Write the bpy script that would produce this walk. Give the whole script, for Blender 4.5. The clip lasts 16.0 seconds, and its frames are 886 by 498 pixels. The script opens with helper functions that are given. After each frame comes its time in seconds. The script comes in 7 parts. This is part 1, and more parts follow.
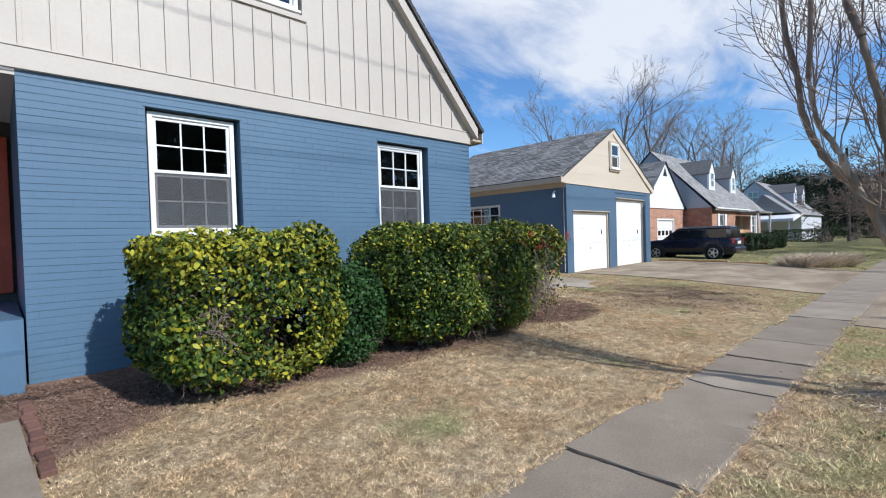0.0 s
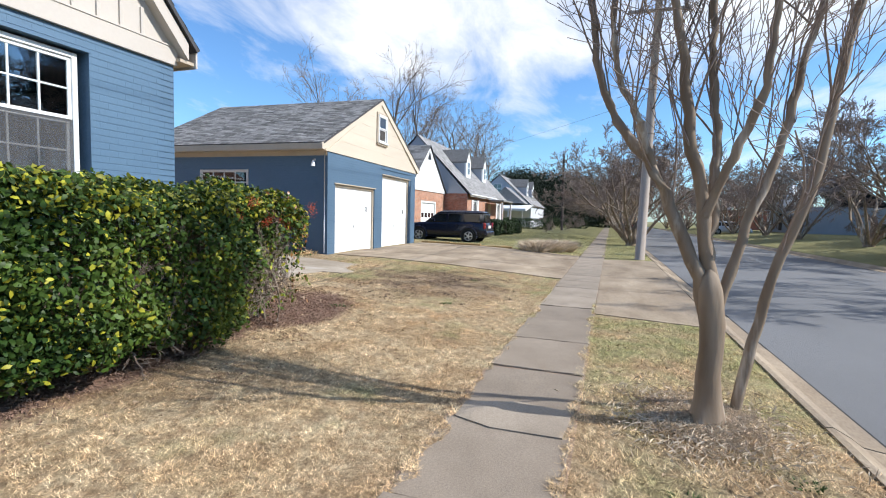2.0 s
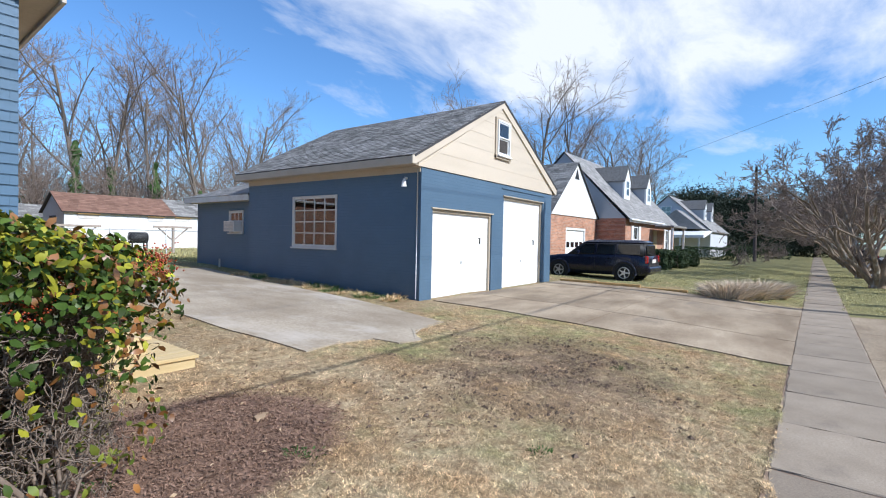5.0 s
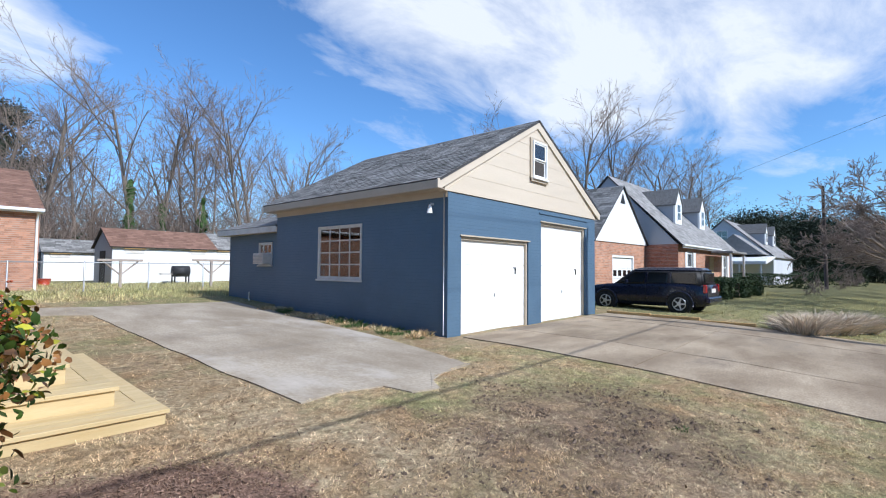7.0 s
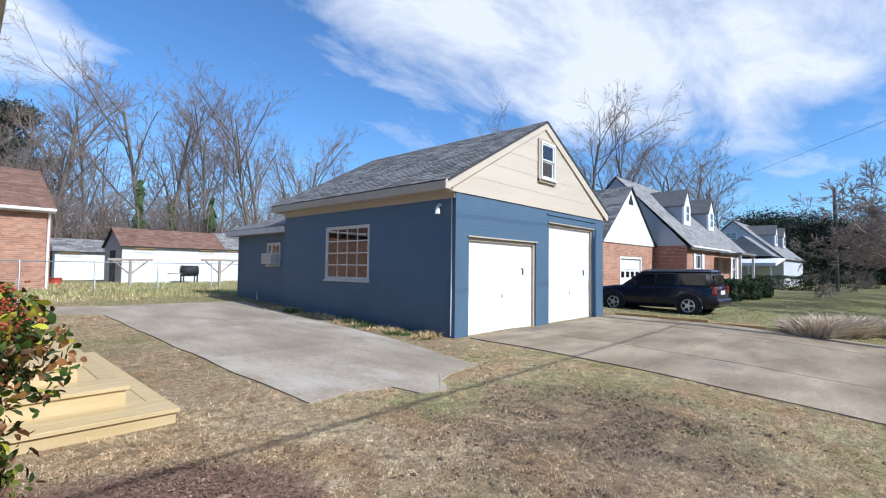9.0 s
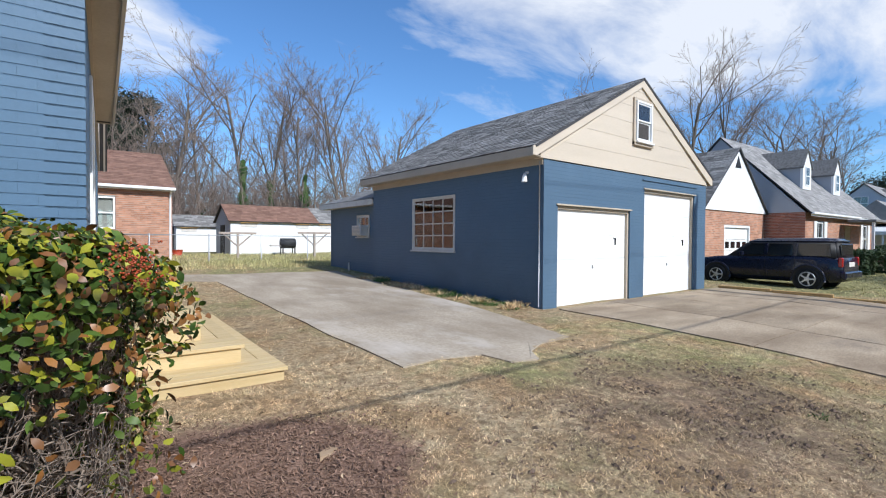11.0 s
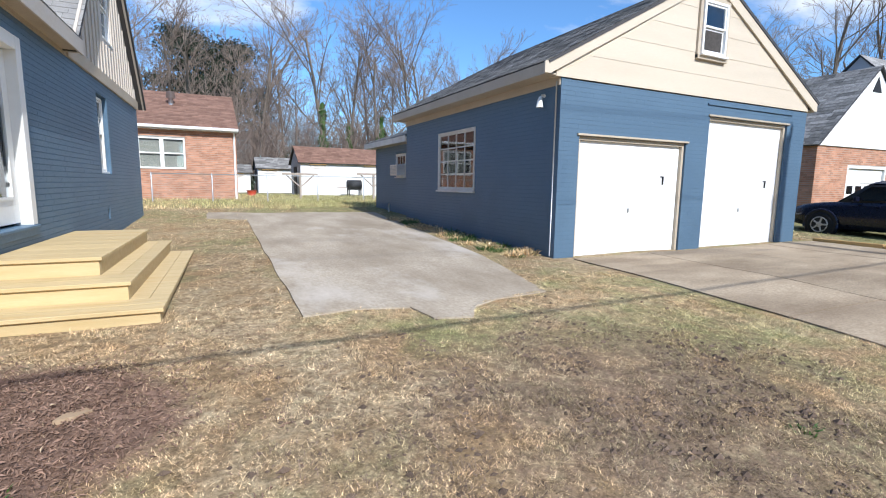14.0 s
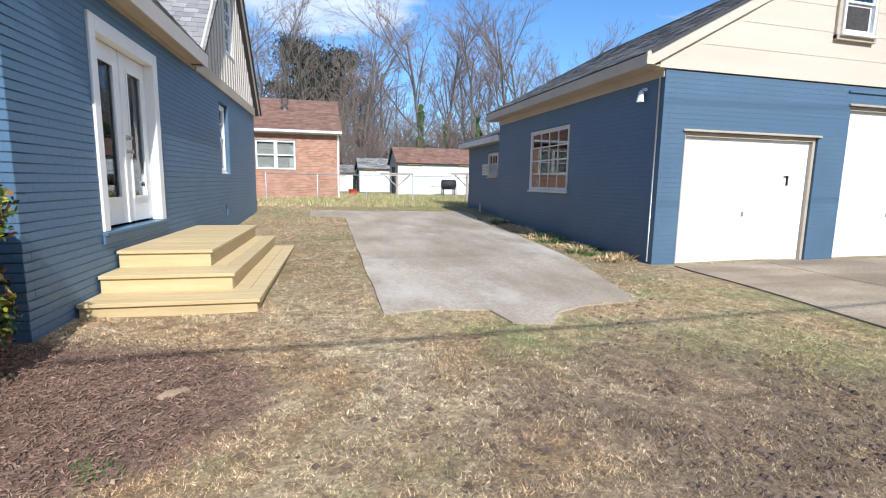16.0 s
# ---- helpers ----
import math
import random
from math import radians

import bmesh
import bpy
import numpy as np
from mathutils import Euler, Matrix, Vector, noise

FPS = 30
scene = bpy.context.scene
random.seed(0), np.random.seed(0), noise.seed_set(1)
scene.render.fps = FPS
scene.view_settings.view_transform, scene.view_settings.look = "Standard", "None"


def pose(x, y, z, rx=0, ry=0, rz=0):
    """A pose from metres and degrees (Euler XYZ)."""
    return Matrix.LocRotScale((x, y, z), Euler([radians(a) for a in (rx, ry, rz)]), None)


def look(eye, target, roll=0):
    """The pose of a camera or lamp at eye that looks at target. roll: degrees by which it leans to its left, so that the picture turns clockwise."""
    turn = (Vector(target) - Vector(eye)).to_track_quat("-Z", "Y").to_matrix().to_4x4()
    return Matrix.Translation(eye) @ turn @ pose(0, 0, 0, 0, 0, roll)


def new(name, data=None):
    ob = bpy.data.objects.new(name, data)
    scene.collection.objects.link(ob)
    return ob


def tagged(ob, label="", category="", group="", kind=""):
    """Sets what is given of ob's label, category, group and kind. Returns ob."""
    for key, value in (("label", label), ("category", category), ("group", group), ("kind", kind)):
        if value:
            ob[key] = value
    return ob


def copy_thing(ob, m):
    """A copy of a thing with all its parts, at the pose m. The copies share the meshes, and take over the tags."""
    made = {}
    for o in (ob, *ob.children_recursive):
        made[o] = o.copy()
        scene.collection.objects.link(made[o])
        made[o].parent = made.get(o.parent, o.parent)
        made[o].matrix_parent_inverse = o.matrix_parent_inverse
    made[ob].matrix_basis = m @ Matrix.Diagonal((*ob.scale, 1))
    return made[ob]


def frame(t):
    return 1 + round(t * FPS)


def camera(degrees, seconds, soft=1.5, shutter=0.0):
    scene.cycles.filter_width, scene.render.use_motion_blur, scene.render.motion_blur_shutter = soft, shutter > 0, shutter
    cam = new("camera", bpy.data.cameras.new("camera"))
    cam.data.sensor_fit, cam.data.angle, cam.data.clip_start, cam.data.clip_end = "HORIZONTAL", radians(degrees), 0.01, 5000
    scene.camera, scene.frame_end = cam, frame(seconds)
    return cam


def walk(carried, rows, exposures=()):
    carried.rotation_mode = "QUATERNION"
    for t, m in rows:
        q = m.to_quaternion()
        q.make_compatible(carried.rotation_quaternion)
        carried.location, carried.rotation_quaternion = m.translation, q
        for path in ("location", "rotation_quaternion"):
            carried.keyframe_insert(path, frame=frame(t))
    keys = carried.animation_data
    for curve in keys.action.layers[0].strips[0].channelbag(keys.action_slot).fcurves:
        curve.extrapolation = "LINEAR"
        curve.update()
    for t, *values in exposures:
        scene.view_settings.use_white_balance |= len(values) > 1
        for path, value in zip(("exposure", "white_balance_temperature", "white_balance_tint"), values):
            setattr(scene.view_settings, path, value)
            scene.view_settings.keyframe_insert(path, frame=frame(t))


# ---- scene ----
# ---------------- camera and walk
cam = camera(86.3, 16.0, soft=1.1)
PATH = [
    (0, (-0.153, 0.439, 1.577), (1.273, 1.84, 1.535), -1.7),
    (0.5, (0.117, 0.638, 1.49), (1.645, 1.91, 1.273), -1.3),
    (1, (0.494, 0.868, 1.529), (2.226, 1.832, 1.266), -0.9),
    (1.5, (1.183, 1.02, 1.555), (3.028, 1.751, 1.306), -1.6),
    (2, (1.817, 1.189, 1.529), (3.723, 1.779, 1.389), 1.5),
    (2.5, (2.532, 1.325, 1.53), (4.389, 2.052, 1.377), -2.3),
    (3, (3.281, 1.523, 1.529), (5.083, 2.374, 1.36), -1.7),
    (3.5, (3.939, 1.667, 1.563), (5.72, 2.568, 1.429), -1.0),
    (4, (4.614, 1.75, 1.6), (6.323, 2.782, 1.49), 0.7),
    (4.5, (5.229, 1.879, 1.657), (6.942, 2.911, 1.598), 0.3),
    (5, (5.83, 1.908, 1.705), (7.447, 3.085, 1.663), 1.2),
    (5.2, (6.029, 1.917, 1.719), (7.632, 3.113, 1.736), 1.3),
    (7.5, (6.762, 2.258, 1.716), (8.254, 3.588, 1.797), 0.3),
    (8, (6.753, 2.247, 1.721), (8.248, 3.572, 1.814), 0.6),
    (8.5, (6.742, 2.233, 1.726), (8.226, 3.571, 1.812), 0.5),
    (9, (6.737, 2.243, 1.721), (8.219, 3.584, 1.805), 0.7),
    (9.2, (6.724, 2.268, 1.71), (8.168, 3.65, 1.78), 0.9),
    (11.3, (6.743, 2.369, 1.649), (7.964, 3.952, 1.582), 0.6),
    (11.5, (6.859, 2.276, 1.601), (8.163, 3.778, 1.399), -1.2),
    (12, (7.279, 2.096, 1.524), (8.54, 3.605, 1.161), -0.7),
    (12.5, (7.726, 2.079, 1.469), (9.067, 3.504, 1.058), -0.8),
    (13, (8.187, 2.075, 1.471), (9.484, 3.547, 1.084), 0.0),
    (13.5, (8.593, 2.125, 1.505), (9.593, 3.822, 1.161), 1.7),
    (14, (8.837, 2.191, 1.538), (9.717, 3.967, 1.268), 0.8),
    (14.5, (9.015, 2.233, 1.526), (9.592, 4.133, 1.29), 3.9),
    (15, (9.037, 2.199, 1.502), (9.656, 4.074, 1.184), 1.0),
    (15.5, (9.023, 2.186, 1.512), (9.679, 4.05, 1.205), 1.4),
    (16, (8.991, 2.219, 1.549), (9.5, 4.133, 1.271), 0.9),
]
EXPOSURES = [(0.0, -0.12, 6020, 10), (0.5, 0.08, 6250, 10), (1.5, 0.22, 6280, 10), (3.0, 0.27, 6280, 10), (5.0, 0.09, 5960, 10), (9.0, 0.0, 5820, 10), (11.5, -0.06, 6150, 10), (12.2, -0.04, 6300, 10), (13.0, 0.06, 6250, 10), (14.5, 0.2, 6020, 10), (16.0, 0.2, 6020, 10)]
walk(cam, [(t, look(eye, target, roll)) for t, eye, target, roll in PATH], EXPOSURES)

# ---------------- sky, sun and large lights
SUN_TO = Vector((0.118, -0.993, math.tan(radians(38)))).normalized()      # the way to the sun
SUN_AZ = math.atan2(SUN_TO.x, SUN_TO.y)
SUN_EL = math.asin(SUN_TO.z)


def build_sky():
    w = bpy.data.worlds.new("sky")
    scene.world = w
    w.use_nodes = True
    nt = w.node_tree
    nt.nodes.clear()
    N = nt.nodes.new
    out, bg = N("ShaderNodeOutputWorld"), N("ShaderNodeBackground")
    sky = N("ShaderNodeTexSky")
    sky.sky_type, sky.sun_disc = "NISHITA", False
    sky.sun_elevation, sky.sun_rotation = SUN_EL, SUN_AZ
    sky.altitude, sky.air_density, sky.dust_density, sky.ozone_density = 0, 1.0, 0.4, 2.2
    tc, sep = N("ShaderNodeTexCoord"), N("ShaderNodeSeparateXYZ")
    nt.links.new(tc.outputs["Generated"], sep.inputs[0])
    # clouds lie in a plane high above: direction over height
    up = N("ShaderNodeMath"); up.operation = "MAXIMUM"; up.inputs[1].default_value = 0.0
    nt.links.new(sep.outputs["Z"], up.inputs[0])
    hz = N("ShaderNodeMath"); hz.operation = "ADD"; hz.inputs[1].default_value = 0.16
    nt.links.new(up.outputs[0], hz.inputs[0])
    div = N("ShaderNodeVectorMath"); div.operation = "DIVIDE"
    comb = N("ShaderNodeCombineXYZ")
    for k in "XYZ":
        nt.links.new(hz.outputs[0], comb.inputs[k])
    nt.links.new(tc.outputs["Generated"], div.inputs[0])
    nt.links.new(comb.outputs[0], div.inputs[1])
    mp = N("ShaderNodeMapping")
    mp.inputs["Location"].default_value = CLOUD_SHIFT
    mp.inputs["Rotation"].default_value = (0, 0, radians(25))
    mp.inputs["Scale"].default_value = (0.55, 1.0, 0.0)
    nt.links.new(div.outputs[0], mp.inputs["Vector"])
    nz, big = N("ShaderNodeTexNoise"), N("ShaderNodeTexNoise")
    nz.inputs["Scale"].default_value, nz.inputs["Detail"].default_value, nz.inputs["Roughness"].default_value = 2.6, 9, 0.62
    nz.inputs["Distortion"].default_value = 0.35
    big.inputs["Scale"].default_value, big.inputs["Detail"].default_value = 0.8, 2
    for n in (nz, big):
        nt.links.new(mp.outputs[0], n.inputs["Vector"])
    mul = N("ShaderNodeMath"); mul.operation = "MULTIPLY_ADD"; mul.inputs[1].default_value = 0.55
    nt.links.new(nz.outputs["Fac"], mul.inputs[0])
    m2 = N("ShaderNodeMath"); m2.operation = "MULTIPLY"; m2.inputs[1].default_value = 0.5
    nt.links.new(big.outputs["Fac"], m2.inputs[0])
    # one bank of cloud over the street, with a ragged edge, and a small one to the north; wisps beyond them
    def spread(cx, cy, rx, ry):
        off = N("ShaderNodeVectorMath"); off.operation = "SUBTRACT"
        off.inputs[1].default_value = (cx, cy, 0)
        nt.links.new(div.outputs[0], off.inputs[0])
        sc = N("ShaderNodeVectorMath"); sc.operation = "MULTIPLY"
        sc.inputs[1].default_value = (1 / rx, 1 / ry, 0)
        nt.links.new(off.outputs[0], sc.inputs[0])
        ln = N("ShaderNodeVectorMath"); ln.operation = "LENGTH"
        nt.links.new(sc.outputs[0], ln.inputs[0])
        return ln.outputs["Value"]
    near = N("ShaderNodeMath"); near.operation = "MINIMUM"
    nt.links.new(spread(1.15, 0.1, 1.3, 1.2), near.inputs[0])
    nt.links.new(spread(0.05, 1.95, 0.42, 0.36), near.inputs[1])
    bank = N("ShaderNodeMapRange")
    for k, x in zip(("From Min", "From Max", "To Min", "To Max"), (0.66, 1.2, 0.13, -0.085)):
        bank.inputs[k].default_value = x
    nt.links.new(near.outputs[0], bank.inputs["Value"])
    m3 = N("ShaderNodeMath"); m3.operation = "ADD"
    nt.links.new(m2.outputs[0], m3.inputs[0])
    nt.links.new(bank.outputs[0], m3.inputs[1])
    nt.links.new(m3.outputs[0], mul.inputs[2])
    ramp = N("ShaderNodeValToRGB")
    ramp.color_ramp.elements[0].position, ramp.color_ramp.elements[1].position = 0.49, 0.68
    ramp.color_ramp.elements[1].color = (0.92, 0.92, 0.92, 1)
    nt.links.new(mul.outputs[0], ramp.inputs[0])
    mix = N("ShaderNodeMix"); mix.data_type = "RGBA"
    nt.links.new(ramp.outputs["Color"], mix.inputs["Factor"])
    deep = N("ShaderNodeMix"); deep.data_type, deep.blend_type = "RGBA", "MULTIPLY"
    deep.inputs["Factor"].default_value = 1.0
    deep.inputs["B"].default_value = (0.84, 1.15, 1.42, 1)
    nt.links.new(sky.outputs[0], deep.inputs["A"])
    nt.links.new(deep.outputs["Result"], mix.inputs["A"])
    mix.inputs["B"].default_value = CLOUD_WHITE
    nt.links.new(mix.outputs["Result"], bg.inputs["Color"])
    bg.inputs["Strength"].default_value = SKY_STRENGTH
    nt.links.new(bg.outputs[0], out.inputs[0])


CLOUD_SHIFT = (0.0, 0.0, 0.0)
CLOUD_WHITE = (7.9, 7.95, 8.1, 1)
SKY_STRENGTH = 0.122
build_sky()
sun = new("sun", bpy.data.lights.new("sun", "SUN"))
sun.data.energy, sun.data.angle, sun.data.color = 5.0, radians(0.55), (1.0, 0.965, 0.91)
sun.matrix_world = look((0, 0, 30), Vector((0, 0, 30)) - SUN_TO)
scene.view_settings.exposure = 0.0

# ---------------- materials
MATS = {}


def surface(name, c1, c2, scale=2.0, fine=45.0, rough=0.75, metal=0.0, bump=0.25, bump_scale=60.0, island=0.0, each=0.0,
            stretch=(1, 1, 1), spec=0.4, c3=None, patch=0.9, coat=0.0, mottle=0.5):
    """Two colours mixed by a broad and a fine noise, a third in stains, value shifts by island or object, and a fine relief."""
    m = bpy.data.materials.new(name)
    MATS[name] = m
    m.use_nodes = True
    nt = m.node_tree
    N, L = nt.nodes.new, nt.links.new
    b = nt.nodes["Principled BSDF"]
    tc, mp = N("ShaderNodeTexCoord"), N("ShaderNodeMapping")
    mp.inputs["Scale"].default_value = stretch
    L(tc.outputs["Object"], mp.inputs["Vector"])

    def nz(s, d=4, r=0.55):
        n = N("ShaderNodeTexNoise")
        n.inputs["Scale"].default_value, n.inputs["Detail"].default_value, n.inputs["Roughness"].default_value = s, d, r
        L(mp.outputs[0], n.inputs["Vector"])
        return n.outputs["Fac"]

    def mix(fac, a, bb, mode="MIX"):
        n = N("ShaderNodeMix"); n.data_type, n.blend_type = "RGBA", mode
        for sock, v in (("Factor", fac), ("A", a), ("B", bb)):
            if isinstance(v, (int, float)):
                n.inputs[sock].default_value = v
            elif isinstance(v, tuple):
                n.inputs[sock].default_value = (*v[:3], 1)
            else:
                L(v, n.inputs[sock])
        return n.outputs["Result"]

    def rng(v, lo, hi, a=0.0, bb=1.0):
        n = N("ShaderNodeMapRange")
        for k, x in zip(("From Min", "From Max", "To Min", "To Max"), (lo, hi, a, bb)):
            n.inputs[k].default_value = x
        L(v, n.inputs["Value"])
        return n.outputs[0]

    coarse, grain = nz(scale), nz(fine, 3)
    col = mix(rng(coarse, 0.35, 0.65), c1, c2)
    col = mix(rng(grain, 0.3, 0.7, 0.0, mottle), col, tuple(x * 0.72 for x in c1))
    if c3:
        col = mix(rng(nz(scale * 0.37 + 0.13, 5, 0.6), 0.56, 0.7, 0.0, patch), col, c3)
    if island or each:
        src = N("ShaderNodeNewGeometry").outputs["Random Per Island"] if island else N("ShaderNodeObjectInfo").outputs["Random"]
        k = island or each
        hsv = N("ShaderNodeHueSaturation")
        L(rng(src, 0, 1, 1 - k, 1 + k), hsv.inputs["Value"])
        L(col, hsv.inputs["Color"])
        col = hsv.outputs[0]
    L(col, b.inputs["Base Color"])
    L(rng(grain, 0.3, 0.7, max(0.02, rough - 0.08), min(1, rough + 0.08)), b.inputs["Roughness"])
    b.inputs["Metallic"].default_value = metal
    b.inputs["Specular IOR Level"].default_value = spec
    b.inputs["Coat Weight"].default_value = coat
    b.inputs["Coat Roughness"].default_value = 0.05
    if bump:
        bp = N("ShaderNodeBump")
        bp.inputs["Strength"].default_value, bp.inputs["Distance"].default_value = bump, 0.01
        L(nz(bump_scale, 4, 0.6), bp.inputs["Height"])
        L(bp.outputs[0], b.inputs["Normal"])
    return m


def glass_material(name, tint=(0.85, 0.9, 0.9), dim=0.75):
    m = bpy.data.materials.new(name)
    MATS[name] = m
    m.use_nodes = True
    nt = m.node_tree
    nt.nodes.clear()
    N, L = nt.nodes.new, nt.links.new
    out, mx, tr, gl, fr = (N(k) for k in ("ShaderNodeOutputMaterial", "ShaderNodeMixShader", "ShaderNodeBsdfTransparent", "ShaderNodeBsdfGlossy", "ShaderNodeFresnel"))
    tr.inputs["Color"].default_value = (*[x * dim for x in tint], 1)
    gl.inputs["Roughness"].default_value = 0.01
    gl.inputs["Color"].default_value = (0.95, 0.97, 1, 1)
    fr.inputs["IOR"].default_value = 1.9
    L(fr.outputs[0], mx.inputs[0]); L(tr.outputs[0], mx.inputs[1]); L(gl.outputs[0], mx.inputs[2]); L(mx.outputs[0], out.inputs[0])
    return m


BLUE = surface("blue_paint", (0.09, 0.16, 0.243), (0.104, 0.183, 0.27), 0.8, 30, 0.5, bump=0.09, bump_scale=110, island=0.018, c3=(0.085, 0.145, 0.215), patch=0.5, mottle=0.22)
BLUE_MORTAR = surface("blue_painted_mortar", (0.08, 0.145, 0.22), (0.10, 0.175, 0.26), 3, 40, 0.7, bump=0.4, mottle=0.3)
NAVY = surface("navy_paint", (0.083, 0.14, 0.208), (0.098, 0.163, 0.235), 0.8, 30, 0.5, bump=0.09, bump_scale=110, island=0.018, c3=(0.062, 0.108, 0.165), patch=0.5, mottle=0.22)
NAVY_MORTAR = surface("navy_painted_mortar", (0.076, 0.131, 0.195), (0.094, 0.157, 0.23), 3, 40, 0.7, bump=0.4, mottle=0.3)
TAN = surface("tan_paint", (0.51, 0.455, 0.395), (0.55, 0.495, 0.43), 0.6, 25, 0.55, bump=0.06, bump_scale=30, c3=(0.53, 0.47, 0.41), patch=0.4, mottle=0.12)
CREAM = surface("cream_paint", (0.58, 0.495, 0.385), (0.63, 0.54, 0.425), 0.7, 25, 0.55, bump=0.08, stretch=(0.4, 1, 3), c3=(0.47, 0.40, 0.31), patch=0.4, mottle=0.15)
TRIM_TAN = surface("tan_trim_paint", (0.46, 0.385, 0.29), (0.52, 0.44, 0.34), 1.5, 40, 0.6, bump=0.1, mottle=0.25)
WHITE = surface("white_paint", (0.80, 0.80, 0.78), (0.84, 0.84, 0.82), 1.0, 20, 0.45, bump=0.04, c3=(0.74, 0.73, 0.70), patch=0.4, mottle=0.08)
OLD_WHITE = surface("weathered_white_paint", (0.66, 0.62, 0.56), (0.75, 0.71, 0.66), 4, 60, 0.6, bump=0.2, c3=(0.5, 0.42, 0.36), patch=0.6)
SHINGLE = surface("grey_asphalt_shingle", (0.18, 0.172, 0.162), (0.30, 0.292, 0.28), 9, 120, 0.95, bump=0.5, bump_scale=140, island=0.42, spec=0.15)
SHINGLE_PALE = surface("pale_grey_shingle", (0.26, 0.255, 0.25), (0.34, 0.33, 0.32), 3, 120, 0.95, bump=0.5, bump_scale=140, island=0.22, spec=0.15)
SHINGLE_RED = surface("red_brown_shingle", (0.20, 0.115, 0.085), (0.27, 0.16, 0.12), 3, 90, 0.95, bump=0.4, bump_scale=120, island=0.2, spec=0.15)
DRIP = surface("dark_roof_edge", (0.05, 0.05, 0.055), (0.075, 0.07, 0.07), 3, 60, 0.7, bump=0.1)
# dark brown, which also stands for porch shade and unlit interiors
DARK = surface("dark_brown_and_shade", (0.05, 0.045, 0.04), (0.075, 0.065, 0.06), 1, 20, 0.9, bump=0.05)
LUMBER = surface("new_yellow_pine", (0.54, 0.405, 0.205), (0.62, 0.48, 0.265), 2.5, 30, 0.6, bump=0.15, bump_scale=50, stretch=(0.6, 6, 6), each=0.07, c3=(0.52, 0.33, 0.12), patch=0.55, mottle=0.25)
CONCRETE = surface("old_concrete", (0.235, 0.175, 0.116), (0.455, 0.365, 0.26), 1.0, 35, 0.9, bump=0.5, bump_scale=70, c3=(0.15, 0.115, 0.085), patch=0.85, each=0.07, mottle=0.55, stretch=(0.6, 1.3, 1))
SIDEWALK = surface("sidewalk_concrete", (0.265, 0.215, 0.163), (0.35, 0.29, 0.225), 1.6, 60, 0.9, bump=0.4, bump_scale=110, c3=(0.15, 0.122, 0.1), patch=0.85, each=0.14, mottle=0.45)
SIDEWALK_OLD = surface("stained_sidewalk_concrete", (0.235, 0.188, 0.142), (0.33, 0.27, 0.208), 1.2, 60, 0.9, bump=0.4, bump_scale=110, c3=(0.155, 0.122, 0.096), patch=0.85, each=0.1, mottle=0.5)
PATIO = surface("pale_slab_concrete", (0.32, 0.258, 0.188), (0.49, 0.415, 0.322), 1.4, 30, 0.85, bump=0.4, bump_scale=70, c3=(0.57, 0.51, 0.44), patch=0.85, stretch=(1, 0.5, 1), mottle=0.5)
ASPHALT = surface("asphalt", (0.15, 0.15, 0.152), (0.19, 0.19, 0.192), 0.35, 160, 0.85, bump=0.5, bump_scale=170, c3=(0.125, 0.125, 0.125), patch=0.6, stretch=(0.4, 1, 1), mottle=0.35)
TAR = surface("tar_joint", (0.02, 0.02, 0.02), (0.03, 0.03, 0.03), 5, 50, 0.8)
MULCH = surface("brown_mulch", (0.22, 0.135, 0.095), (0.32, 0.205, 0.15), 6, 90, 0.95, bump=0.8, bump_scale=80, island=0.35, c3=(0.28, 0.19, 0.13), patch=0.6)
THATCH = surface("dead_brown_thatch", (0.17, 0.115, 0.08), (0.27, 0.195, 0.14), 5, 70, 0.95, bump=0.0, island=0.45)
CLOD = surface("turned_soil_clod", (0.11, 0.075, 0.053), (0.165, 0.115, 0.083), 5, 70, 0.95, bump=0.9, bump_scale=50, island=0.3)
LEAF = surface("hedge_leaf", (0.026, 0.055, 0.01), (0.085, 0.132, 0.02), 2.2, 12, 0.5, bump=0.0, island=0.45, c3=(0.20, 0.21, 0.03), patch=0.8, spec=0.2)
LEAF_GREEN = surface("dark_hedge_leaf", (0.02, 0.055, 0.014), (0.042, 0.095, 0.022), 2.2, 12, 0.5, bump=0.0, island=0.45, spec=0.2)
LEAF_YELLOW = surface("yellowed_hedge_leaf", (0.24, 0.24, 0.02), (0.38, 0.35, 0.035), 3, 12, 0.5, bump=0.0, island=0.4, spec=0.2)
LEAF_RUST = surface("rusty_hedge_leaf", (0.19, 0.075, 0.022), (0.30, 0.14, 0.035), 3, 12, 0.4, bump=0.0, island=0.4, spec=0.5)
BERRY = surface("red_berry", (0.38, 0.05, 0.02), (0.48, 0.10, 0.03), 3, 12, 0.3, bump=0.0, island=0.2, spec=0.5)
TWIG = surface("grey_brown_twig", (0.2, 0.15, 0.115), (0.31, 0.25, 0.2), 6, 40, 0.85, bump=0.3)
BARK_SMOOTH = surface("smooth_tan_bark", (0.20, 0.14, 0.09), (0.42, 0.32, 0.225), 11, 22, 0.75, bump=0.5, bump_scale=14, stretch=(1, 1, 0.16), c3=(0.62, 0.55, 0.46), patch=1.0, mottle=0.65)
BARK_GREY = surface("grey_bark", (0.15, 0.12, 0.095), (0.23, 0.19, 0.155), 3, 25, 0.9, bump=0.6, bump_scale=30, stretch=(1, 1, 0.25))
BARK_TWIG = surface("fine_twig_bark", (0.25, 0.19, 0.155), (0.33, 0.26, 0.215), 2, 20, 0.9, bump=0.0)
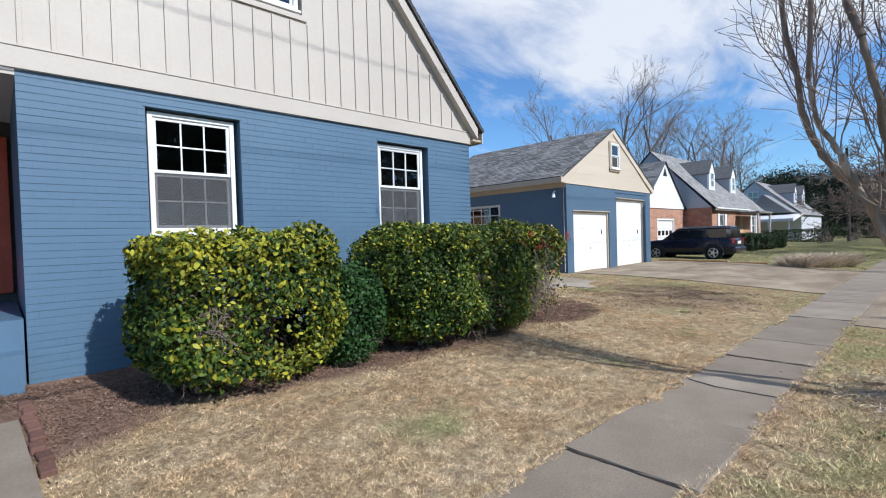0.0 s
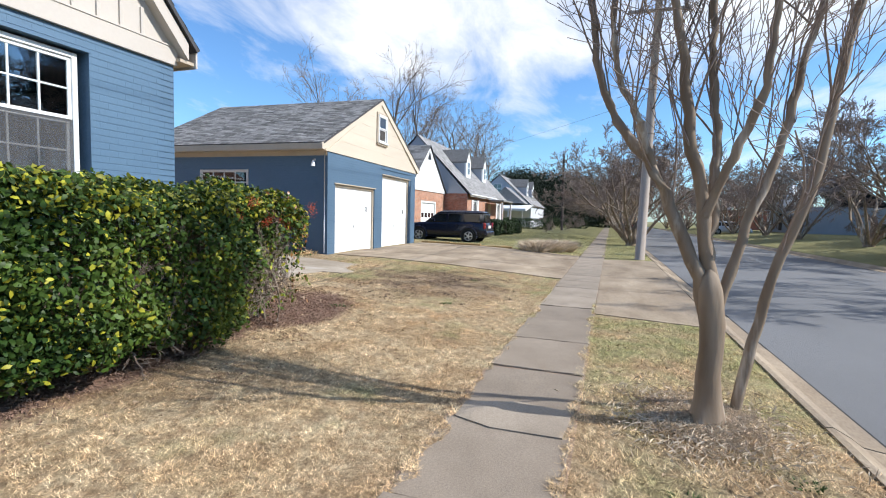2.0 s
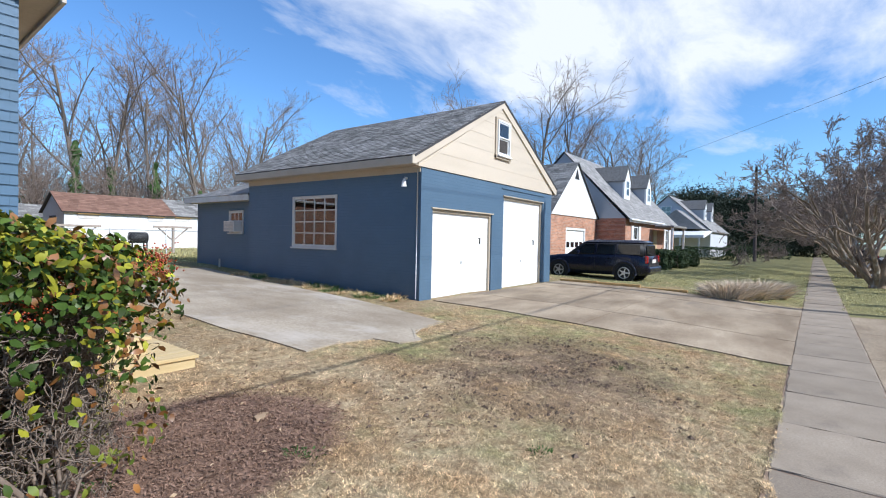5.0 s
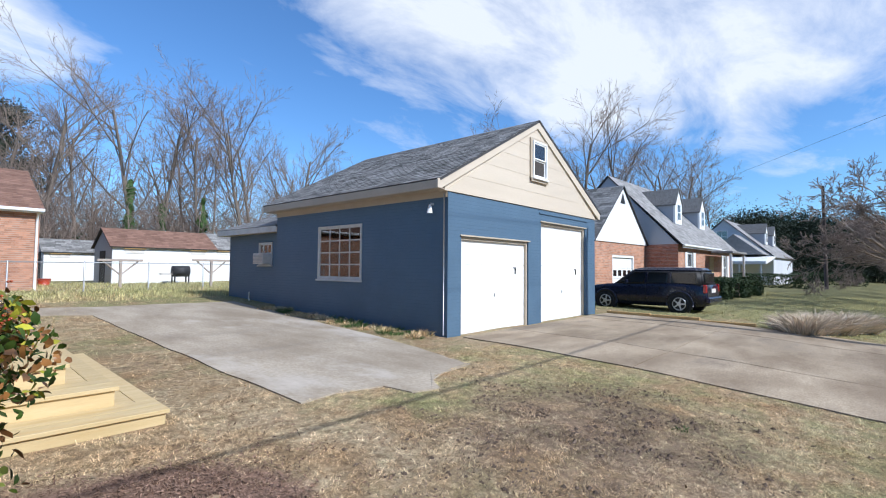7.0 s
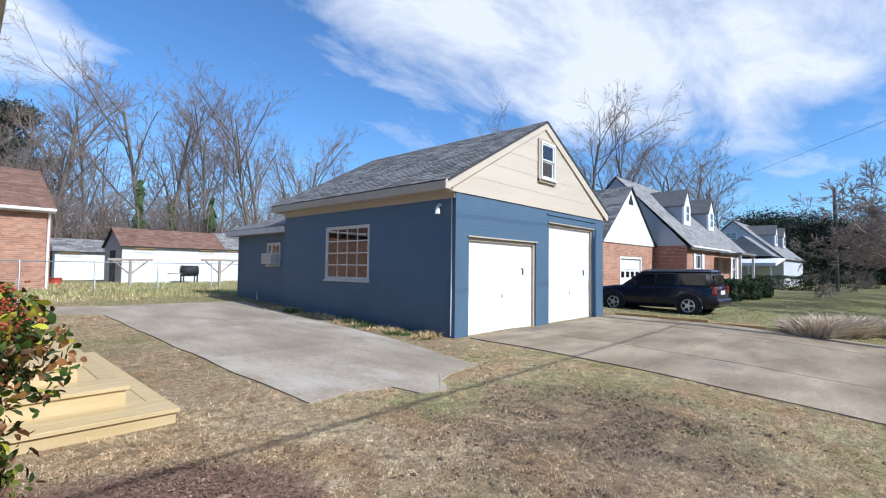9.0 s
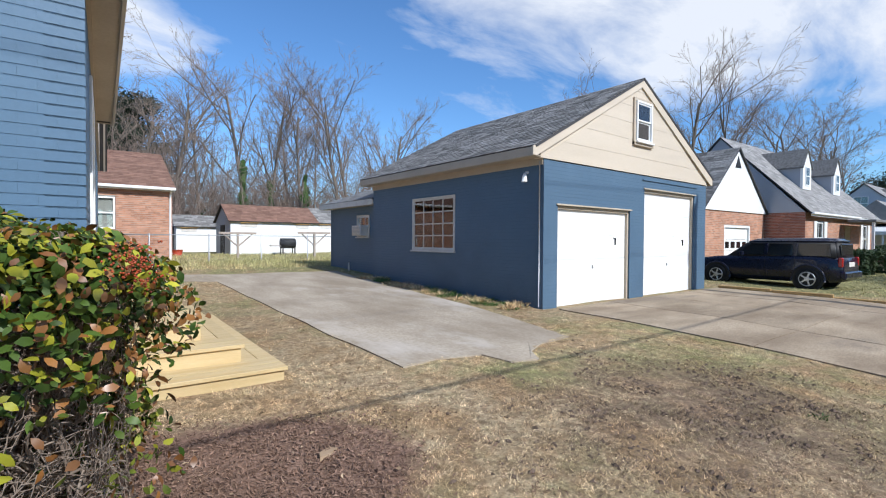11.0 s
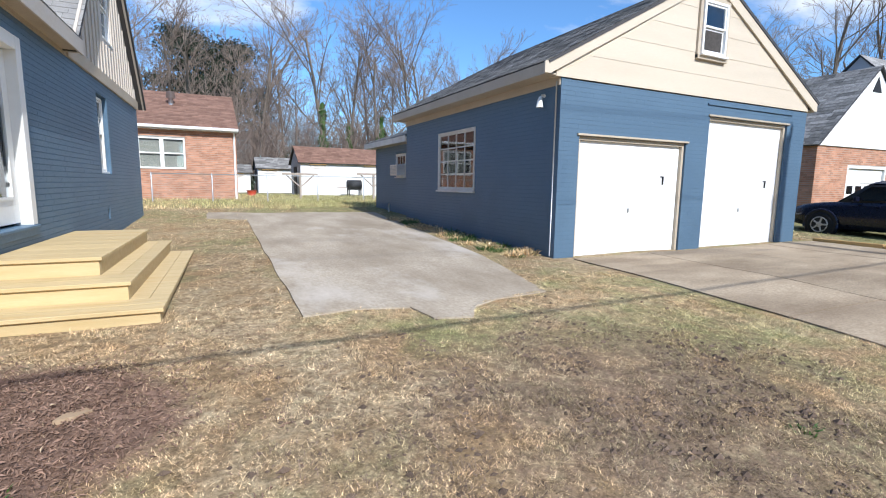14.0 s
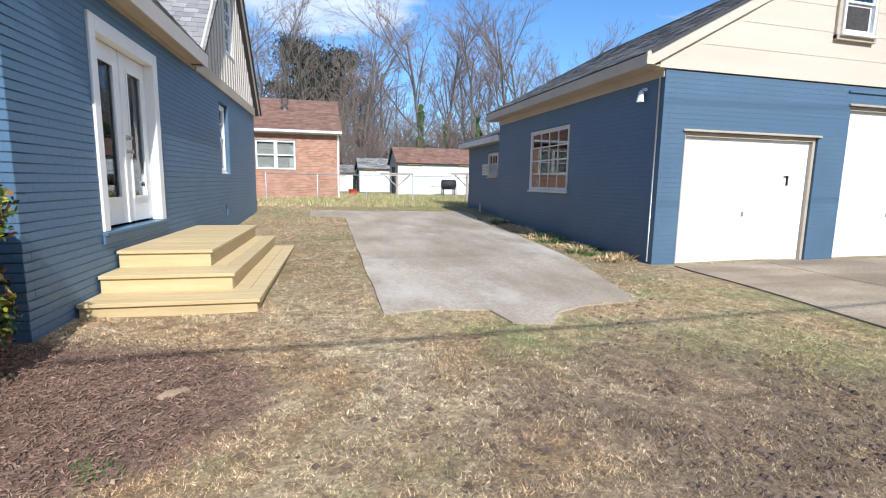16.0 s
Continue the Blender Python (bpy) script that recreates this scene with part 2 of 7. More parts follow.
POLE_WOOD = surface("weathered_pole_wood", (0.36, 0.295, 0.24), (0.46, 0.39, 0.33), 2, 50, 0.85, bump=0.5, bump_scale=40, stretch=(6, 6, 0.3))
DARK_POLE = surface("dark_pole_wood", (0.08, 0.06, 0.05), (0.12, 0.09, 0.075), 2, 50, 0.85, bump=0.5, bump_scale=40, stretch=(6, 6, 0.3))
IVY = surface("ivy_leaf", (0.045, 0.10, 0.02), (0.09, 0.16, 0.035), 1, 8, 0.6, bump=0.0, island=0.4)
NEEDLE = surface("pine_needles", (0.013, 0.024, 0.012), (0.026, 0.043, 0.018), 1, 8, 0.7, bump=0.0, island=0.4)
BRICK = surface("red_brick", (0.30, 0.115, 0.075), (0.40, 0.17, 0.11), 1.2, 40, 0.9, bump=0.4, island=0.25, mottle=0.3)
OLD_BRICK = surface("old_brown_brick", (0.15, 0.075, 0.055), (0.22, 0.11, 0.08), 4, 40, 0.95, bump=0.6, each=0.25)
BRICK_TAN = surface("orange_tan_brick", (0.42, 0.20, 0.12), (0.52, 0.28, 0.18), 1.2, 40, 0.9, bump=0.4, island=0.22, mottle=0.3)
MORTAR = surface("grey_mortar", (0.42, 0.38, 0.34), (0.5, 0.46, 0.42), 3, 60, 0.95, bump=0.3)
SIDING_PALE = surface("pale_siding", (0.58, 0.60, 0.63), (0.64, 0.66, 0.69), 0.6, 20, 0.6, bump=0.1, mottle=0.15)
SIDING_GREY = surface("grey_siding", (0.36, 0.38, 0.42), (0.41, 0.43, 0.47), 0.6, 20, 0.6, bump=0.1, mottle=0.15)
CAR_PAINT = surface("dark_blue_car_paint", (0.004, 0.005, 0.018), (0.006, 0.007, 0.023), 1, 20, 0.3, metal=0.0, bump=0.0, spec=0.3, coat=0.5, mottle=0.1)
CAR_WHITE = surface("white_car_paint", (0.75, 0.76, 0.78), (0.8, 0.8, 0.82), 1, 20, 0.25, bump=0.0, coat=0.6, mottle=0.05)
BLACK = surface("black_plastic", (0.012, 0.012, 0.013), (0.02, 0.02, 0.022), 3, 40, 0.6, bump=0.1)
TYRE = surface("tyre_rubber", (0.014, 0.014, 0.015), (0.022, 0.022, 0.023), 3, 40, 0.85, bump=0.2)
ALLOY = surface("silver_alloy", (0.55, 0.55, 0.56), (0.62, 0.62, 0.63), 3, 30, 0.32, metal=0.9, bump=0.0, mottle=0.1)
STEEL = surface("galvanised_steel", (0.42, 0.43, 0.44), (0.52, 0.53, 0.54), 4, 50, 0.45, metal=0.8, bump=0.1)
BRASS = surface("satin_nickel", (0.5, 0.47, 0.43), (0.58, 0.55, 0.5), 4, 30, 0.3, metal=1.0, bump=0.0)
RED_PAINT = surface("red_door_paint", (0.42, 0.05, 0.02), (0.5, 0.07, 0.03), 2, 25, 0.4, bump=0.05)
RED_LIGHT = surface("red_lens", (0.35, 0.01, 0.01), (0.42, 0.015, 0.012), 2, 25, 0.2, bump=0.0, coat=0.5)
RED_BROWN = surface("red_brown_sheet", (0.26, 0.10, 0.075), (0.33, 0.14, 0.10), 3, 50, 0.9, bump=0.2, stretch=(1, 6, 0.5))
ROOM = surface("pale_room_wall", (0.16, 0.155, 0.15), (0.2, 0.19, 0.18), 0.7, 20, 0.9, bump=0.03)
TIMBER_EDGE = surface("orange_timber_edging", (0.46, 0.28, 0.11), (0.54, 0.36, 0.16), 3, 40, 0.9, bump=0.4, stretch=(6, 1, 6))
LITTER = surface("dry_leaf", (0.33, 0.22, 0.13), (0.48, 0.36, 0.24), 2, 20, 0.9, bump=0.0, island=0.4)
STRAW = surface("straw_blades", (0.62, 0.50, 0.36), (0.74, 0.62, 0.47), 2, 20, 0.9, bump=0.0, island=0.3, c3=(0.33, 0.2, 0.12), patch=0.5)
HEDGE_FAR = surface("far_hedge_leaf", (0.03, 0.055, 0.018), (0.055, 0.085, 0.028), 1.5, 8, 0.7, bump=0.0, island=0.4)
SCREEN_MESH = glass_material("insect_screen")
screen_nodes = SCREEN_MESH.node_tree
screen_nodes.nodes.clear()
scr_out, scr_mix, scr_clear, scr_grey = (screen_nodes.nodes.new(k) for k in ("ShaderNodeOutputMaterial", "ShaderNodeMixShader", "ShaderNodeBsdfTransparent", "ShaderNodeBsdfDiffuse"))
scr_mix.inputs[0].default_value = 0.42
scr_grey.inputs["Color"].default_value = (0.13, 0.13, 0.135, 1)
screen_nodes.links.new(scr_clear.outputs[0], scr_mix.inputs[1])
screen_nodes.links.new(scr_grey.outputs[0], scr_mix.inputs[2])
screen_nodes.links.new(scr_mix.outputs[0], scr_out.inputs[0])
GLASS = glass_material("window_glass")
CAR_GLASS = surface("dark_car_glass", (0.008, 0.009, 0.011), (0.012, 0.013, 0.015), 2, 20, 0.08, bump=0.0, spec=0.6, coat=0.5, mottle=0.1)


def lawn_material(name, blades):
    """Dormant lawn: straw, with green where it grows and bare earth in patches, laid out on the plan."""
    m = bpy.data.materials.new(name)
    MATS[name] = m
    m.use_nodes = True
    nt = m.node_tree
    N, L = nt.nodes.new, nt.links.new
    b = nt.nodes["Principled BSDF"]
    pos = N("ShaderNodeNewGeometry")
    sep = N("ShaderNodeSeparateXYZ")
    L(pos.outputs["Position"], sep.inputs[0])

    def nz(s, d=4, r=0.6):
        n = N("ShaderNodeTexNoise")
        n.inputs["Scale"].default_value, n.inputs["Detail"].default_value, n.inputs["Roughness"].default_value = s, d, r
        L(pos.outputs["Position"], n.inputs["Vector"])
        return n.outputs["Fac"]

    def op(kind, a, bb):
        n = N("ShaderNodeMath"); n.operation = kind
        for i, v in enumerate((a, bb)):
            if isinstance(v, (int, float)):
                n.inputs[i].default_value = v
            else:
                L(v, n.inputs[i])
        return n.outputs[0]

    def rng(v, lo, hi, a=0.0, bb=1.0):
        n = N("ShaderNodeMapRange")
        for k, x in zip(("From Min", "From Max", "To Min", "To Max"), (lo, hi, a, bb)):
            n.inputs[k].default_value = x
        L(v, n.inputs["Value"])
        return n.outputs[0]

    def mix(fac, a, bb):
        n = N("ShaderNodeMix"); n.data_type = "RGBA"
        for sock, v in (("Factor", fac), ("A", a), ("B", bb)):
            if isinstance(v, tuple):
                n.inputs[sock].default_value = (*v, 1)
            else:
                L(v, n.inputs[sock])
        return n.outputs["Result"]

    def spot(cx, cy, rx, ry):
        """1 in the middle of an ellipse of the plan, 0 outside it."""
        dx, dy = op("DIVIDE", op("SUBTRACT", sep.outputs["X"], cx), rx), op("DIVIDE", op("SUBTRACT", sep.outputs["Y"], cy), ry)
        return rng(op("ADD", op("MULTIPLY", dx, dx), op("MULTIPLY", dy, dy)), 0.0, 1.0, 1.0, 0.0)

    broad, mid, small, clump = nz(0.45, 4), nz(2.2, 5), nz(14, 4), nz(7.5, 5, 0.7)
    # ground toned darker than the blades, to stand for the shade between them
    k = 1.6 if blades else 0.78
    tone = lambda *c: tuple(v * k for v in c)
    col = mix(rng(mid, 0.35, 0.65), tone(0.46, 0.345, 0.20), tone(0.58, 0.465, 0.30))
    col = mix(rng(nz(1.15, 5, 0.65), 0.45, 0.66, 0.0, 0.65), col, tone(0.36, 0.225, 0.115))
    col = mix(rng(small, 0.38, 0.66, 0.0, 0.75), col, tone(0.29, 0.19, 0.105))
    # green: grows more towards the drive, the far lawns and the verge
    east = rng(sep.outputs["X"], 5.5, 12.0, 0.0, 0.11)
    far = rng(sep.outputs["X"], 21.5, 26.0, 0.0, 0.22)
    back = rng(sep.outputs["Y"], 14.0, 20.0, 0.0, 0.12)
    verge = rng(sep.outputs["Y"], 1.6, 1.0, 0.0, 0.105)
    g = op("ADD", op("ADD", op("ADD", op("ADD", east, far), back), verge), op("ADD", op("MULTIPLY", broad, 0.5), op("MULTIPLY", mid, 0.5)))
    g = op("ADD", g, op("MULTIPLY", spot(2.55, 3.3, 0.75, 0.5), 0.22))
    green = mix(rng(small, 0.3, 0.7), tone(0.19, 0.21, 0.075), tone(0.30, 0.285, 0.13))
    col = mix(rng(g, 0.56, 0.72, 0.0, 0.8), col, green)
    # bare, trodden earth
    s = op("ADD", op("MULTIPLY", spot(11.4, 4.1, 2.5, 2.2), 0.35), op("MULTIPLY", spot(9.0, 9.2, 1.1, 6.0), 0.21))
    s = op("ADD", s, op("MULTIPLY", spot(3.0, 0.3, 10.0, 1.7), 0.17))
    s = op("ADD", s, op("MULTIPLY", op("ADD", op("MULTIPLY", mid, 0.6), op("MULTIPLY", small, 0.4)), 0.75))
    col = mix(rng(s, 0.56, 0.74, 0.0, 0.6 if blades else 0.85), col, (0.215, 0.147, 0.102))
    # brown mulch and litter: the corner bed, the strip under the hedges and the bare bed at the house corner
    bed = op("MAXIMUM", op("MAXIMUM", spot(*BEDS[0]), spot(*BEDS[1])), spot(*BEDS[2]))
    bed = op("ADD", bed, op("ADD", op("MULTIPLY", mid, 0.5), op("MULTIPLY", clump, 0.35)))
    col = mix(rng(bed, 0.5, 0.78, 0.0, 0.6 if blades else 1.0), col, mix(rng(small, 0.35, 0.65), (0.165, 0.1, 0.07), (0.25, 0.16, 0.118)))
    hsv = N("ShaderNodeHueSaturation")
    val = op("MULTIPLY", rng(clump, 0.32, 0.68, 0.7, 1.28), rng(nz(38, 4, 0.7), 0.36, 0.64, 0.68, 1.32))
    if blades:
        val = op("MULTIPLY", val, rng(pos.outputs["Random Per Island"], 0, 1, 0.28, 1.65))
    L(val, hsv.inputs["Value"])
    L(col, hsv.inputs["Color"])
    col = hsv.outputs[0]
    if not blades:
        bp = N("ShaderNodeBump")
        bp.inputs["Strength"].default_value, bp.inputs["Distance"].default_value = 0.9, 0.02
        L(nz(45, 5, 0.7), bp.inputs["Height"])
        L(bp.outputs[0], b.inputs["Normal"])
    L(col, b.inputs["Base Color"])
    b.inputs["Roughness"].default_value = 0.95
    b.inputs["Specular IOR Level"].default_value = 0.15
    return m


BEDS = [(0.25, 5.95, 1.35, 1.45), (4.1, 5.75, 4.3, 1.25), (7.4, 5.3, 1.4, 1.05)]          # (x, y, half width, half depth)
LAWN = lawn_material("dormant_lawn", False)
LAWN_BLADE = lawn_material("dormant_grass_blades", True)

# ---------------- helpers for meshes
def mesh_of(bm, name, material):
    me = bpy.data.meshes.new(name)
    bm.to_mesh(me)
    bm.free()
    for x in (material if isinstance(material, (list, tuple)) else [material]):
        me.materials.append(x)
    return me


def part(name, bm, material, parent=None, label="", m=None):
    """Links a bmesh as one mesh object, under a thing or a part where one is given."""
    ob = new(name, mesh_of(bm, name, material))
    if parent is not None:
        ob.parent = parent
    if m is not None:
        ob.matrix_basis = m
    if label:
        tagged(ob, label)
    return ob


def thing(name, label, category, m=None, group="", kind=""):
    ob = new(name)
    ob.empty_display_size = 0.2
    if m is not None:
        ob.matrix_basis = m
    return tagged(ob, label, category, group, kind)


def box(bm, x0, x1, y0, y1, z0, z1, bevel=0.0, m=None):
    r = bmesh.ops.create_cube(bm, size=1)
    mt = Matrix.Translation(((x0 + x1) / 2, (y0 + y1) / 2, (z0 + z1) / 2)) @ Matrix.Diagonal((abs(x1 - x0), abs(y1 - y0), abs(z1 - z0), 1))
    bmesh.ops.transform(bm, matrix=(m @ mt) if m is not None else mt, verts=r["verts"])
    if bevel:
        es = list({e for v in r["verts"] for e in v.link_edges})
        bmesh.ops.bevel(bm, geom=es, offset=bevel, segments=1, affect="EDGES")
    return bm


def boxes(*rows, bevel=0.0):
    bm = bmesh.new()
    for r in rows:
        box(bm, *r, bevel=bevel)
    return bm


def prism(points, y0, y1, axis="y"):
    """A polygon of (a, z) points drawn out between two depths; axis y: a is x; axis x: a is y."""
    bm = bmesh.new()
    f = lambda a, d, z: (a, d, z) if axis == "y" else (d, a, z)
    lo, hi = [bm.verts.new(f(a, y0, z)) for a, z in points], [bm.verts.new(f(a, y1, z)) for a, z in points]
    bm.faces.new(lo), bm.faces.new(hi[::-1])
    for i in range(len(points)):
        j = (i + 1) % len(points)
        bm.faces.new((lo[j], lo[i], hi[i], hi[j]))
    bmesh.ops.recalc_face_normals(bm, faces=bm.faces)
    return bm


def slab_poly(points, z0, z1):
    """A flat plate with a plan outline."""
    bm = bmesh.new()
    lo, hi = [bm.verts.new((x, y, z0)) for x, y in points], [bm.verts.new((x, y, z1)) for x, y in points]
    bm.faces.new(lo[::-1]), bm.faces.new(hi)
    for i in range(len(points)):
        j = (i + 1) % len(points)
        bm.faces.new((lo[i], lo[j], hi[j], hi[i]))
    bmesh.ops.recalc_face_normals(bm, faces=bm.faces)
    return bm


def tube(bm, pts, radii, sides=8, cap=True):
    """A round limb through points, with a radius at each."""
    rings, up = [], Vector((0.3, 0.2, 0.93))
    for i, p in enumerate(pts):
        d = (Vector(pts[min(i + 1, len(pts) - 1)]) - Vector(pts[max(i - 1, 0)])).normalized()
        a = d.cross(up if abs(d.dot(up)) < 0.95 else Vector((1, 0, 0))).normalized()
        b = d.cross(a)
        rings.append([bm.verts.new(Vector(p) + radii[i] * (math.cos(k * math.tau / sides) * a + math.sin(k * math.tau / sides) * b)) for k in range(sides)])
    for r0, r1 in zip(rings, rings[1:]):
        for k in range(sides):
            f = bm.faces.new((r0[k], r0[(k + 1) % sides], r1[(k + 1) % sides], r1[k]))
            f.smooth = True
    if cap:
        bm.faces.new(rings[0]), bm.faces.new(rings[-1][::-1])
    return bm


def raw_mesh(name, verts, faces, material, smooth=False):
    """A mesh from arrays, for geometry with very many pieces."""
    me = bpy.data.meshes.new(name)
    verts, faces = np.asarray(verts, np.float32), np.asarray(faces, np.int32)
    n, k = faces.shape
    me.vertices.add(len(verts)); me.vertices.foreach_set("co", verts.ravel())
    me.loops.add(n * k); me.loops.foreach_set("vertex_index", faces.ravel())
    me.polygons.add(n)
    me.polygons.foreach_set("loop_start", np.arange(0, n * k, k, dtype=np.int32))
    me.polygons.foreach_set("use_smooth", np.full(n, bool(smooth)))
    me.update(calc_edges=True)
    me.validate()
    me.materials.append(material)
    return me


# ---------------- the plan: the street and the house lie 2.2 degrees off the garage
TURN_STREET = radians(-2.2)
STREET = Matrix.Rotation(TURN_STREET, 4, "Z")
HOUSE = Matrix.Translation((6.80, 6.49, 0)) @ STREET         # at the brick corner; local -x runs along the front, +y to the back
RISE_Y = [-60, -15, -9.4, 2.3, 4.5, 6.5, 8.5, 12, 15.5, 18.5, 25, 40, 400]
RISE_Z = [0.7, 0.55, 0, 0, 0.155, 0.25, 0.28, 0.38, 0.5, 0.64, 0.75, 0.8, 0.8]
WALK_IN, WALK_OUT, CURB, ROAD_NEAR, ROAD_FAR = 2.36, 1.44, -0.34, -0.78, -8.3


def off_street(x, y):
    return y * math.cos(TURN_STREET) - x * math.sin(TURN_STREET)


def ground_z(x, y):
    """Height of the ground sheet: a level street, a lawn that rises to the back, the road bed sunk."""
    x, y = np.asarray(x, float), np.asarray(y, float)
    o = off_street(x, y)
    z = np.interp(o - 0.3, RISE_Y, RISE_Z)
    bed = np.interp(o, [ROAD_FAR - 0.46, ROAD_FAR - 0.42, CURB - 0.05, CURB - 0.01], [0, -0.3, -0.3, 0.0])
    z = z + np.where((o < CURB) & (o > ROAD_FAR - 0.47), bed, 0)
    wob = 0.012 * np.sin(x * 2.1 + y) * np.sin(y * 1.7 - 0.6 * x) * np.clip((o - 2.4) / 1.5, 0, 1)
    return z + wob

# ---------------- ground, road, pavement
def build_ground():
    gs = np.unique(np.concatenate([np.linspace(-400, -30, 12), np.arange(-30, 70, 0.5), np.linspace(70, 600, 16)]))
    go = np.unique(np.concatenate([np.linspace(-400, -30, 10), np.arange(-30, -11, 1.0), np.arange(-10.5, -9, 0.3), [ROAD_FAR - 0.46, ROAD_FAR - 0.42, -6, -4, -2, CURB - 0.05, CURB - 0.01],
                                   np.arange(CURB + 0.3, 30, 0.3), np.arange(30, 60, 1.5), np.linspace(60, 500, 12)]))
    S, O = np.meshgrid(gs, go)
    c, n = math.cos(TURN_STREET), math.sin(TURN_STREET)
    X, Y = S * c - O * n, S * n + O * c
    V = np.stack([X.ravel(), Y.ravel(), ground_z(X, Y).ravel()], 1)
    nx, ny = len(gs), len(go)
    i = (np.arange(ny - 1)[:, None] * nx + np.arange(nx - 1)[None]).ravel()
    F = np.stack([i, i + 1, i + nx + 1, i + nx], 1)
    tagged(new("ground", raw_mesh("ground", V, F, LAWN, True)), "dormant tan lawn with green and bare patches", "lawn", kind="structure")


build_ground()


def street_strip(name, material, s0, s1, o0, o1, z0, z1, label, category, step=4.0, crown=0.0):
    """A long plate along the street between two offsets, with a top at z1 (crown raises its middle)."""
    bm = bmesh.new()
    n = max(1, int((s1 - s0) / step))
    os = [o0 + (o1 - o0) * k / 6 for k in range(7)]
    top = [[bm.verts.new((s0 + (s1 - s0) * i / n, o, z1 + crown * (1 - (2 * k / 6 - 1) ** 2))) for k, o in enumerate(os)] for i in range(n + 1)]
    for i in range(n):
        for k in range(6):
            bm.faces.new((top[i][k], top[i + 1][k], top[i + 1][k + 1], top[i][k + 1]))
    e = bmesh.ops.extrude_face_region(bm, geom=bm.faces[:])
    bmesh.ops.translate(bm, vec=(0, 0, z0 - z1), verts=[v for v in e["geom"] if isinstance(v, bmesh.types.BMVert)])
    bmesh.ops.recalc_face_normals(bm, faces=bm.faces)
    ob = part(name, bm, material, m=STREET)
    return tagged(ob, label, category, kind="structure")


street_strip("road", ASPHALT, -60, 150, ROAD_FAR, ROAD_NEAR, -0.4, -0.13, "worn grey asphalt road beside a concrete gutter", "road", crown=0.07)


def build_gutter(name, o_in, o_out):
    """A rolled concrete kerb and gutter: a low hump at the grass, falling to the road."""
    t = thing(name, "pale concrete rolled kerb and gutter beside asphalt", "kerb", STREET, kind="structure")
    k = 1 if o_out < o_in else -1
    prof = [(o_in, -0.3), (o_in, 0.015), (o_in - 0.05 * k, 0.02), (o_in - 0.16 * k, -0.04), (o_in - 0.24 * k, -0.10), (o_out + 0.012 * k, -0.125), (o_out + 0.012 * k, -0.3)]
    bm0 = prism(prof, 0.006, 2.994, "x")
    me = mesh_of(bm0, "kerb_stone", CONCRETE)
    for i in range(48):
        s = -30 + 3 * i
        ob = new("kerb_stone", me)
        ob.parent, ob.matrix_basis = t, Matrix.Translation((s, 0, 0.002 * ((i * 7) % 5 - 2)))
    part("tar_joint", boxes((-60, 150, min(o_out - 0.012, o_out + 0.012), max(o_out - 0.012, o_out + 0.012), -0.3, -0.126)), TAR, t)


build_gutter("kerb_near", CURB, ROAD_NEAR)
build_gutter("kerb_far", ROAD_FAR - 0.45, ROAD_FAR)


def build_sidewalk():
    walk_ob = thing("pavement", "cracked grey concrete sidewalk slabs with grassy joints", "sidewalk", STREET, kind="structure")
    meshes = []
    for k in range(8):
        bm = bmesh.new()
        rnd = random.Random(k)
        box(bm, 0.008, 1.212, WALK_OUT, WALK_IN, -0.08, 0.018, bevel=0.01)
        bmesh.ops.subdivide_edges(bm, edges=[e for e in bm.edges if e.calc_length() > 0.5], cuts=6, use_grid_fill=True)
        for v in bm.verts:
            if v.co.y < WALK_OUT + 0.03 or v.co.y > WALK_IN - 0.03:
                v.co.y += rnd.uniform(-0.012, 0.012)
            if v.co.x < 0.03 or v.co.x > 1.19:
                v.co.x += rnd.uniform(-0.011, 0.006)
            v.co.z += rnd.uniform(-0.002, 0.002)
        meshes.append(mesh_of(bm, "paving_slab", SIDEWALK_OLD if k > 4 else SIDEWALK))
    for i in range(-16, 84):
        ob = new("paving_slab", meshes[5 + i % 3 if i < 8 else (i * 3) % 5])
        rnd = random.Random(i)
        ob.parent = walk_ob
        ob.matrix_basis = Matrix.Translation((0.36 + 1.22 * i, 0, rnd.uniform(-0.006, 0.008))) @ Matrix.Rotation(rnd.uniform(-0.004, 0.004), 4, "X")
    part("joint_soil", boxes((-19.5, 102, WALK_OUT - 0.02, WALK_IN + 0.02, -0.09, 0.006)), THATCH, walk_ob, "dark soil in the joints")
    # one slab broken and patched
    part("concrete_patch", slab_poly([(5.02, 1.5), (5.5, 1.46), (5.55, 1.9), (5.4, 2.3), (5.1, 2.3), (5.0, 2.0)], 0.0, 0.028), SIDEWALK, walk_ob, "paler patch on a broken slab")


build_sidewalk()


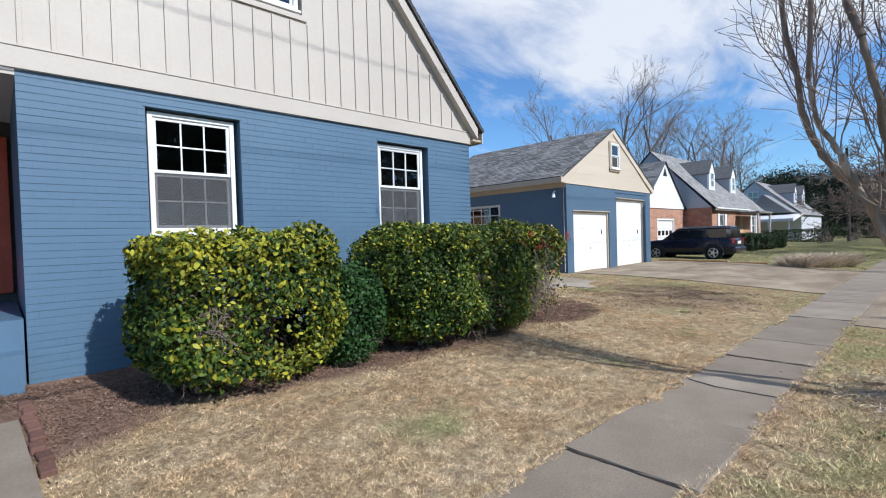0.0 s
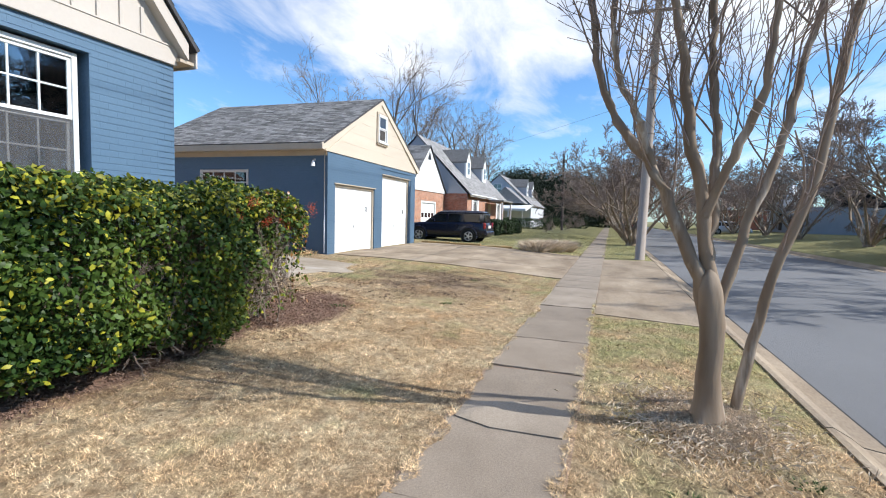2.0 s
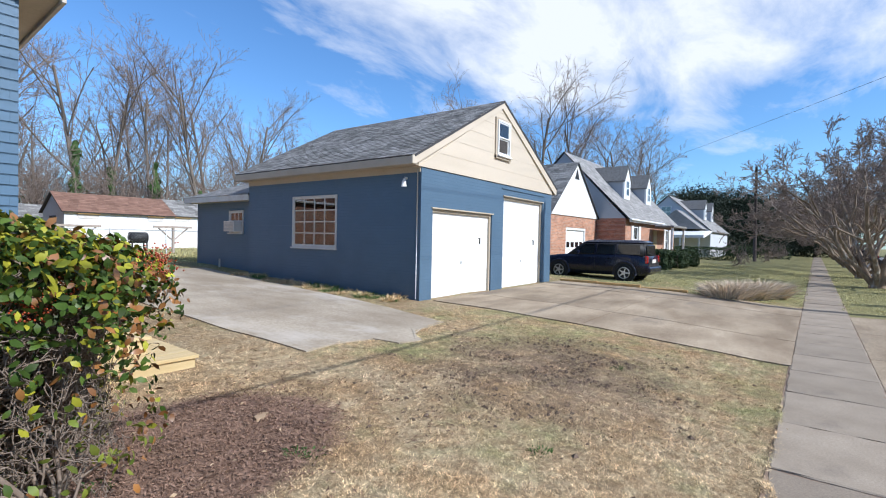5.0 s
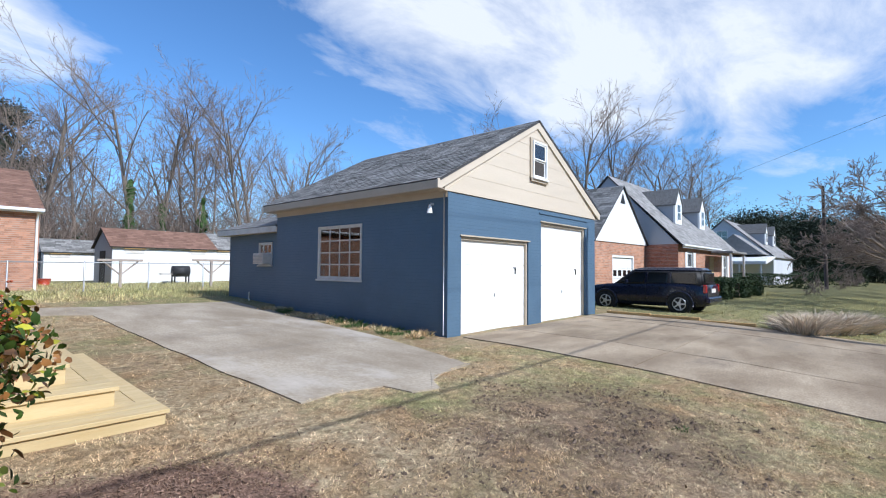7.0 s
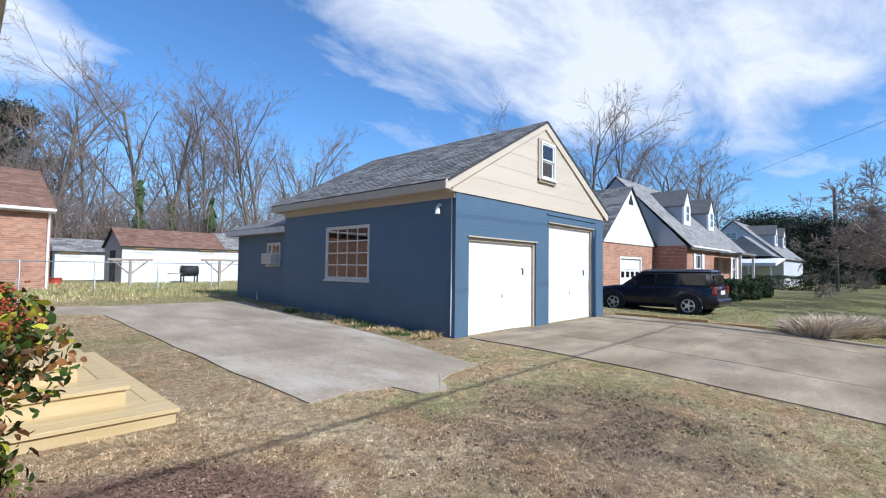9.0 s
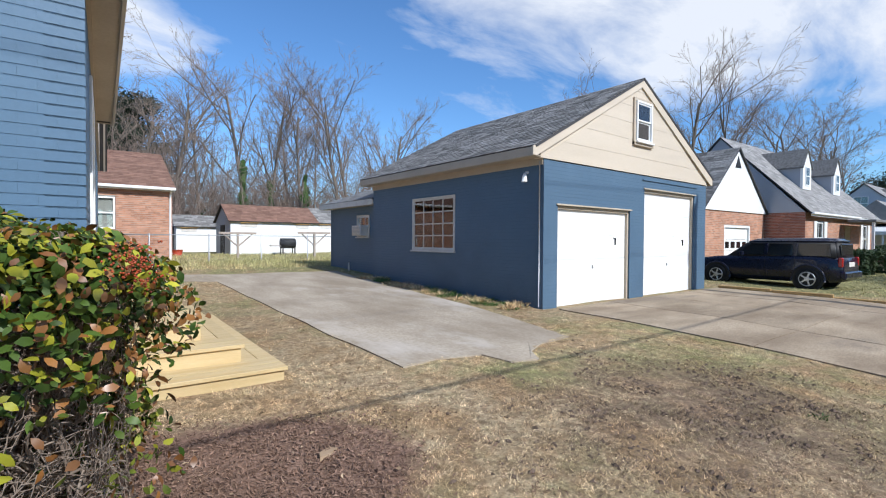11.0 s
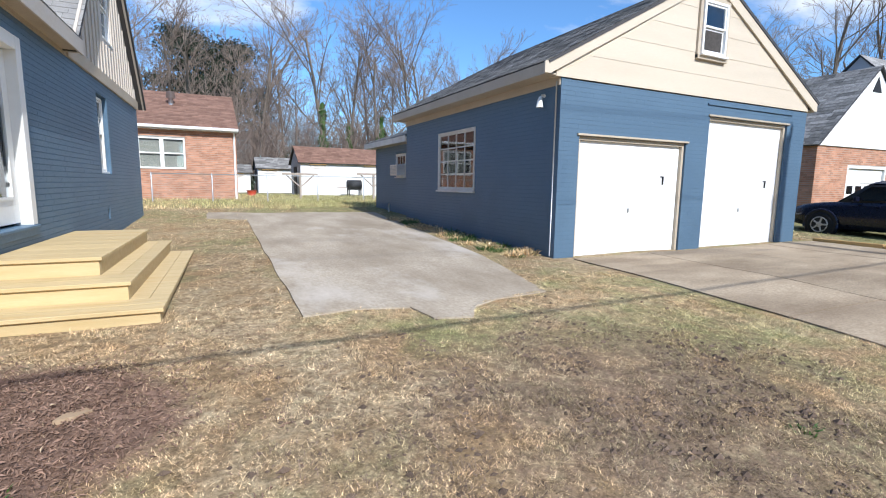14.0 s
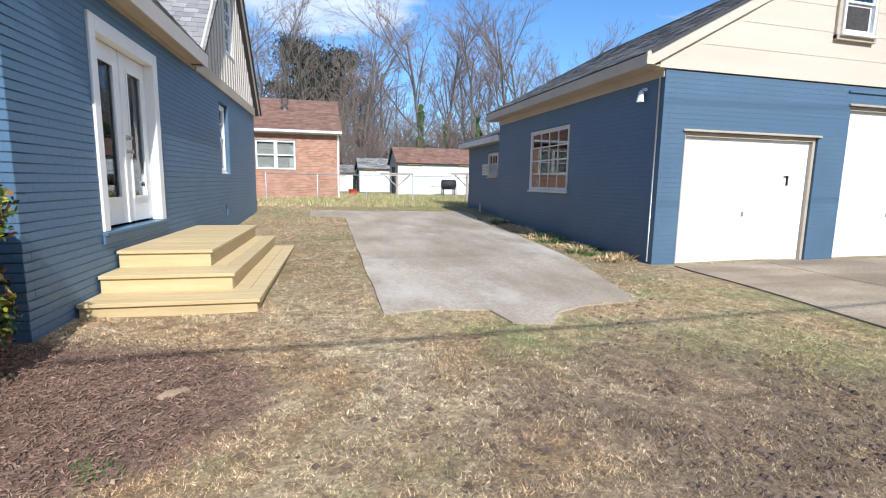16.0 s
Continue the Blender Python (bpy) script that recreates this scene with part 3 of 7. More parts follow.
def plate_on_ground(name, outline, material, label, category, lift=0.02, depth=0.15, jag=0.0, seed=1, cell=0.7, cut=()):
    """A concrete plate that follows the rise of the ground, with an uneven edge; cut: lines along which it is split into slabs."""
    rnd = random.Random(seed)
    pts = []
    for (x0, y0), (x1, y1) in zip(outline, outline[1:] + outline[:1]):
        n = max(1, int(math.hypot(x1 - x0, y1 - y0) / 0.35))
        for i in range(n):
            t = i / n
            pts.append((x0 + (x1 - x0) * t + (rnd.uniform(-jag, jag) if i else 0), y0 + (y1 - y0) * t + (rnd.uniform(-jag, jag) if i else 0)))
    bm = bmesh.new()
    f = bm.faces.new([bm.verts.new((x, y, 0)) for x, y in pts])
    xs, ys = [p[0] for p in pts], [p[1] for p in pts]
    for a in np.arange(min(xs) + cell, max(xs), cell):
        bmesh.ops.bisect_plane(bm, geom=bm.verts[:] + bm.edges[:] + bm.faces[:], plane_co=(a, 0, 0), plane_no=(1, 0, 0))
    for a in np.arange(min(ys) + cell, max(ys), cell):
        bmesh.ops.bisect_plane(bm, geom=bm.verts[:] + bm.edges[:] + bm.faces[:], plane_co=(0, a, 0), plane_no=(0, 1, 0))
    if f.is_valid and f.normal.z < 0:
        bmesh.ops.reverse_faces(bm, faces=bm.faces)
    e = bmesh.ops.extrude_face_region(bm, geom=bm.faces[:])
    low = [v for v in e["geom"] if isinstance(v, bmesh.types.BMVert)]
    lowset = set(low)
    for v in bm.verts:
        v.co.z = float(ground_z(v.co.x, v.co.y)) + (lift if v not in lowset else lift - depth)
    bmesh.ops.recalc_face_normals(bm, faces=bm.faces)
    return tagged(part(name, bm, material), label, category, kind="structure")


def st(s, o):
    v = STREET @ Vector((s, o, 0))
    return (v.x, v.y)


def build_drive():
    xs = [14.42, 16.25, 18.15, 20.05, 21.95]
    skew = lambda i, y: 0.052 * (y - 7.6) if i == 0 else 0.0          # the edge by the lawn runs aslant
    for i, (a, b) in enumerate(zip(xs, xs[1:])):
        for y0, y1 in ((1.0, 4.9), (4.915, 8.44)):
            ya, yb = (y0, y0) if y0 > 2 else (st(a, WALK_IN + 0.012)[1], st(b, WALK_IN + 0.012)[1])
            plate_on_ground("driveway", [(a + 0.006 + skew(i, ya), ya), (b - 0.006, yb), (b - 0.006, y1), (a + 0.006 + skew(i, y1), y1)], CONCRETE,
                            "stained pale concrete driveway slab before the garage", "driveway", lift=0.02 + 0.003 * (i % 2), seed=i)
    for i, (a, b) in enumerate([(9.75, 12.6), (12.61, 15.4), (15.41, 18.2), (18.21, 20.9)]):
        flare = 0.35
        o1 = CURB + 0.01
        pts = [st(a - (flare if i == 0 else 0), o1), st(b + (flare if i == 3 else 0), o1), st(b, WALK_OUT - 0.012), st(a, WALK_OUT - 0.012)]
        plate_on_ground("driveway_apron", pts, CONCRETE, "pale worn concrete apron between sidewalk and road", "driveway", lift=0.012, seed=20 + i)
    plate_on_ground("patio_slab", [(9.6, 6.74), (10.1, 6.8), (10.66, 6.62), (10.74, 6.2), (11.12, 6.1), (11.32, 6.4), (11.72, 6.6), (12.5, 6.72), (13.1, 9.2), (13.6, 14.5), (13.7, 17.2), (9.78, 17.6), (9.68, 12.0)], PATIO,
                    "pale concrete slab in the yard between house and garage", "slab", lift=0.018, jag=0.012, seed=5)
    plate_on_ground("stepping_slab", [(8.75, 16.3), (9.95, 15.9), (10.0, 17.6), (8.8, 17.8)], PATIO, "pale broken concrete slab on the lawn", "slab", lift=0.02, jag=0.04, seed=6)
    plate_on_ground("entry_walk", [st(-0.6, WALK_IN + 0.02), st(0.06, WALK_IN + 0.02), (0.12, 5.6), (-0.6, 5.6)], SIDEWALK, "grey concrete entry walk beside a brick-edged bed", "walkway", lift=0.02, seed=8)


build_drive()


# ---------------- walls of brick
def spans_without(a, b, cuts):
    out = [(a, b)]
    for c0, c1 in cuts:
        nxt = []
        for s, e in out:
            if c1 <= s or c0 >= e:
                nxt.append((s, e))
            else:
                if c0 > s:
                    nxt.append((s, c0))
                if c1 < e:
                    nxt.append((c1, e))
        out = nxt
    return out


def brick_boxes(length, z0, z1, openings, lap, seed, depth=0.008, course=0.0762, unit=0.205, joint=0.009, z_low=None):
    """Brick rows as (x0, x1, z0, z1) with running bond, kept clear of the openings (x0, x1, z0, z1)."""
    rows, k, z = [], 0, z0
    while z < z1 - 0.02:
        top = min(z + course - joint, z1)
        cuts = [(a, b) for a, b, c, d in openings if c < top - 0.005 and d > z + 0.005]
        for s, e in spans_without(0.0, length, cuts):
            x = s - ((k % 2) * unit / 2 if s == 0.0 else (unit * ((k % 2) * 0.5)))
            while x < e:
                a, b = max(x, s), min(x + unit - 0.0004, e)
                if b - a > 0.02:
                    rows.append((a, b, z, top))
                x += unit
        z += course
        k += 1
    return rows


def bricks_mesh(name, rows, material, seed, proud=0.0035, chamfer=0.002):
    """Many bricks joined: each a block with a raised, chamfered face in front of y = 0."""
    rnd = np.random.RandomState(seed)
    R = np.array(rows)
    n = len(R)
    p = proud + rnd.uniform(-0.1, 0.1, n) * proud
    tilt = rnd.uniform(-0.06, 0.06, (n, 4)) * proud
    x0, x1, z0, z1 = R.T
    c = chamfer
    V = np.zeros((n, 8, 3), np.float32)
    for i, (sx, sz) in enumerate(((0, 0), (1, 0), (1, 1), (0, 1))):
        V[:, i] = np.stack([np.where(sx, x1, x0), np.full(n, 0.003), np.where(sz, z1, z0)], 1)
        V[:, 4 + i] = np.stack([np.where(sx, x1 - 0.0003, x0 + 0.0003), -p + tilt[:, i], np.where(sz, z1 - c, z0 + c)], 1)
    F = np.array([(4, 5, 6, 7), (0, 1, 5, 4), (1, 2, 6, 5), (2, 3, 7, 6), (3, 0, 4, 7)])
    F = (F[None] + 8 * np.arange(n)[:, None, None]).reshape(-1, 4)
    return raw_mesh(name, V.reshape(-1, 3), F, material)


def wall_panel(length, height, z0, openings, thick=0.22):
    """A wall body with its openings cut through, outer face at y = 0, running from x = 0."""
    bm = bmesh.new()
    xs = sorted({0.0, length, *[v for o in openings for v in o[:2]]})
    zs = sorted({z0, height, *[v for o in openings for v in o[2:]]})
    vs = {}

    def v(x, y, z):
        if (x, y, z) not in vs:
            vs[(x, y, z)] = bm.verts.new((x, y, z))
        return vs[(x, y, z)]

    inside = lambda x, z: any(a < x < b and c < z < d for a, b, c, d in openings)
    solid = {(i, j) for i in range(len(xs) - 1) for j in range(len(zs) - 1) if not inside((xs[i] + xs[i + 1]) / 2, (zs[j] + zs[j + 1]) / 2)}
    for i, j in solid:
        a, b, c, d = xs[i], xs[i + 1], zs[j], zs[j + 1]
        bm.faces.new((v(a, 0, c), v(b, 0, c), v(b, 0, d), v(a, 0, d)))
        bm.faces.new((v(a, thick, c), v(a, thick, d), v(b, thick, d), v(b, thick, c)))
        for di, dj, q in ((-1, 0, ((a, c), (a, d))), (1, 0, ((b, d), (b, c))), (0, -1, ((b, c), (a, c))), (0, 1, ((a, d), (b, d)))):
            if (i + di, j + dj) not in solid:
                (x0, z_0), (x1, z_1) = q
                bm.faces.new((v(x0, 0, z_0), v(x0, thick, z_0), v(x1, thick, z_1), v(x1, 0, z_1)))
    bmesh.ops.recalc_face_normals(bm, faces=bm.faces)
    return bm


def brick_wall(parent, name, m, length, z0, z1, openings, material, mortar, seed, single=None, thick=0.22, label="", proud=0.0035):
    """A wall with bricks on its outer face; single: a stretch (x0, x1, z0, z1) whose bricks are objects of their own."""
    w = part(name, wall_panel(length, z1, z0, openings, thick), mortar, parent, label, m)
    rows = brick_boxes(length, z0, z1, openings, 0.5, seed)
    near = []
    if single:
        a, b, c, d = single
        near = [r for r in rows if a <= (r[0] + r[1]) / 2 <= b and c <= (r[2] + r[3]) / 2 <= d][:300]
        keep = set(near)
        rows = [r for r in rows if r not in keep]
    if rows:
        ob = new("brickwork", bricks_mesh("brickwork", rows, material, seed, proud, min(0.002, proud * 0.8)))
        ob.parent = w
        tagged(ob, kind="stuff")
    shared = {}
    for r in near:
        key = (round(r[1] - r[0], 3), round(r[3] - r[2], 3))
        if key not in shared:
            shared[key] = bricks_mesh("brick", [(0, key[0], 0, key[1])], material, seed + len(shared), proud, min(0.002, proud * 0.8))
        ob = new("brick", shared[key])
        ob.parent = w
        ob.matrix_basis = Matrix.Translation((r[0], 0.001 * math.sin(r[0] * 91 + r[2] * 57), r[2]))
    return w


# ---------------- roofs
def shingles(name, outline, m, material, parent, seed=1, course=0.145, tab=0.31, label="", double=False):
    """A roof plane: a thin deck with overlapping rows of tabs. outline: polygon in (along, up-slope) of the plane m."""
    deck = slab_poly(outline, -0.05, 0.0)
    ob = part(name, deck, DRIP, parent, label, m)
    rnd = np.random.RandomState(seed)
    P = np.array(outline)
    lo, hi = P.min(0), P.max(0)

    def span(v):
        xs = []
        for (x0, y0), (x1, y1) in zip(P, np.roll(P, -1, 0)):
            if (y0 <= v < y1) or (y1 <= v < y0):
                xs.append(x0 + (x1 - x0) * (v - y0) / (y1 - y0))
        return (min(xs), max(xs)) if len(xs) > 1 else None

    V, F = [], []
    k, v = 0, lo[1]
    while v < hi[1] - 0.02:
        s0, s1 = span(v + 0.001), span(min(v + course, hi[1] - 0.001))
        if s0 and s1:
            a, b = min(s0[0], s1[0]), max(s0[1], s1[1])
            x = a - rnd.uniform(0, tab)
            while x < b:
                w = tab * rnd.choice([0.6, 0.8, 1.0, 1.2])
                t = 0.008 + rnd.uniform(0, 0.007)
                l0, l1 = max(x, s0[0]), min(x + w - 0.004, s0[1])
                u0, u1 = max(x, s1[0]), min(x + w - 0.004, s1[1])
                if l1 > l0 + 0.01 or u1 > u0 + 0.01:
                    l1, u1 = max(l1, l0), max(u1, u0)
                    n = len(V)
                    top = min(v + course + 0.01, hi[1])
                    V += [(l0, v, 0.001), (l1, v, 0.001), (l1, v, t), (l0, v, t), (u1, top, 0.004), (u0, top, 0.004)]
                    F += [(n, n + 1, n + 2, n + 3), (n + 3, n + 2, n + 4, n + 5)]
                x += w
        v += course
        k += 1
    sh = new("roofing", raw_mesh("roofing", V, F, material))
    sh.parent = ob
    tagged(sh, kind="stuff")
    return ob


def plane_matrix(origin, along, up):
    """A frame whose x runs along, y up the slope, z out of the roof."""
    x, y = Vector(along).normalized(), Vector(up).normalized()
    z = x.cross(y)
    return Matrix.Translation(origin) @ Matrix((x, y, z)).transposed().to_4x4()


# ---------------- windows
def window(parent, m, w, h, cols=3, rows=2, name="window", sashes=2, frame_w=0.055, muntin=0.018, material=None, back=None, depth=0.09, screen=False, sill=True, label=""):
    """A sash window in a frame, its lower left at the origin of m, outer face at y = 0 and the reveal behind it."""
    material = material or WHITE
    win = part(name, boxes((0, frame_w, -0.02, depth, 0, h), (w - frame_w, w, -0.02, depth, 0, h), (frame_w, w - frame_w, -0.02, depth, h - frame_w, h), (frame_w, w - frame_w, -0.02, depth, 0, frame_w), bevel=0.004), material, parent, label, m)
    iw, ih = w - 2 * frame_w, (h - 2 * frame_w) / sashes
    for s in range(sashes):
        y = 0.035 if s == 0 and sashes == 2 else 0.0
        z0 = frame_w + s * ih
        r = 0.038
        part("sash", boxes((frame_w, frame_w + r, y, y + 0.035, z0, z0 + ih), (w - frame_w - r, w - frame_w, y, y + 0.035, z0, z0 + ih),
                           (frame_w + r, w - frame_w - r, y, y + 0.035, z0, z0 + r), (frame_w + r, w - frame_w - r, y, y + 0.035, z0 + ih - r, z0 + ih), bevel=0.004), material, win)
        gw, gh = iw - 2 * r, ih - 2 * r
        for c in range(1, cols):
            x = frame_w + r + gw * c / cols
            part("muntin", boxes((x - muntin / 2, x + muntin / 2, y + 0.008, y + 0.026, z0 + r, z0 + ih - r)), material, win)
        for q in range(1, rows):
            z = z0 + r + gh * q / rows
            part("muntin", boxes((frame_w + r, w - frame_w - r, y + 0.01, y + 0.024, z - muntin / 2, z + muntin / 2)), material, win)
        for c in range(cols):
            for q in range(rows):
                x0, zz = frame_w + r + gw * c / cols, z0 + r + gh * q / rows
                pane = part("pane", boxes((x0, x0 + gw / cols, y + 0.015, y + 0.019, zz, zz + gh / rows)), GLASS, win)
                pane.visible_shadow = False
    if screen:
        part("screen", boxes((frame_w, w - frame_w, -0.006, -0.003, frame_w, frame_w + ih)), SCREEN_MESH, win, "grey insect screen")
    if sill:
        part("sill", boxes((-0.03, w + 0.03, -0.06, depth, -0.04, 0.0), bevel=0.006), material, win)
    return win


FACE_E = Matrix.Rotation(radians(90), 4, "Z")         # turns a wall that faces -y so that it faces +x
FACE_W = Matrix.Rotation(radians(-90), 4, "Z")        # ... so that it faces -x


# ---------------- the blue house
def build_house():
    H = thing("blue_house", "blue-painted brick house with tan board-and-batten gables", "house", HOUSE)
    z_top, z_band = 3.39, 3.61
    # front: local x from -6.53 to 0
    L0 = 6.53
    f_open = [(L0 - 5.42, L0 - 4.35, 1.70, 3.24), (L0 - 2.16, L0 - 1.07, 1.70, 3.24)]
    front = brick_wall(H, "wall_front", Matrix.Translation((-L0, 0, 0)), L0, -0.1, z_top, f_open, BLUE, BLUE_MORTAR, 3, single=(0.0, 1.05, 0.6, 3.3), label="blue-painted brick front wall")
    for o in f_open:
        window(H, Matrix.Translation((-L0 + o[0] + 0.03, 0.09, o[2] + 0.05)), 0.985, 1.43, 3, 2, screen=True, label="white double-hung window with grilles")
        part("lintel", boxes((-L0 + o[0] - 0.02, -L0 + o[1] + 0.02, -0.012, 0.1, o[3] - 0.03, o[3])), BLUE, H)
    # east: local y from 0 to 10.95
    e_open = [(1.29, 3.12, 0.97, 3.17), (6.66, 7.48, 1.66, 3.15), (6.9, 7.06, 0.78, 0.98)]
    brick_wall(H, "wall_east", FACE_E, 10.95, -0.1, z_top, e_open, BLUE, BLUE_MORTAR, 4, single=(0.0, 1.2, 0.2, 2.9), label="blue-painted brick side wall")
    window(H, FACE_E @ Matrix.Translation((6.69, 0.09, 1.7)), 0.76, 1.42, 2, 2, label="white double-hung window")
    part("vent_grille", boxes((6.9, 7.06, 0.06, 0.1, 0.78, 0.98)), BLACK, H, "dark foundation vent", FACE_E)
    # back, west and inside
    part("wall_back", boxes((-12.5, 0, 10.73, 10.949, -0.1, z_top)), BLUE_MORTAR, H)
    part("wall_west", boxes((-12.5, -12.28, 2.62, 10.73, -0.1, z_top)), BLUE_MORTAR, H)
    part("porch_wall", boxes((-L0, -L0 + 0.22, 0.22, 2.4, -0.1, z_top)), BLUE, H)
    # the porch's shade is put into the colour of its back wall
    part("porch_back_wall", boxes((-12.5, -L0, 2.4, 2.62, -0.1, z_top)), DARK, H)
    part("room_floor", boxes((-12.2, -0.24, 2.7, 10.7, 0.78, 0.86), (-L0 + 0.24, -0.24, 0.24, 2.7, 0.78, 0.86)), DARK, H)
    part("room_ceiling", boxes((-12.2, -0.24, 2.7, 10.7, z_top - 0.1, z_top - 0.04), (-L0 + 0.24, -0.24, 0.24, 2.7, z_top - 0.1, z_top - 0.04)), ROOM, H)
    part("room_partition", boxes((-L0 + 0.24, -0.24, 4.4, 4.5, 0.86, z_top - 0.1)), ROOM, H)
    # red front door in the porch
    d = part("front_door", boxes((-7.45, -6.57, 2.34, 2.39, 1.02, 3.12), bevel=0.006), RED_PAINT, H, "red painted front door")
    part("handle", boxes((-7.4, -7.34, 2.28, 2.34, 1.95, 2.05), bevel=0.01), BRASS, d)
    part("porch_post", boxes((-12.3, -12.1, 0.02, 0.22, -0.1, z_top)), TAN, H)
    part("porch_floor", boxes((-12.5, -L0 - 0.02, 0.0, 2.4, -0.1, 0.9)), BLUE, H, "blue-painted brick porch floor")
    part("porch_step", boxes((-9.0, -L0 - 0.04, -0.3, 0.0, -0.1, 0.6)), BLUE, H, "blue-painted brick step")
    part("porch_ceiling", boxes((-12.5, -L0, 0.0, 2.4, z_top - 0.06, z_top - 0.02)), TAN, H)
    # front gable, half width 3.95 about local x = -3.95
    half, pitch = 3.98, 1.1
    apex = z_band + half * pitch
    part("band", boxes((-12.5, 0.03, -0.045, 0.0, z_top, z_band), bevel=0.004), TAN, H, "tan painted fascia band")
    g_open = (-4.55, -3.42, 4.82, 6.2)
    part("gable_front", prism([(-2 * half, z_band), (g_open[0], z_band), (g_open[0], z_band + (2 * half + g_open[0]) * pitch)], -0.02, 0.18), TAN, H, "tan board-and-batten gable")
    part("gable_front", prism([(g_open[1], z_band), (0, z_band), (g_open[1], z_band - g_open[1] * pitch)], -0.02, 0.18), TAN, H)
    part("gable_front", boxes((g_open[0], g_open[1], -0.02, 0.18, z_band, g_open[2])), TAN, H)
    part("gable_front", prism([(g_open[0], g_open[3]), (g_open[1], g_open[3]), (g_open[1], z_band - g_open[1] * pitch), (-half, apex), (g_open[0], z_band + (2 * half + g_open[0]) * pitch)], -0.02, 0.18), TAN, H)
    part("drip_strip", boxes((-12.5, 0.03, -0.055, -0.02, z_band, z_band + 0.018)), TAN, H)
    x = -0.19
    while x > -2 * half + 0.1:
        top = z_band + (min(-x, x + 2 * half)) * pitch - 0.16
        segs = [(z_band + 0.02, top)]
        if g_open[0] - 0.1 < x < g_open[1] + 0.1:
            segs = [(z_band + 0.02, g_open[2] - 0.1), (g_open[3] + 0.1, top)]
        for a, b in segs:
            if b > a + 0.05:
                part("batten", boxes((x - 0.022, x + 0.022, -0.042, -0.02, a, b), bevel=0.003), TAN, H)
        x -= 0.262
    window(H, Matrix.Translation((g_open[0] + 0.06, 0.0, g_open[2] + 0.06)), 1.01, 1.26, 3, 2, label="white attic window")
    part("window_trim", boxes((g_open[0] - 0.06, g_open[1] + 0.06, -0.05, -0.02, g_open[2] - 0.07, g_open[2] - 0.0)), TAN, H)
    # rake boards and roof of the front wing
    for side in (1, -1):
        pts = [(0.1, -0.11), (0.1, 0.1), (half, apex + 0.2 - z_band), (half, apex - 0.03 - z_band)]
        pts = [((-(half) + side * (half - a + (0.2 if a < 1 else 0))), z_band + (b if a > 1 else b - 0.02)) for a, b in pts]
        part("rake_board", prism(pts, -0.16, -0.12), TAN, H, "tan rake board under a dark roof edge")
        part("rake_soffit", prism([pts[0], pts[1], pts[2], pts[3]], -0.119, -0.02), TAN, H)
    ang = math.atan(pitch)
    c, s = math.cos(ang), math.sin(ang)
    e_x, e_z = 0.24, z_band + 0.14 - 0.34 * pitch * 0.3
    slope = (half + e_x) / c
    shingles("roof_east", [(-0.2, 0), (4.92, 0), (4.92, slope), (-0.2, slope)], plane_matrix((e_x, 0, e_z), (0, 1, 0), (-c, 0, s)), SHINGLE_PALE, H, 11, label="grey shingle roof slope")
    shingles("roof_west", [(-4.92, 0), (0.2, 0), (0.2, slope), (-4.92, slope)], plane_matrix((-2 * half - e_x, 0, e_z), (0, -1, 0), (c, 0, s)), SHINGLE_PALE, H, 12)
    # soffit and fascia of the east eave
    part("soffit", boxes((0.0, e_x - 0.02, -0.12, 4.92, z_top + 0.05, z_top + 0.09)), TRIM_TAN, H, "tan boarded soffit")
    part("fascia", boxes((e_x - 0.02, e_x + 0.01, -0.15, 4.92, z_top + 0.02, z_top + 0.24), bevel=0.004), TAN, H)
    part("frieze", boxes((0.0, 0.03, 0.0, 4.92, z_top, z_top + 0.05)), TRIM_TAN, H)
    # east gable of the rear block, local y from 4.96 to 10.95
    y0, y1 = 4.96, 10.95
    hm = (y1 - y0) / 2
    ap = z_band + hm * pitch
    wo = (7.5, 8.4, 4.32, 5.7)
    part("band", boxes((0.0, 0.045, y0, y1 + 0.04, z_top, z_band), bevel=0.004), TRIM_TAN, H)
    zb = z_band
    for poly in ([(y0, zb), (wo[0], zb), (wo[0], zb + (wo[0] - y0) * pitch)], [(wo[1], zb), (y1, zb), (wo[1], zb + (y1 - wo[1]) * pitch)],
                 [(wo[0], zb), (wo[1], zb), (wo[1], wo[2]), (wo[0], wo[2])], [(wo[0], wo[3]), (wo[1], wo[3]), (wo[1], zb + (y1 - wo[1]) * pitch), ((y0 + y1) / 2, ap), (wo[0], zb + (wo[0] - y0) * pitch)]):
        part("gable_east", prism(poly, -0.18, 0.02, "x"), TAN, H, "tan board-and-batten gable")
    window(H, FACE_E @ Matrix.Translation((wo[0] + 0.03, 0.03, wo[2] + 0.04)), 0.84, 1.3, 2, 2, label="white attic window")
    y = y0 + 0.15
    while y < y1 - 0.1:
        top = zb + min(y - y0, y1 - y) * pitch - 0.12
        segs = [(zb, top)] if not wo[0] - 0.1 < y < wo[1] + 0.1 else [(zb, wo[2] - 0.08), (wo[3] + 0.08, top)]
        for a, b in segs:
            if b > a + 0.05:
                part("batten", boxes((0.02, 0.042, y - 0.022, y + 0.022, a, b), bevel=0.003), TAN, H)
        y += 0.262
    sl = (hm + 0.25) / c
    ym = (y0 + y1) / 2
    shingles("roof_back", [(0, 0), (12.9, 0), (12.9, sl), (0, sl)], plane_matrix((0.2, y1 + 0.25, zb + 0.12 - 0.25 * pitch), (-1, 0, 0), (0, -c, s)), SHINGLE_PALE, H, 13)
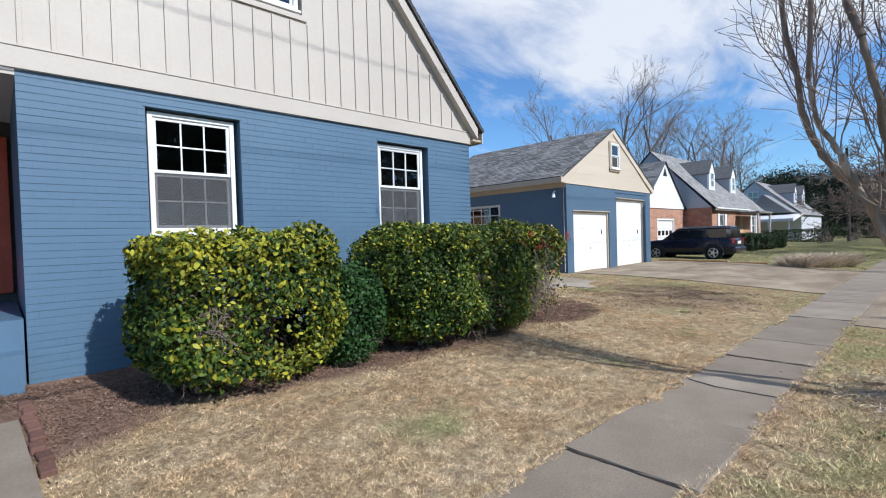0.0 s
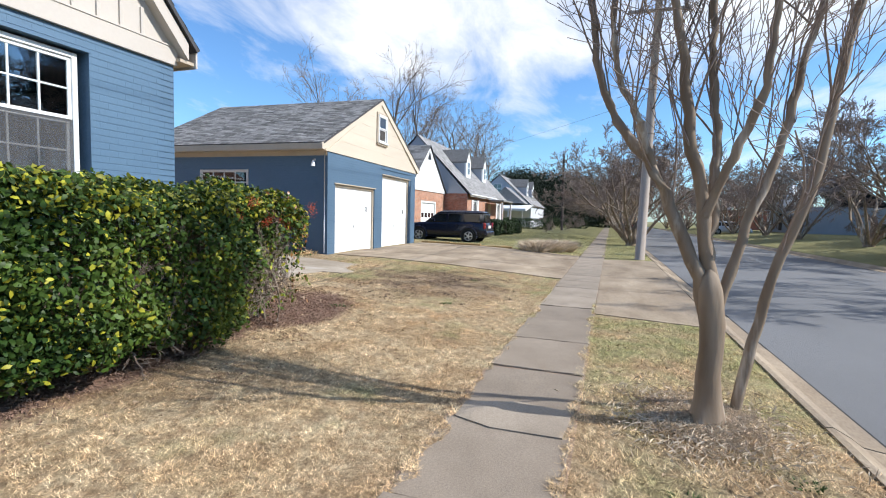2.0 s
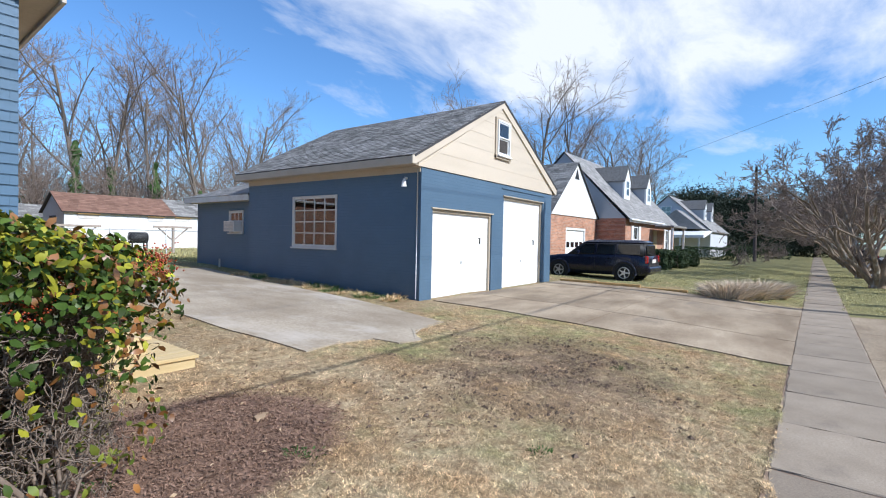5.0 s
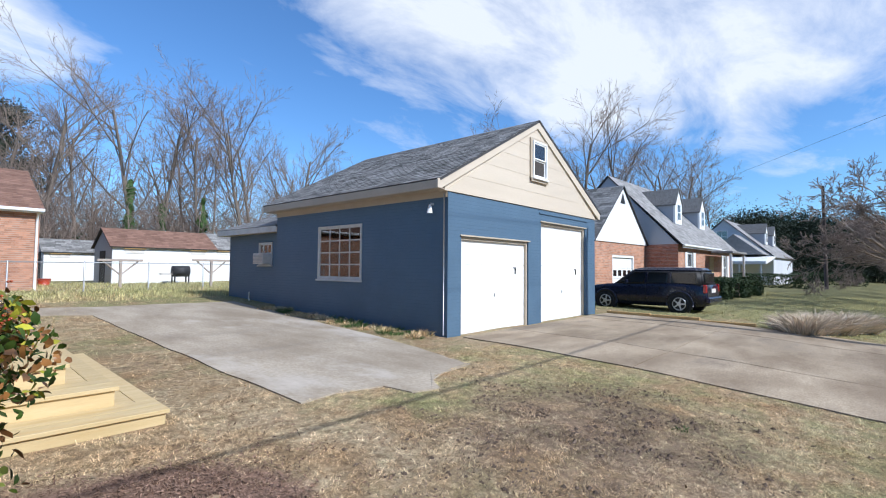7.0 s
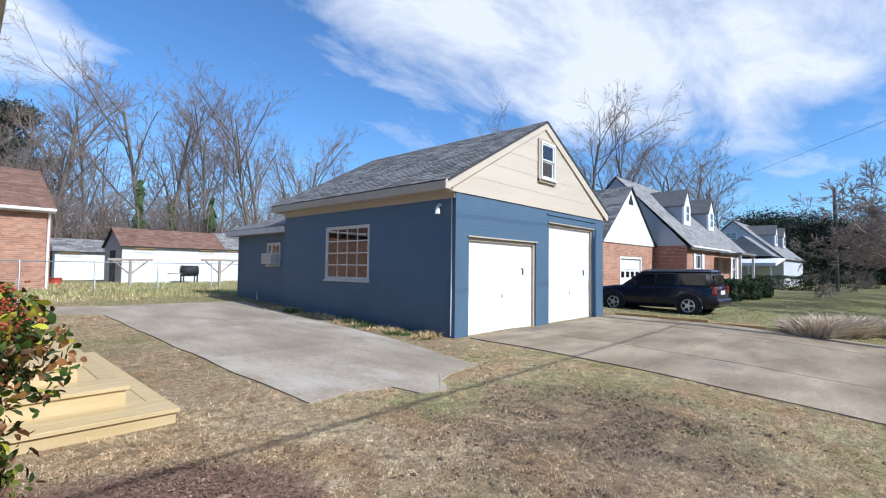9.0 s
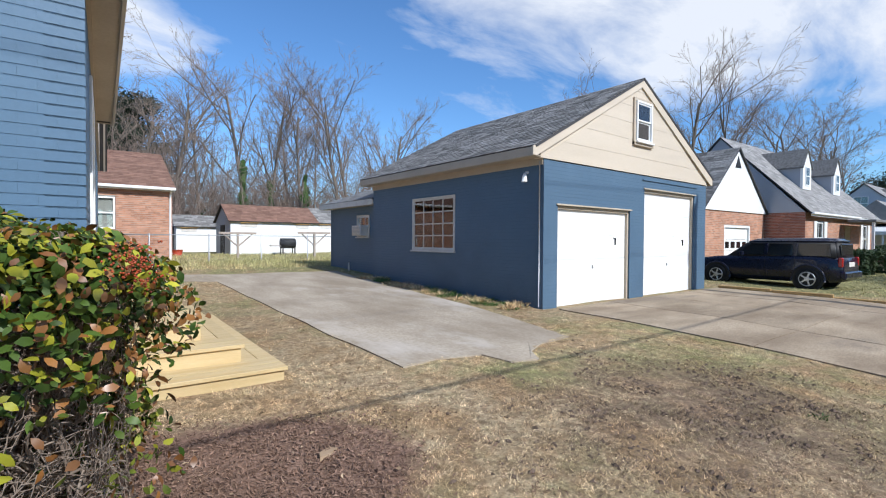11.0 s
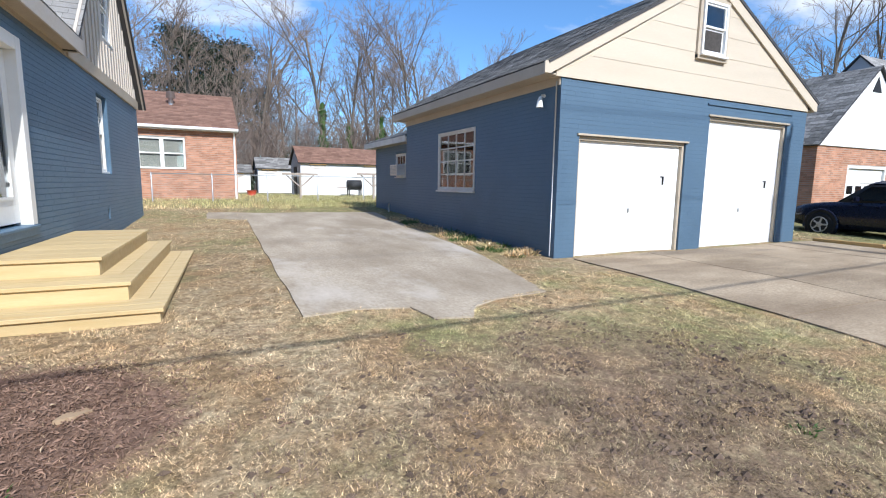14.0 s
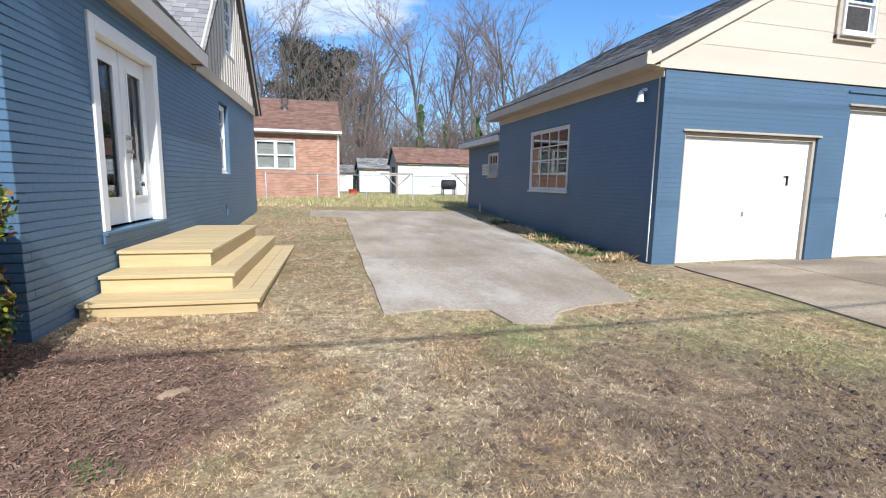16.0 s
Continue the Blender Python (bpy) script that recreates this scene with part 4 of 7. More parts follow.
    shingles("roof_front", [(0, 0.0), (12.9, 0.0), (12.9, sl), (0, sl)], plane_matrix((-12.7, y0 - 0.25, zb + 0.12 - 0.25 * pitch), (1, 0, 0), (0, c, s)), SHINGLE_PALE, H, 14)
    part("rake_board", prism([(y1 + 0.22, zb - 0.2), (y1 + 0.22, zb - 0.02), (ym, ap + 0.2), (ym, ap)], 0.12, 0.16, "x"), TAN, H)
    part("rake_board", prism([(y0 - 0.1, zb - 0.1), (y0 - 0.1, zb + 0.05), (ym, ap + 0.2), (ym, ap)], 0.12, 0.16, "x"), TAN, H)
    # french doors
    a0, a1, z0, z1 = 1.3, 3.11, 0.99, 3.16
    D = part("french_door", boxes((a0 + 0.13, a1 - 0.15, -0.025, 0.16, z1 - 0.16, z1), bevel=0.006), WHITE, H, "white framed french doors with long panes", FACE_E)
    for b0, b1 in ((a0, a0 + 0.13), (a1 - 0.15, a1)):
        part("jamb", boxes((b0, b1, -0.025, 0.16, z0, z1), bevel=0.006), WHITE, D)
    w = (a1 - a0 - 0.3) / 2
    zt = z1 - 0.17
    for a in (a0 + 0.14, a0 + 0.145 + w):
        leaf = boxes((a, a + 0.17, 0.09, 0.135, z0 + 0.03, zt), (a + w - 0.17, a + w, 0.09, 0.135, z0 + 0.03, zt), (a + 0.17, a + w - 0.17, 0.09, 0.135, z0 + 0.03, z0 + 0.33), (a + 0.17, a + w - 0.17, 0.09, 0.135, zt - 0.19, zt), bevel=0.004)
        part("door_leaf", leaf, WHITE, D)
        part("pane_bead", boxes((a + 0.165, a + 0.19, 0.075, 0.09, z0 + 0.31, zt - 0.17), (a + w - 0.19, a + w - 0.165, 0.075, 0.09, z0 + 0.31, zt - 0.17), (a + 0.19, a + w - 0.19, 0.075, 0.09, z0 + 0.31, z0 + 0.34), (a + 0.19, a + w - 0.19, 0.075, 0.09, zt - 0.2, zt - 0.17)), WHITE, D)
        pane = part("pane", boxes((a + 0.17, a + w - 0.17, 0.11, 0.116, z0 + 0.33, zt - 0.19)), GLASS, D)
        pane.visible_shadow = False
    xm = a0 + 0.1425 + w
    part("door_stop", boxes((xm - 0.02, xm + 0.02, 0.075, 0.092, z0 + 0.03, zt)), WHITE, D)
    for z, r in ((2.02, 0.032), (1.86, 0.03)):
        bm = bmesh.new()
        tube(bm, [(xm + 0.09, 0.09, z), (xm + 0.09, 0.075, z), (xm + 0.09, 0.05, z), (xm + 0.09, 0.025, z)], [r, r, r * 0.7, r * 0.5] if z > 1.9 else [r, r * 0.5, r * 0.9, r * 0.7], 12)
        part("handle", bm, BRASS, D, "satin nickel knob")
    part("threshold", boxes((a0 - 0.02, a1 + 0.01, -0.05, 0.18, z0 - 0.04, z0 - 0.002), (a0 - 0.04, a1 + 0.03, -0.03, -0.011, z0 - 0.13, z0 - 0.04), bevel=0.006), BLUE, D, "blue-painted sill")
    return H


build_house()


# ---------------- new timber steps
def build_steps():
    S = thing("timber_steps", "new yellow pine steps and landing at the french doors", "steps", HOUSE)
    levels = [(1.57, 0.65, 4.62, 0.395), (1.26, 1.09, 4.6, 0.575), (0.95, 1.54, 4.58, 0.765)]
    base = 0.1
    for i, (w, y0, y1, z) in enumerate(levels):
        # treads: boards with a small nosing, laid as pieces round the higher level
        if i == 2:
            n = 8
            for k in range(n):
                a, b = y0 - 0.03 + (y1 - y0 + 0.03) * k / n, y0 - 0.03 + (y1 - y0 + 0.03) * (k + 1) / n
                part("board", boxes((0.02, w + 0.03, a + 0.002, b - 0.002, z - 0.038, z), bevel=0.004), LUMBER, S)
        else:
            nxt = levels[i + 1]
            d = (nxt[1] - y0 + 0.03) / 2
            for k in range(2):
                part("board", boxes((0.02, w + 0.03 - 0.0, y0 - 0.03 + d * k + 0.002, y0 - 0.03 + d * (k + 1) - 0.002, z - 0.038, z), bevel=0.004), LUMBER, S)
            d2 = (w + 0.03 - nxt[0]) / 2
            for k in range(2):
                part("board", boxes((nxt[0] + d2 * k + 0.002, nxt[0] + d2 * (k + 1) - 0.002, nxt[1] + 0.002, y1, z - 0.039, z - 0.001), bevel=0.004), LUMBER, S)
        low = base if i == 0 else levels[i - 1][3] - 0.03
        part("riser", boxes((0.03, w, y0, y0 + 0.038, low, z - 0.04)), LUMBER, S)
        part("riser", boxes((w - 0.038, w, y0 + 0.04, y1, low, z - 0.04)), LUMBER, S)
        part("riser", boxes((0.03, w - 0.04, y1 - 0.038, y1, low, z - 0.04)), LUMBER, S)


build_steps()


# ---------------- the garage
GX0, GX1, GY0, GY1 = 14.02, 21.28, 8.47, 15.32


def build_garage():
    G = thing("garage", "blue-painted brick garage with cream gable and grey roof", "garage", Matrix.Translation((0.15, 0.15, 0.03)))
    top = 3.28
    d1, d2 = (14.46, 17.2, 0.18, 2.38), (17.85, 20.56, 0.15, 2.95)
    rel = lambda o: (o[0] - GX0, o[1] - GX0, o[2] - 0.4, o[3])
    brick_wall(G, "wall_front", Matrix.Translation((GX0, GY0, 0)), GX1 - GX0, -0.1, top, [rel(d1), rel(d2)], NAVY, NAVY_MORTAR, 7, proud=0.0018, single=(0, 7.2, 2.4, 2.95), label="blue-painted brick front wall")
    w_open = (GY1 - 13.14, GY1 - 11.26, 1.36, 2.79)
    brick_wall(G, "wall_west", Matrix.Translation((GX0, GY1, 0)) @ FACE_W, GY1 - GY0, 0.0, top + 0.02, [w_open], NAVY, NAVY_MORTAR, 8, proud=0.0018, label="shaded blue-painted brick side wall")
    part("wall_east", boxes((GX1 - 0.22, GX1, GY0 + 0.22, GY1, -0.1, top)), BLUE_MORTAR, G)
    part("wall_back", boxes((GX0 + 0.22, GX1 - 0.22, GY1 - 0.22, GY1, -0.1, top)), BLUE_MORTAR, G)
    part("room_floor", boxes((GX0 + 0.23, GX1 - 0.23, GY0 + 0.23, GY1 - 0.23, 0.1, 0.16)), CONCRETE, G)
    part("room_ceiling", boxes((GX0 + 0.23, GX1 - 0.23, GY0 + 0.23, GY1 - 0.23, top - 0.1, top - 0.03)), DARK, G)
    # steel casement window, four panes by four
    m = Matrix.Translation((GX0, 13.13, 1.37)) @ FACE_W
    window(G, m, 1.86, 1.41, 4, 4, sashes=1, frame_w=0.045, muntin=0.03, material=OLD_WHITE, depth=0.12, label="old white steel casement window")
    # sheet added inside to give the lower panes a red-brown tone
    part("curtain", boxes((GX0 + 0.3, GX0 + 0.33, 11.3, 13.3, 1.3, 2.2)), RED_BROWN, G, "red-brown sheet behind the glass")
    # overhead doors
    for (a, b, z0, z1), n in ((d1, 4), (d2, 5)):
        D = part("garage_door", boxes((a, a + 0.06, GY0 + 0.04, GY0 + 0.16, z0 - 0.1, z1), (b - 0.06, b, GY0 + 0.04, GY0 + 0.16, z0 - 0.1, z1), (a + 0.06, b - 0.06, GY0 + 0.04, GY0 + 0.16, z1 - 0.07, z1), bevel=0.004), TRIM_TAN, G, "white overhead garage door in a tan frame")
        part("drip_cap", boxes((a - 0.05, b + 0.05, GY0 - 0.035, GY0 + 0.03, z1, z1 + 0.035), bevel=0.004), TRIM_TAN, D)
        h = (z1 - 0.07 - z0 - 0.0) / n
        for k in range(n):
            part("door_panel", boxes((a + 0.06, b - 0.06, GY0 + 0.1, GY0 + 0.14, z0 + k * h + 0.001, z0 + (k + 1) * h - 0.001), bevel=0.003), WHITE, D)
        part("handle", boxes((b - 0.49, b - 0.475, GY0 + 0.07, GY0 + 0.1, z0 + 1.38, z0 + 1.53), (b - 0.55, b - 0.475, GY0 + 0.07, GY0 + 0.1, z0 + 1.53, z0 + 1.546)), BLACK, D)
        part("lock", boxes(((a + b) / 2 - 0.02, (a + b) / 2 + 0.02, GY0 + 0.08, GY0 + 0.1, z0 + 0.85, z0 + 0.93), bevel=0.006), STEEL, D)
        part("lift_handle", boxes(((a + b) / 2 - 0.03, (a + b) / 2 + 0.03, GY0 + 0.075, GY0 + 0.1, z0 + 0.05, z0 + 0.09), bevel=0.006), BLACK, D)
    part("lintel_strip", boxes((17.75, 20.7, GY0 - 0.03, GY0 - 0.0, 3.17, 3.2)), NAVY, G)
    # gable with wide lapped boards
    xm, apex, z0 = (GX0 + GX1) / 2 - 0.06, 5.54, top + 0.02
    half = (GX1 - GX0) / 2 + 0.06
    pitch = (apex - 0.06 - z0) / half
    part("gable_body", prism([(xm - half, z0), (xm + half, z0), (xm + half, z0 + 0.2), (xm, apex + 0.02), (xm - half, z0 + 0.2)], GY0 - 0.01, GY0 + 0.18), CREAM, G, "cream lapped siding gable")
    n, hgt = 6, 0.40
    for k in range(n):
        a, b = z0 + k * hgt, min(z0 + (k + 1) * hgt + 0.012, apex - 0.12)
        xa, xb = half - (a - z0) / pitch, max(half - (b - z0) / pitch, 0.02)
        bm = bmesh.new()
        y_lo, y_hi = GY0 - 0.028, GY0 - 0.0225
        P = [(xm - xa, y_lo, a), (xm + xa, y_lo, a), (xm + xb, y_hi, b), (xm - xb, y_hi, b)]
        v0 = [bm.verts.new(p) for p in P]
        v1 = [bm.verts.new((p[0], GY0, p[2])) for p in P]
        bm.faces.new(v0), bm.faces.new(v1[::-1])
        for i in range(4):
            bm.faces.new((v0[i], v1[i], v1[(i + 1) % 4], v0[(i + 1) % 4]))
        bmesh.ops.recalc_face_normals(bm, faces=bm.faces)
        part("siding_board", bm, CREAM, G)
    win = window(G, Matrix.Translation((17.3, GY0 - 0.085, 4.08)), 0.72, 0.98, 1, 1, frame_w=0.05, depth=0.1, label="white attic window with open lower sash")
    part("window_trim", boxes((17.22, 17.3, GY0 - 0.07, GY0 - 0.01, 4.0, 5.12), (18.02, 18.1, GY0 - 0.07, GY0 - 0.01, 4.0, 5.12), (17.22, 18.1, GY0 - 0.09, GY0 - 0.01, 3.98, 4.06), (17.3, 18.02, GY0 - 0.07, GY0 - 0.01, 5.06, 5.13)), TRIM_TAN, G)
    # dark sheet close behind the panes stands for the unlit attic
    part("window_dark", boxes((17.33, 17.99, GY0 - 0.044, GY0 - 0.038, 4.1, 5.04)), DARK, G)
    # roof: front gable, hip at the back
    ex, ez, fy = 0.34, 3.52, GY0 - 0.08
    ridge_z = apex + 0.12
    by = GY1 + 0.25
    run = (GX1 - GX0) / 2 + ex
    p2 = (ridge_z - ez) / run
    ang = math.atan(p2)
    c, s = math.cos(ang), math.sin(ang)
    sl = run / c
    shingles("roof_west", [(-(by), 0), (-(fy), 0), (-(fy), sl), (-(by), sl)],
             plane_matrix((GX0 - ex, 0, ez), (0, -1, 0), (c, 0, s)), SHINGLE, G, 21, label="grey shingle roof slope")
    shingles("roof_east", [(fy, 0), (by, 0), (by, sl), (fy, sl)], plane_matrix((GX1 + ex, 0, ez), (0, 1, 0), (-c, 0, s)), SHINGLE, G, 22)
    part("gable_rear", prism([(xm - half, z0), (xm + half, z0), (xm, apex - 0.06)], GY1 - 0.18, GY1), CREAM, G)
    for sx in (-1, 1):
        pts = [(run, ez - 0.03), (run, ez - 0.2), (run - 0.12, ez - 0.2), (0, ridge_z - 0.24), (0, ridge_z - 0.03)]
        part("rake_board", prism([(xm + sx * a, z) for a, z in pts], fy + 0.015, fy + 0.05), CREAM, G, "cream rake board")
        part("rake_soffit", prism([(xm + sx * a, z) for a, z in ((run, ez - 0.06), (run - 0.3, ez - 0.06 + 0.0), (0, ridge_z - 0.2), (0, ridge_z - 0.06))], fy + 0.05, GY0), CREAM, G)
    for x0, x1, xo in ((GX0 - ex, GX0, GX0 - ex), (GX1, GX1 + ex, GX1 + ex - 0.03)):
        part("fascia", boxes((xo, xo + 0.03, fy + 0.051, by - 0.02, ez - 0.2, ez - 0.02), bevel=0.004), TRIM_TAN, G)
        part("soffit", boxes((x0 + 0.031, x1 + (0.0 if x0 < GX0 else -0.031), GY0, by - 0.03, ez - 0.2, ez - 0.17)), TRIM_TAN, G)
    part("frieze", boxes((GX0 - 0.025, GX0 - 0.004, GY0 + 0.02, GY1, top - 0.1, top + 0.06)), TRIM_TAN, G)
    part("fascia", boxes((GX0 - ex + 0.03, GX1 + ex - 0.03, by - 0.03, by, ez - 0.2, ez - 0.02)), TRIM_TAN, G)
    # lower rear annex
    ax, ay1, at = 14.32, 19.1, 2.78
    brick_wall(G, "annex_wall", Matrix.Translation((ax, ay1, 0)) @ FACE_W, ay1 - GY1, 0.2, at, [(ay1 - 17.0, ay1 - 16.1, 1.72, 2.5)], NAVY, NAVY_MORTAR, 9, proud=0.0018)
    part("annex_back", boxes((ax, 19.5, ay1 - 0.2, ay1, 0.2, at), (19.3, 19.5, GY1, ay1 - 0.2, 0.2, at)), BLUE_MORTAR, G)
    window(G, Matrix.Translation((ax, 16.98, 1.74)) @ FACE_W, 0.86, 0.74, 3, 1, frame_w=0.05, material=OLD_WHITE, depth=0.1, sill=True, label="small white barred window")
    # dark sheet behind the annex opening stands for its unlit inside
    part("window_dark", boxes((ax + 0.19, ax + 0.2, 16.1, 17.0, 1.7, 2.5)), DARK, G)
    aang = math.atan(0.38)
    ca, sa = math.cos(aang), math.sin(aang)
    shingles("annex_roof", [(-(ay1 + 0.3), 0), (-GY1, 0), (-GY1, 2.8 / ca), (-(ay1 - 1.8), 2.8 / ca)], plane_matrix((ax - 0.35, 0, at + 0.17), (0, -1, 0), (ca, 0, sa)), SHINGLE_PALE, G, 24)
    part("annex_fascia", boxes((ax - 0.35, ax - 0.32, GY1, ay1 + 0.3, at - 0.02, at + 0.16)), OLD_WHITE, G)
    part("annex_soffit", boxes((ax - 0.32, ax, GY1, ay1 + 0.3, at - 0.02, at + 0.01)), TRIM_TAN, G)
    bm = bmesh.new()
    tube(bm, [(ax - 0.15, 17.3, 0.4), (ax - 0.15, 17.3, 0.85)], [0.03, 0.03], 10)
    part("vent_pipe", bm, OLD_WHITE, G)
    # spotlight and conduit near the front corner
    bm = bmesh.new()
    tube(bm, [(GX0, 8.9, 3.06), (GX0 - 0.06, 8.9, 3.06), (GX0 - 0.09, 8.9, 3.03), (GX0 - 0.1, 8.9, 2.97), (GX0 - 0.1, 8.9, 2.86)], [0.03, 0.025, 0.03, 0.045, 0.062], 12)
    part("spotlight", bm, WHITE, G, "small white spotlight")
    bm = bmesh.new()
    tube(bm, [(GX0 - 0.025, GY0 + 0.09, 0.3), (GX0 - 0.025, GY0 + 0.09, 3.25)], [0.014, 0.014], 8)
    part("conduit", bm, STEEL, G)


build_garage()


# ---------------- trees and shrubs
class Limbs:
    """Collects tapered limbs into arrays; the short ones have fewer sides."""

    def __init__(self):
        self.V, self.F, self.n = [], [], 0

    def add(self, pts, radii, sides):
        pts = np.asarray(pts, float)
        d = np.gradient(pts, axis=0)
        d /= np.linalg.norm(d, axis=1)[:, None] + 1e-9
        ref = np.where(np.abs(d[:, 2:3]) > 0.9, [[1.0, 0, 0]], [[0, 0, 1.0]])
        a = np.cross(d, ref)
        a /= np.linalg.norm(a, axis=1)[:, None] + 1e-9
        b = np.cross(d, a)
        k = np.arange(sides) * math.tau / sides
        ring = pts[:, None] + np.asarray(radii)[:, None, None] * (np.cos(k)[None, :, None] * a[:, None] + np.sin(k)[None, :, None] * b[:, None])
        m = len(pts)
        i = (np.arange(m - 1)[:, None] * sides + np.arange(sides)[None])
        j = (np.arange(m - 1)[:, None] * sides + (np.arange(sides)[None] + 1) % sides)
        self.V.append(ring.reshape(-1, 3))
        self.F.append(np.stack([i, j, j + sides, i + sides], -1).reshape(-1, 4) + self.n)
        self.n += m * sides

    def mesh(self, name, material):
        return raw_mesh(name, np.concatenate(self.V), np.concatenate(self.F), material, True)


def grow(limbs, twigs, rng, p, d, length, r, level, cfg):
    """One limb with its side limbs. cfg: kids per level, spread, ratio, wander, lift, first side limb along the way."""
    n = 5 if level <= 1 else 4 if level == 2 else 3
    pts, dirs = [np.array(p, float)], []
    d = np.array(d, float) / np.linalg.norm(d)
    for i in range(n):
        d = d + rng.normal(0, cfg["wander"], 3) + np.array([0, 0, cfg["lift"] * (1 if level < 3 else 0.4)])
        d /= np.linalg.norm(d)
        pts.append(pts[-1] + d * length / n)
        dirs.append(d.copy())
    last = level >= len(cfg["kids"])
    rad = np.linspace(r, r * (0.3 if last else 0.58), n + 1)
    (twigs if level >= cfg["twig_from"] else limbs).add(pts, np.maximum(rad, cfg["thin"]), 8 if level == 0 else 6 if level == 1 else 4 if level == 2 else 3)
    if last:
        return
    for k in range(cfg["kids"][level]):
        t = cfg["first"] + (1 - cfg["first"]) * (k + rng.uniform(0.2, 1)) / cfg["kids"][level]
        i = min(int(t * n), n - 1)
        q = pts[i] + (pts[i + 1] - pts[i]) * (t * n - i)
        dd = dirs[i]
        side = np.cross(dd, rng.normal(0, 1, 3))
        side /= np.linalg.norm(side) + 1e-9
        ang = radians(cfg["spread"]) * rng.uniform(0.6, 1.25)
        nd = dd * math.cos(ang) + side * math.sin(ang)
        grow(limbs, twigs, rng, q, nd, length * cfg["ratio"] * rng.uniform(0.75, 1.2), max(rad[i] * cfg["thick"] * rng.uniform(0.8, 1.1), cfg["thin"]), level + 1, cfg)


def tree_thing(name, label, category, m, stems, cfg, seed, bark, twig, group="", pods=0):
    """A bare tree from stems (start, azimuth, lean, length, radius): a trunk part and a crown of twigs."""
    rng = np.random.RandomState(seed)
    limbs, twigs = Limbs(), Limbs()
    for start, az, lean, length, r in stems:
        a, l = radians(az), radians(lean)
        grow(limbs, twigs, rng, start, (math.cos(a) * math.sin(l), math.sin(a) * math.sin(l), math.cos(l)), length, r, 0, cfg)
    T = thing(name, label, category, m, group)
    ob = new("trunk", limbs.mesh("trunk", bark)); ob.parent = T
    ob = new("crown", twigs.mesh("crown", twig)); ob.parent = T
    if pods:
        tips = np.concatenate([v[-3:] for v in twigs.V])
        pick = tips[rng.choice(len(tips), pods)] + rng.normal(0, 0.02, (pods, 3))
        ob = new("seed_pods", leaves_mesh("seed_pods", rng, pick, rng.normal(0, 1, (pods, 3)), 0.03, 0.8, BARK_TWIG)); ob.parent = T
        tagged(ob, kind="stuff")
    return T


def leaves_mesh(name, rng, pts, normals, size, slim, material, fold=0.25, rounded=False):
    """A leaf at each point: a pointed, slightly folded blade of two halves."""
    n = len(pts)
    nr = normals / (np.linalg.norm(normals, axis=1)[:, None] + 1e-9)
    t = np.cross(nr, rng.normal(0, 1, (n, 3)))
    t /= np.linalg.norm(t, axis=1)[:, None] + 1e-9
    s = np.cross(nr, t)
    L = (size * rng.uniform(0.65, 1.3, n))[:, None]
    W = L * slim * 0.5
    if rounded:
        # base, two widths and a drooping tip
        a, b, c, e = pts - t * L * 0.5, pts - t * L * 0.15 + nr * L * 0.06, pts + t * L * 0.22 + nr * L * 0.04, pts + t * L * 0.5 - nr * L * 0.1
        V = np.stack([a, b + s * W, c + s * W * 0.8, e, c - s * W * 0.8, b - s * W], 1)
        F = np.array([(0, 1, 5), (1, 2, 5), (2, 4, 5), (2, 3, 4)])
        F = (F[None] + 6 * np.arange(n)[:, None, None]).reshape(-1, 3)
        return raw_mesh(name, V.reshape(-1, 3), F, material, True)
    V = np.stack([pts - t * L * 0.5, pts - t * L * 0.05 + s * W + nr * L * fold * 0.5, pts + t * L * 0.5, pts - t * L * 0.05 - s * W + nr * L * fold * 0.5], 1)
    F = np.array([(0, 1, 2), (0, 2, 3)])
    F = (F[None] + 4 * np.arange(n)[:, None, None]).reshape(-1, 3)
    return raw_mesh(name, V.reshape(-1, 3), F, material)


def hedge_points(rng, n, half, power=5.0, shell=0.26, bump=0.06):
    """Points in the outer shell of a rounded box, with the way outwards at each."""
    hx, hy, hz = half
    areas = np.array([hy * hz, hy * hz, hx * hz, hx * hz, hx * hy, hx * hy * 0.25])
    f = rng.choice(6, n, p=areas / areas.sum())
    c = rng.uniform(-1, 1, (n, 3))
    ax, sg = f // 2, np.where(f % 2 == 0, 1.0, -1.0)
    c[np.arange(n), ax] = sg
    c /= ((np.abs(c) ** power).sum(1) ** (1 / power))[:, None]
    nr = np.sign(c) * np.abs(c) ** (power - 1)
    nr /= np.linalg.norm(nr, axis=1)[:, None]
    p = c * np.array(half)
    b = np.sin(p[:, 0] * 5.3 + 1) * np.sin(p[:, 1] * 6.1) + np.sin(p[:, 2] * 7.7 + p[:, 0] * 3.1) * 0.8 + np.sin(p[:, 0] * 13 + p[:, 2] * 9) * 0.5
    p += nr * (bump * b - shell * rng.beta(1.0, 1.6, n) + 0.02)[:, None]
    p += rng.normal(0, 0.012, (n, 3))
    return p, nr


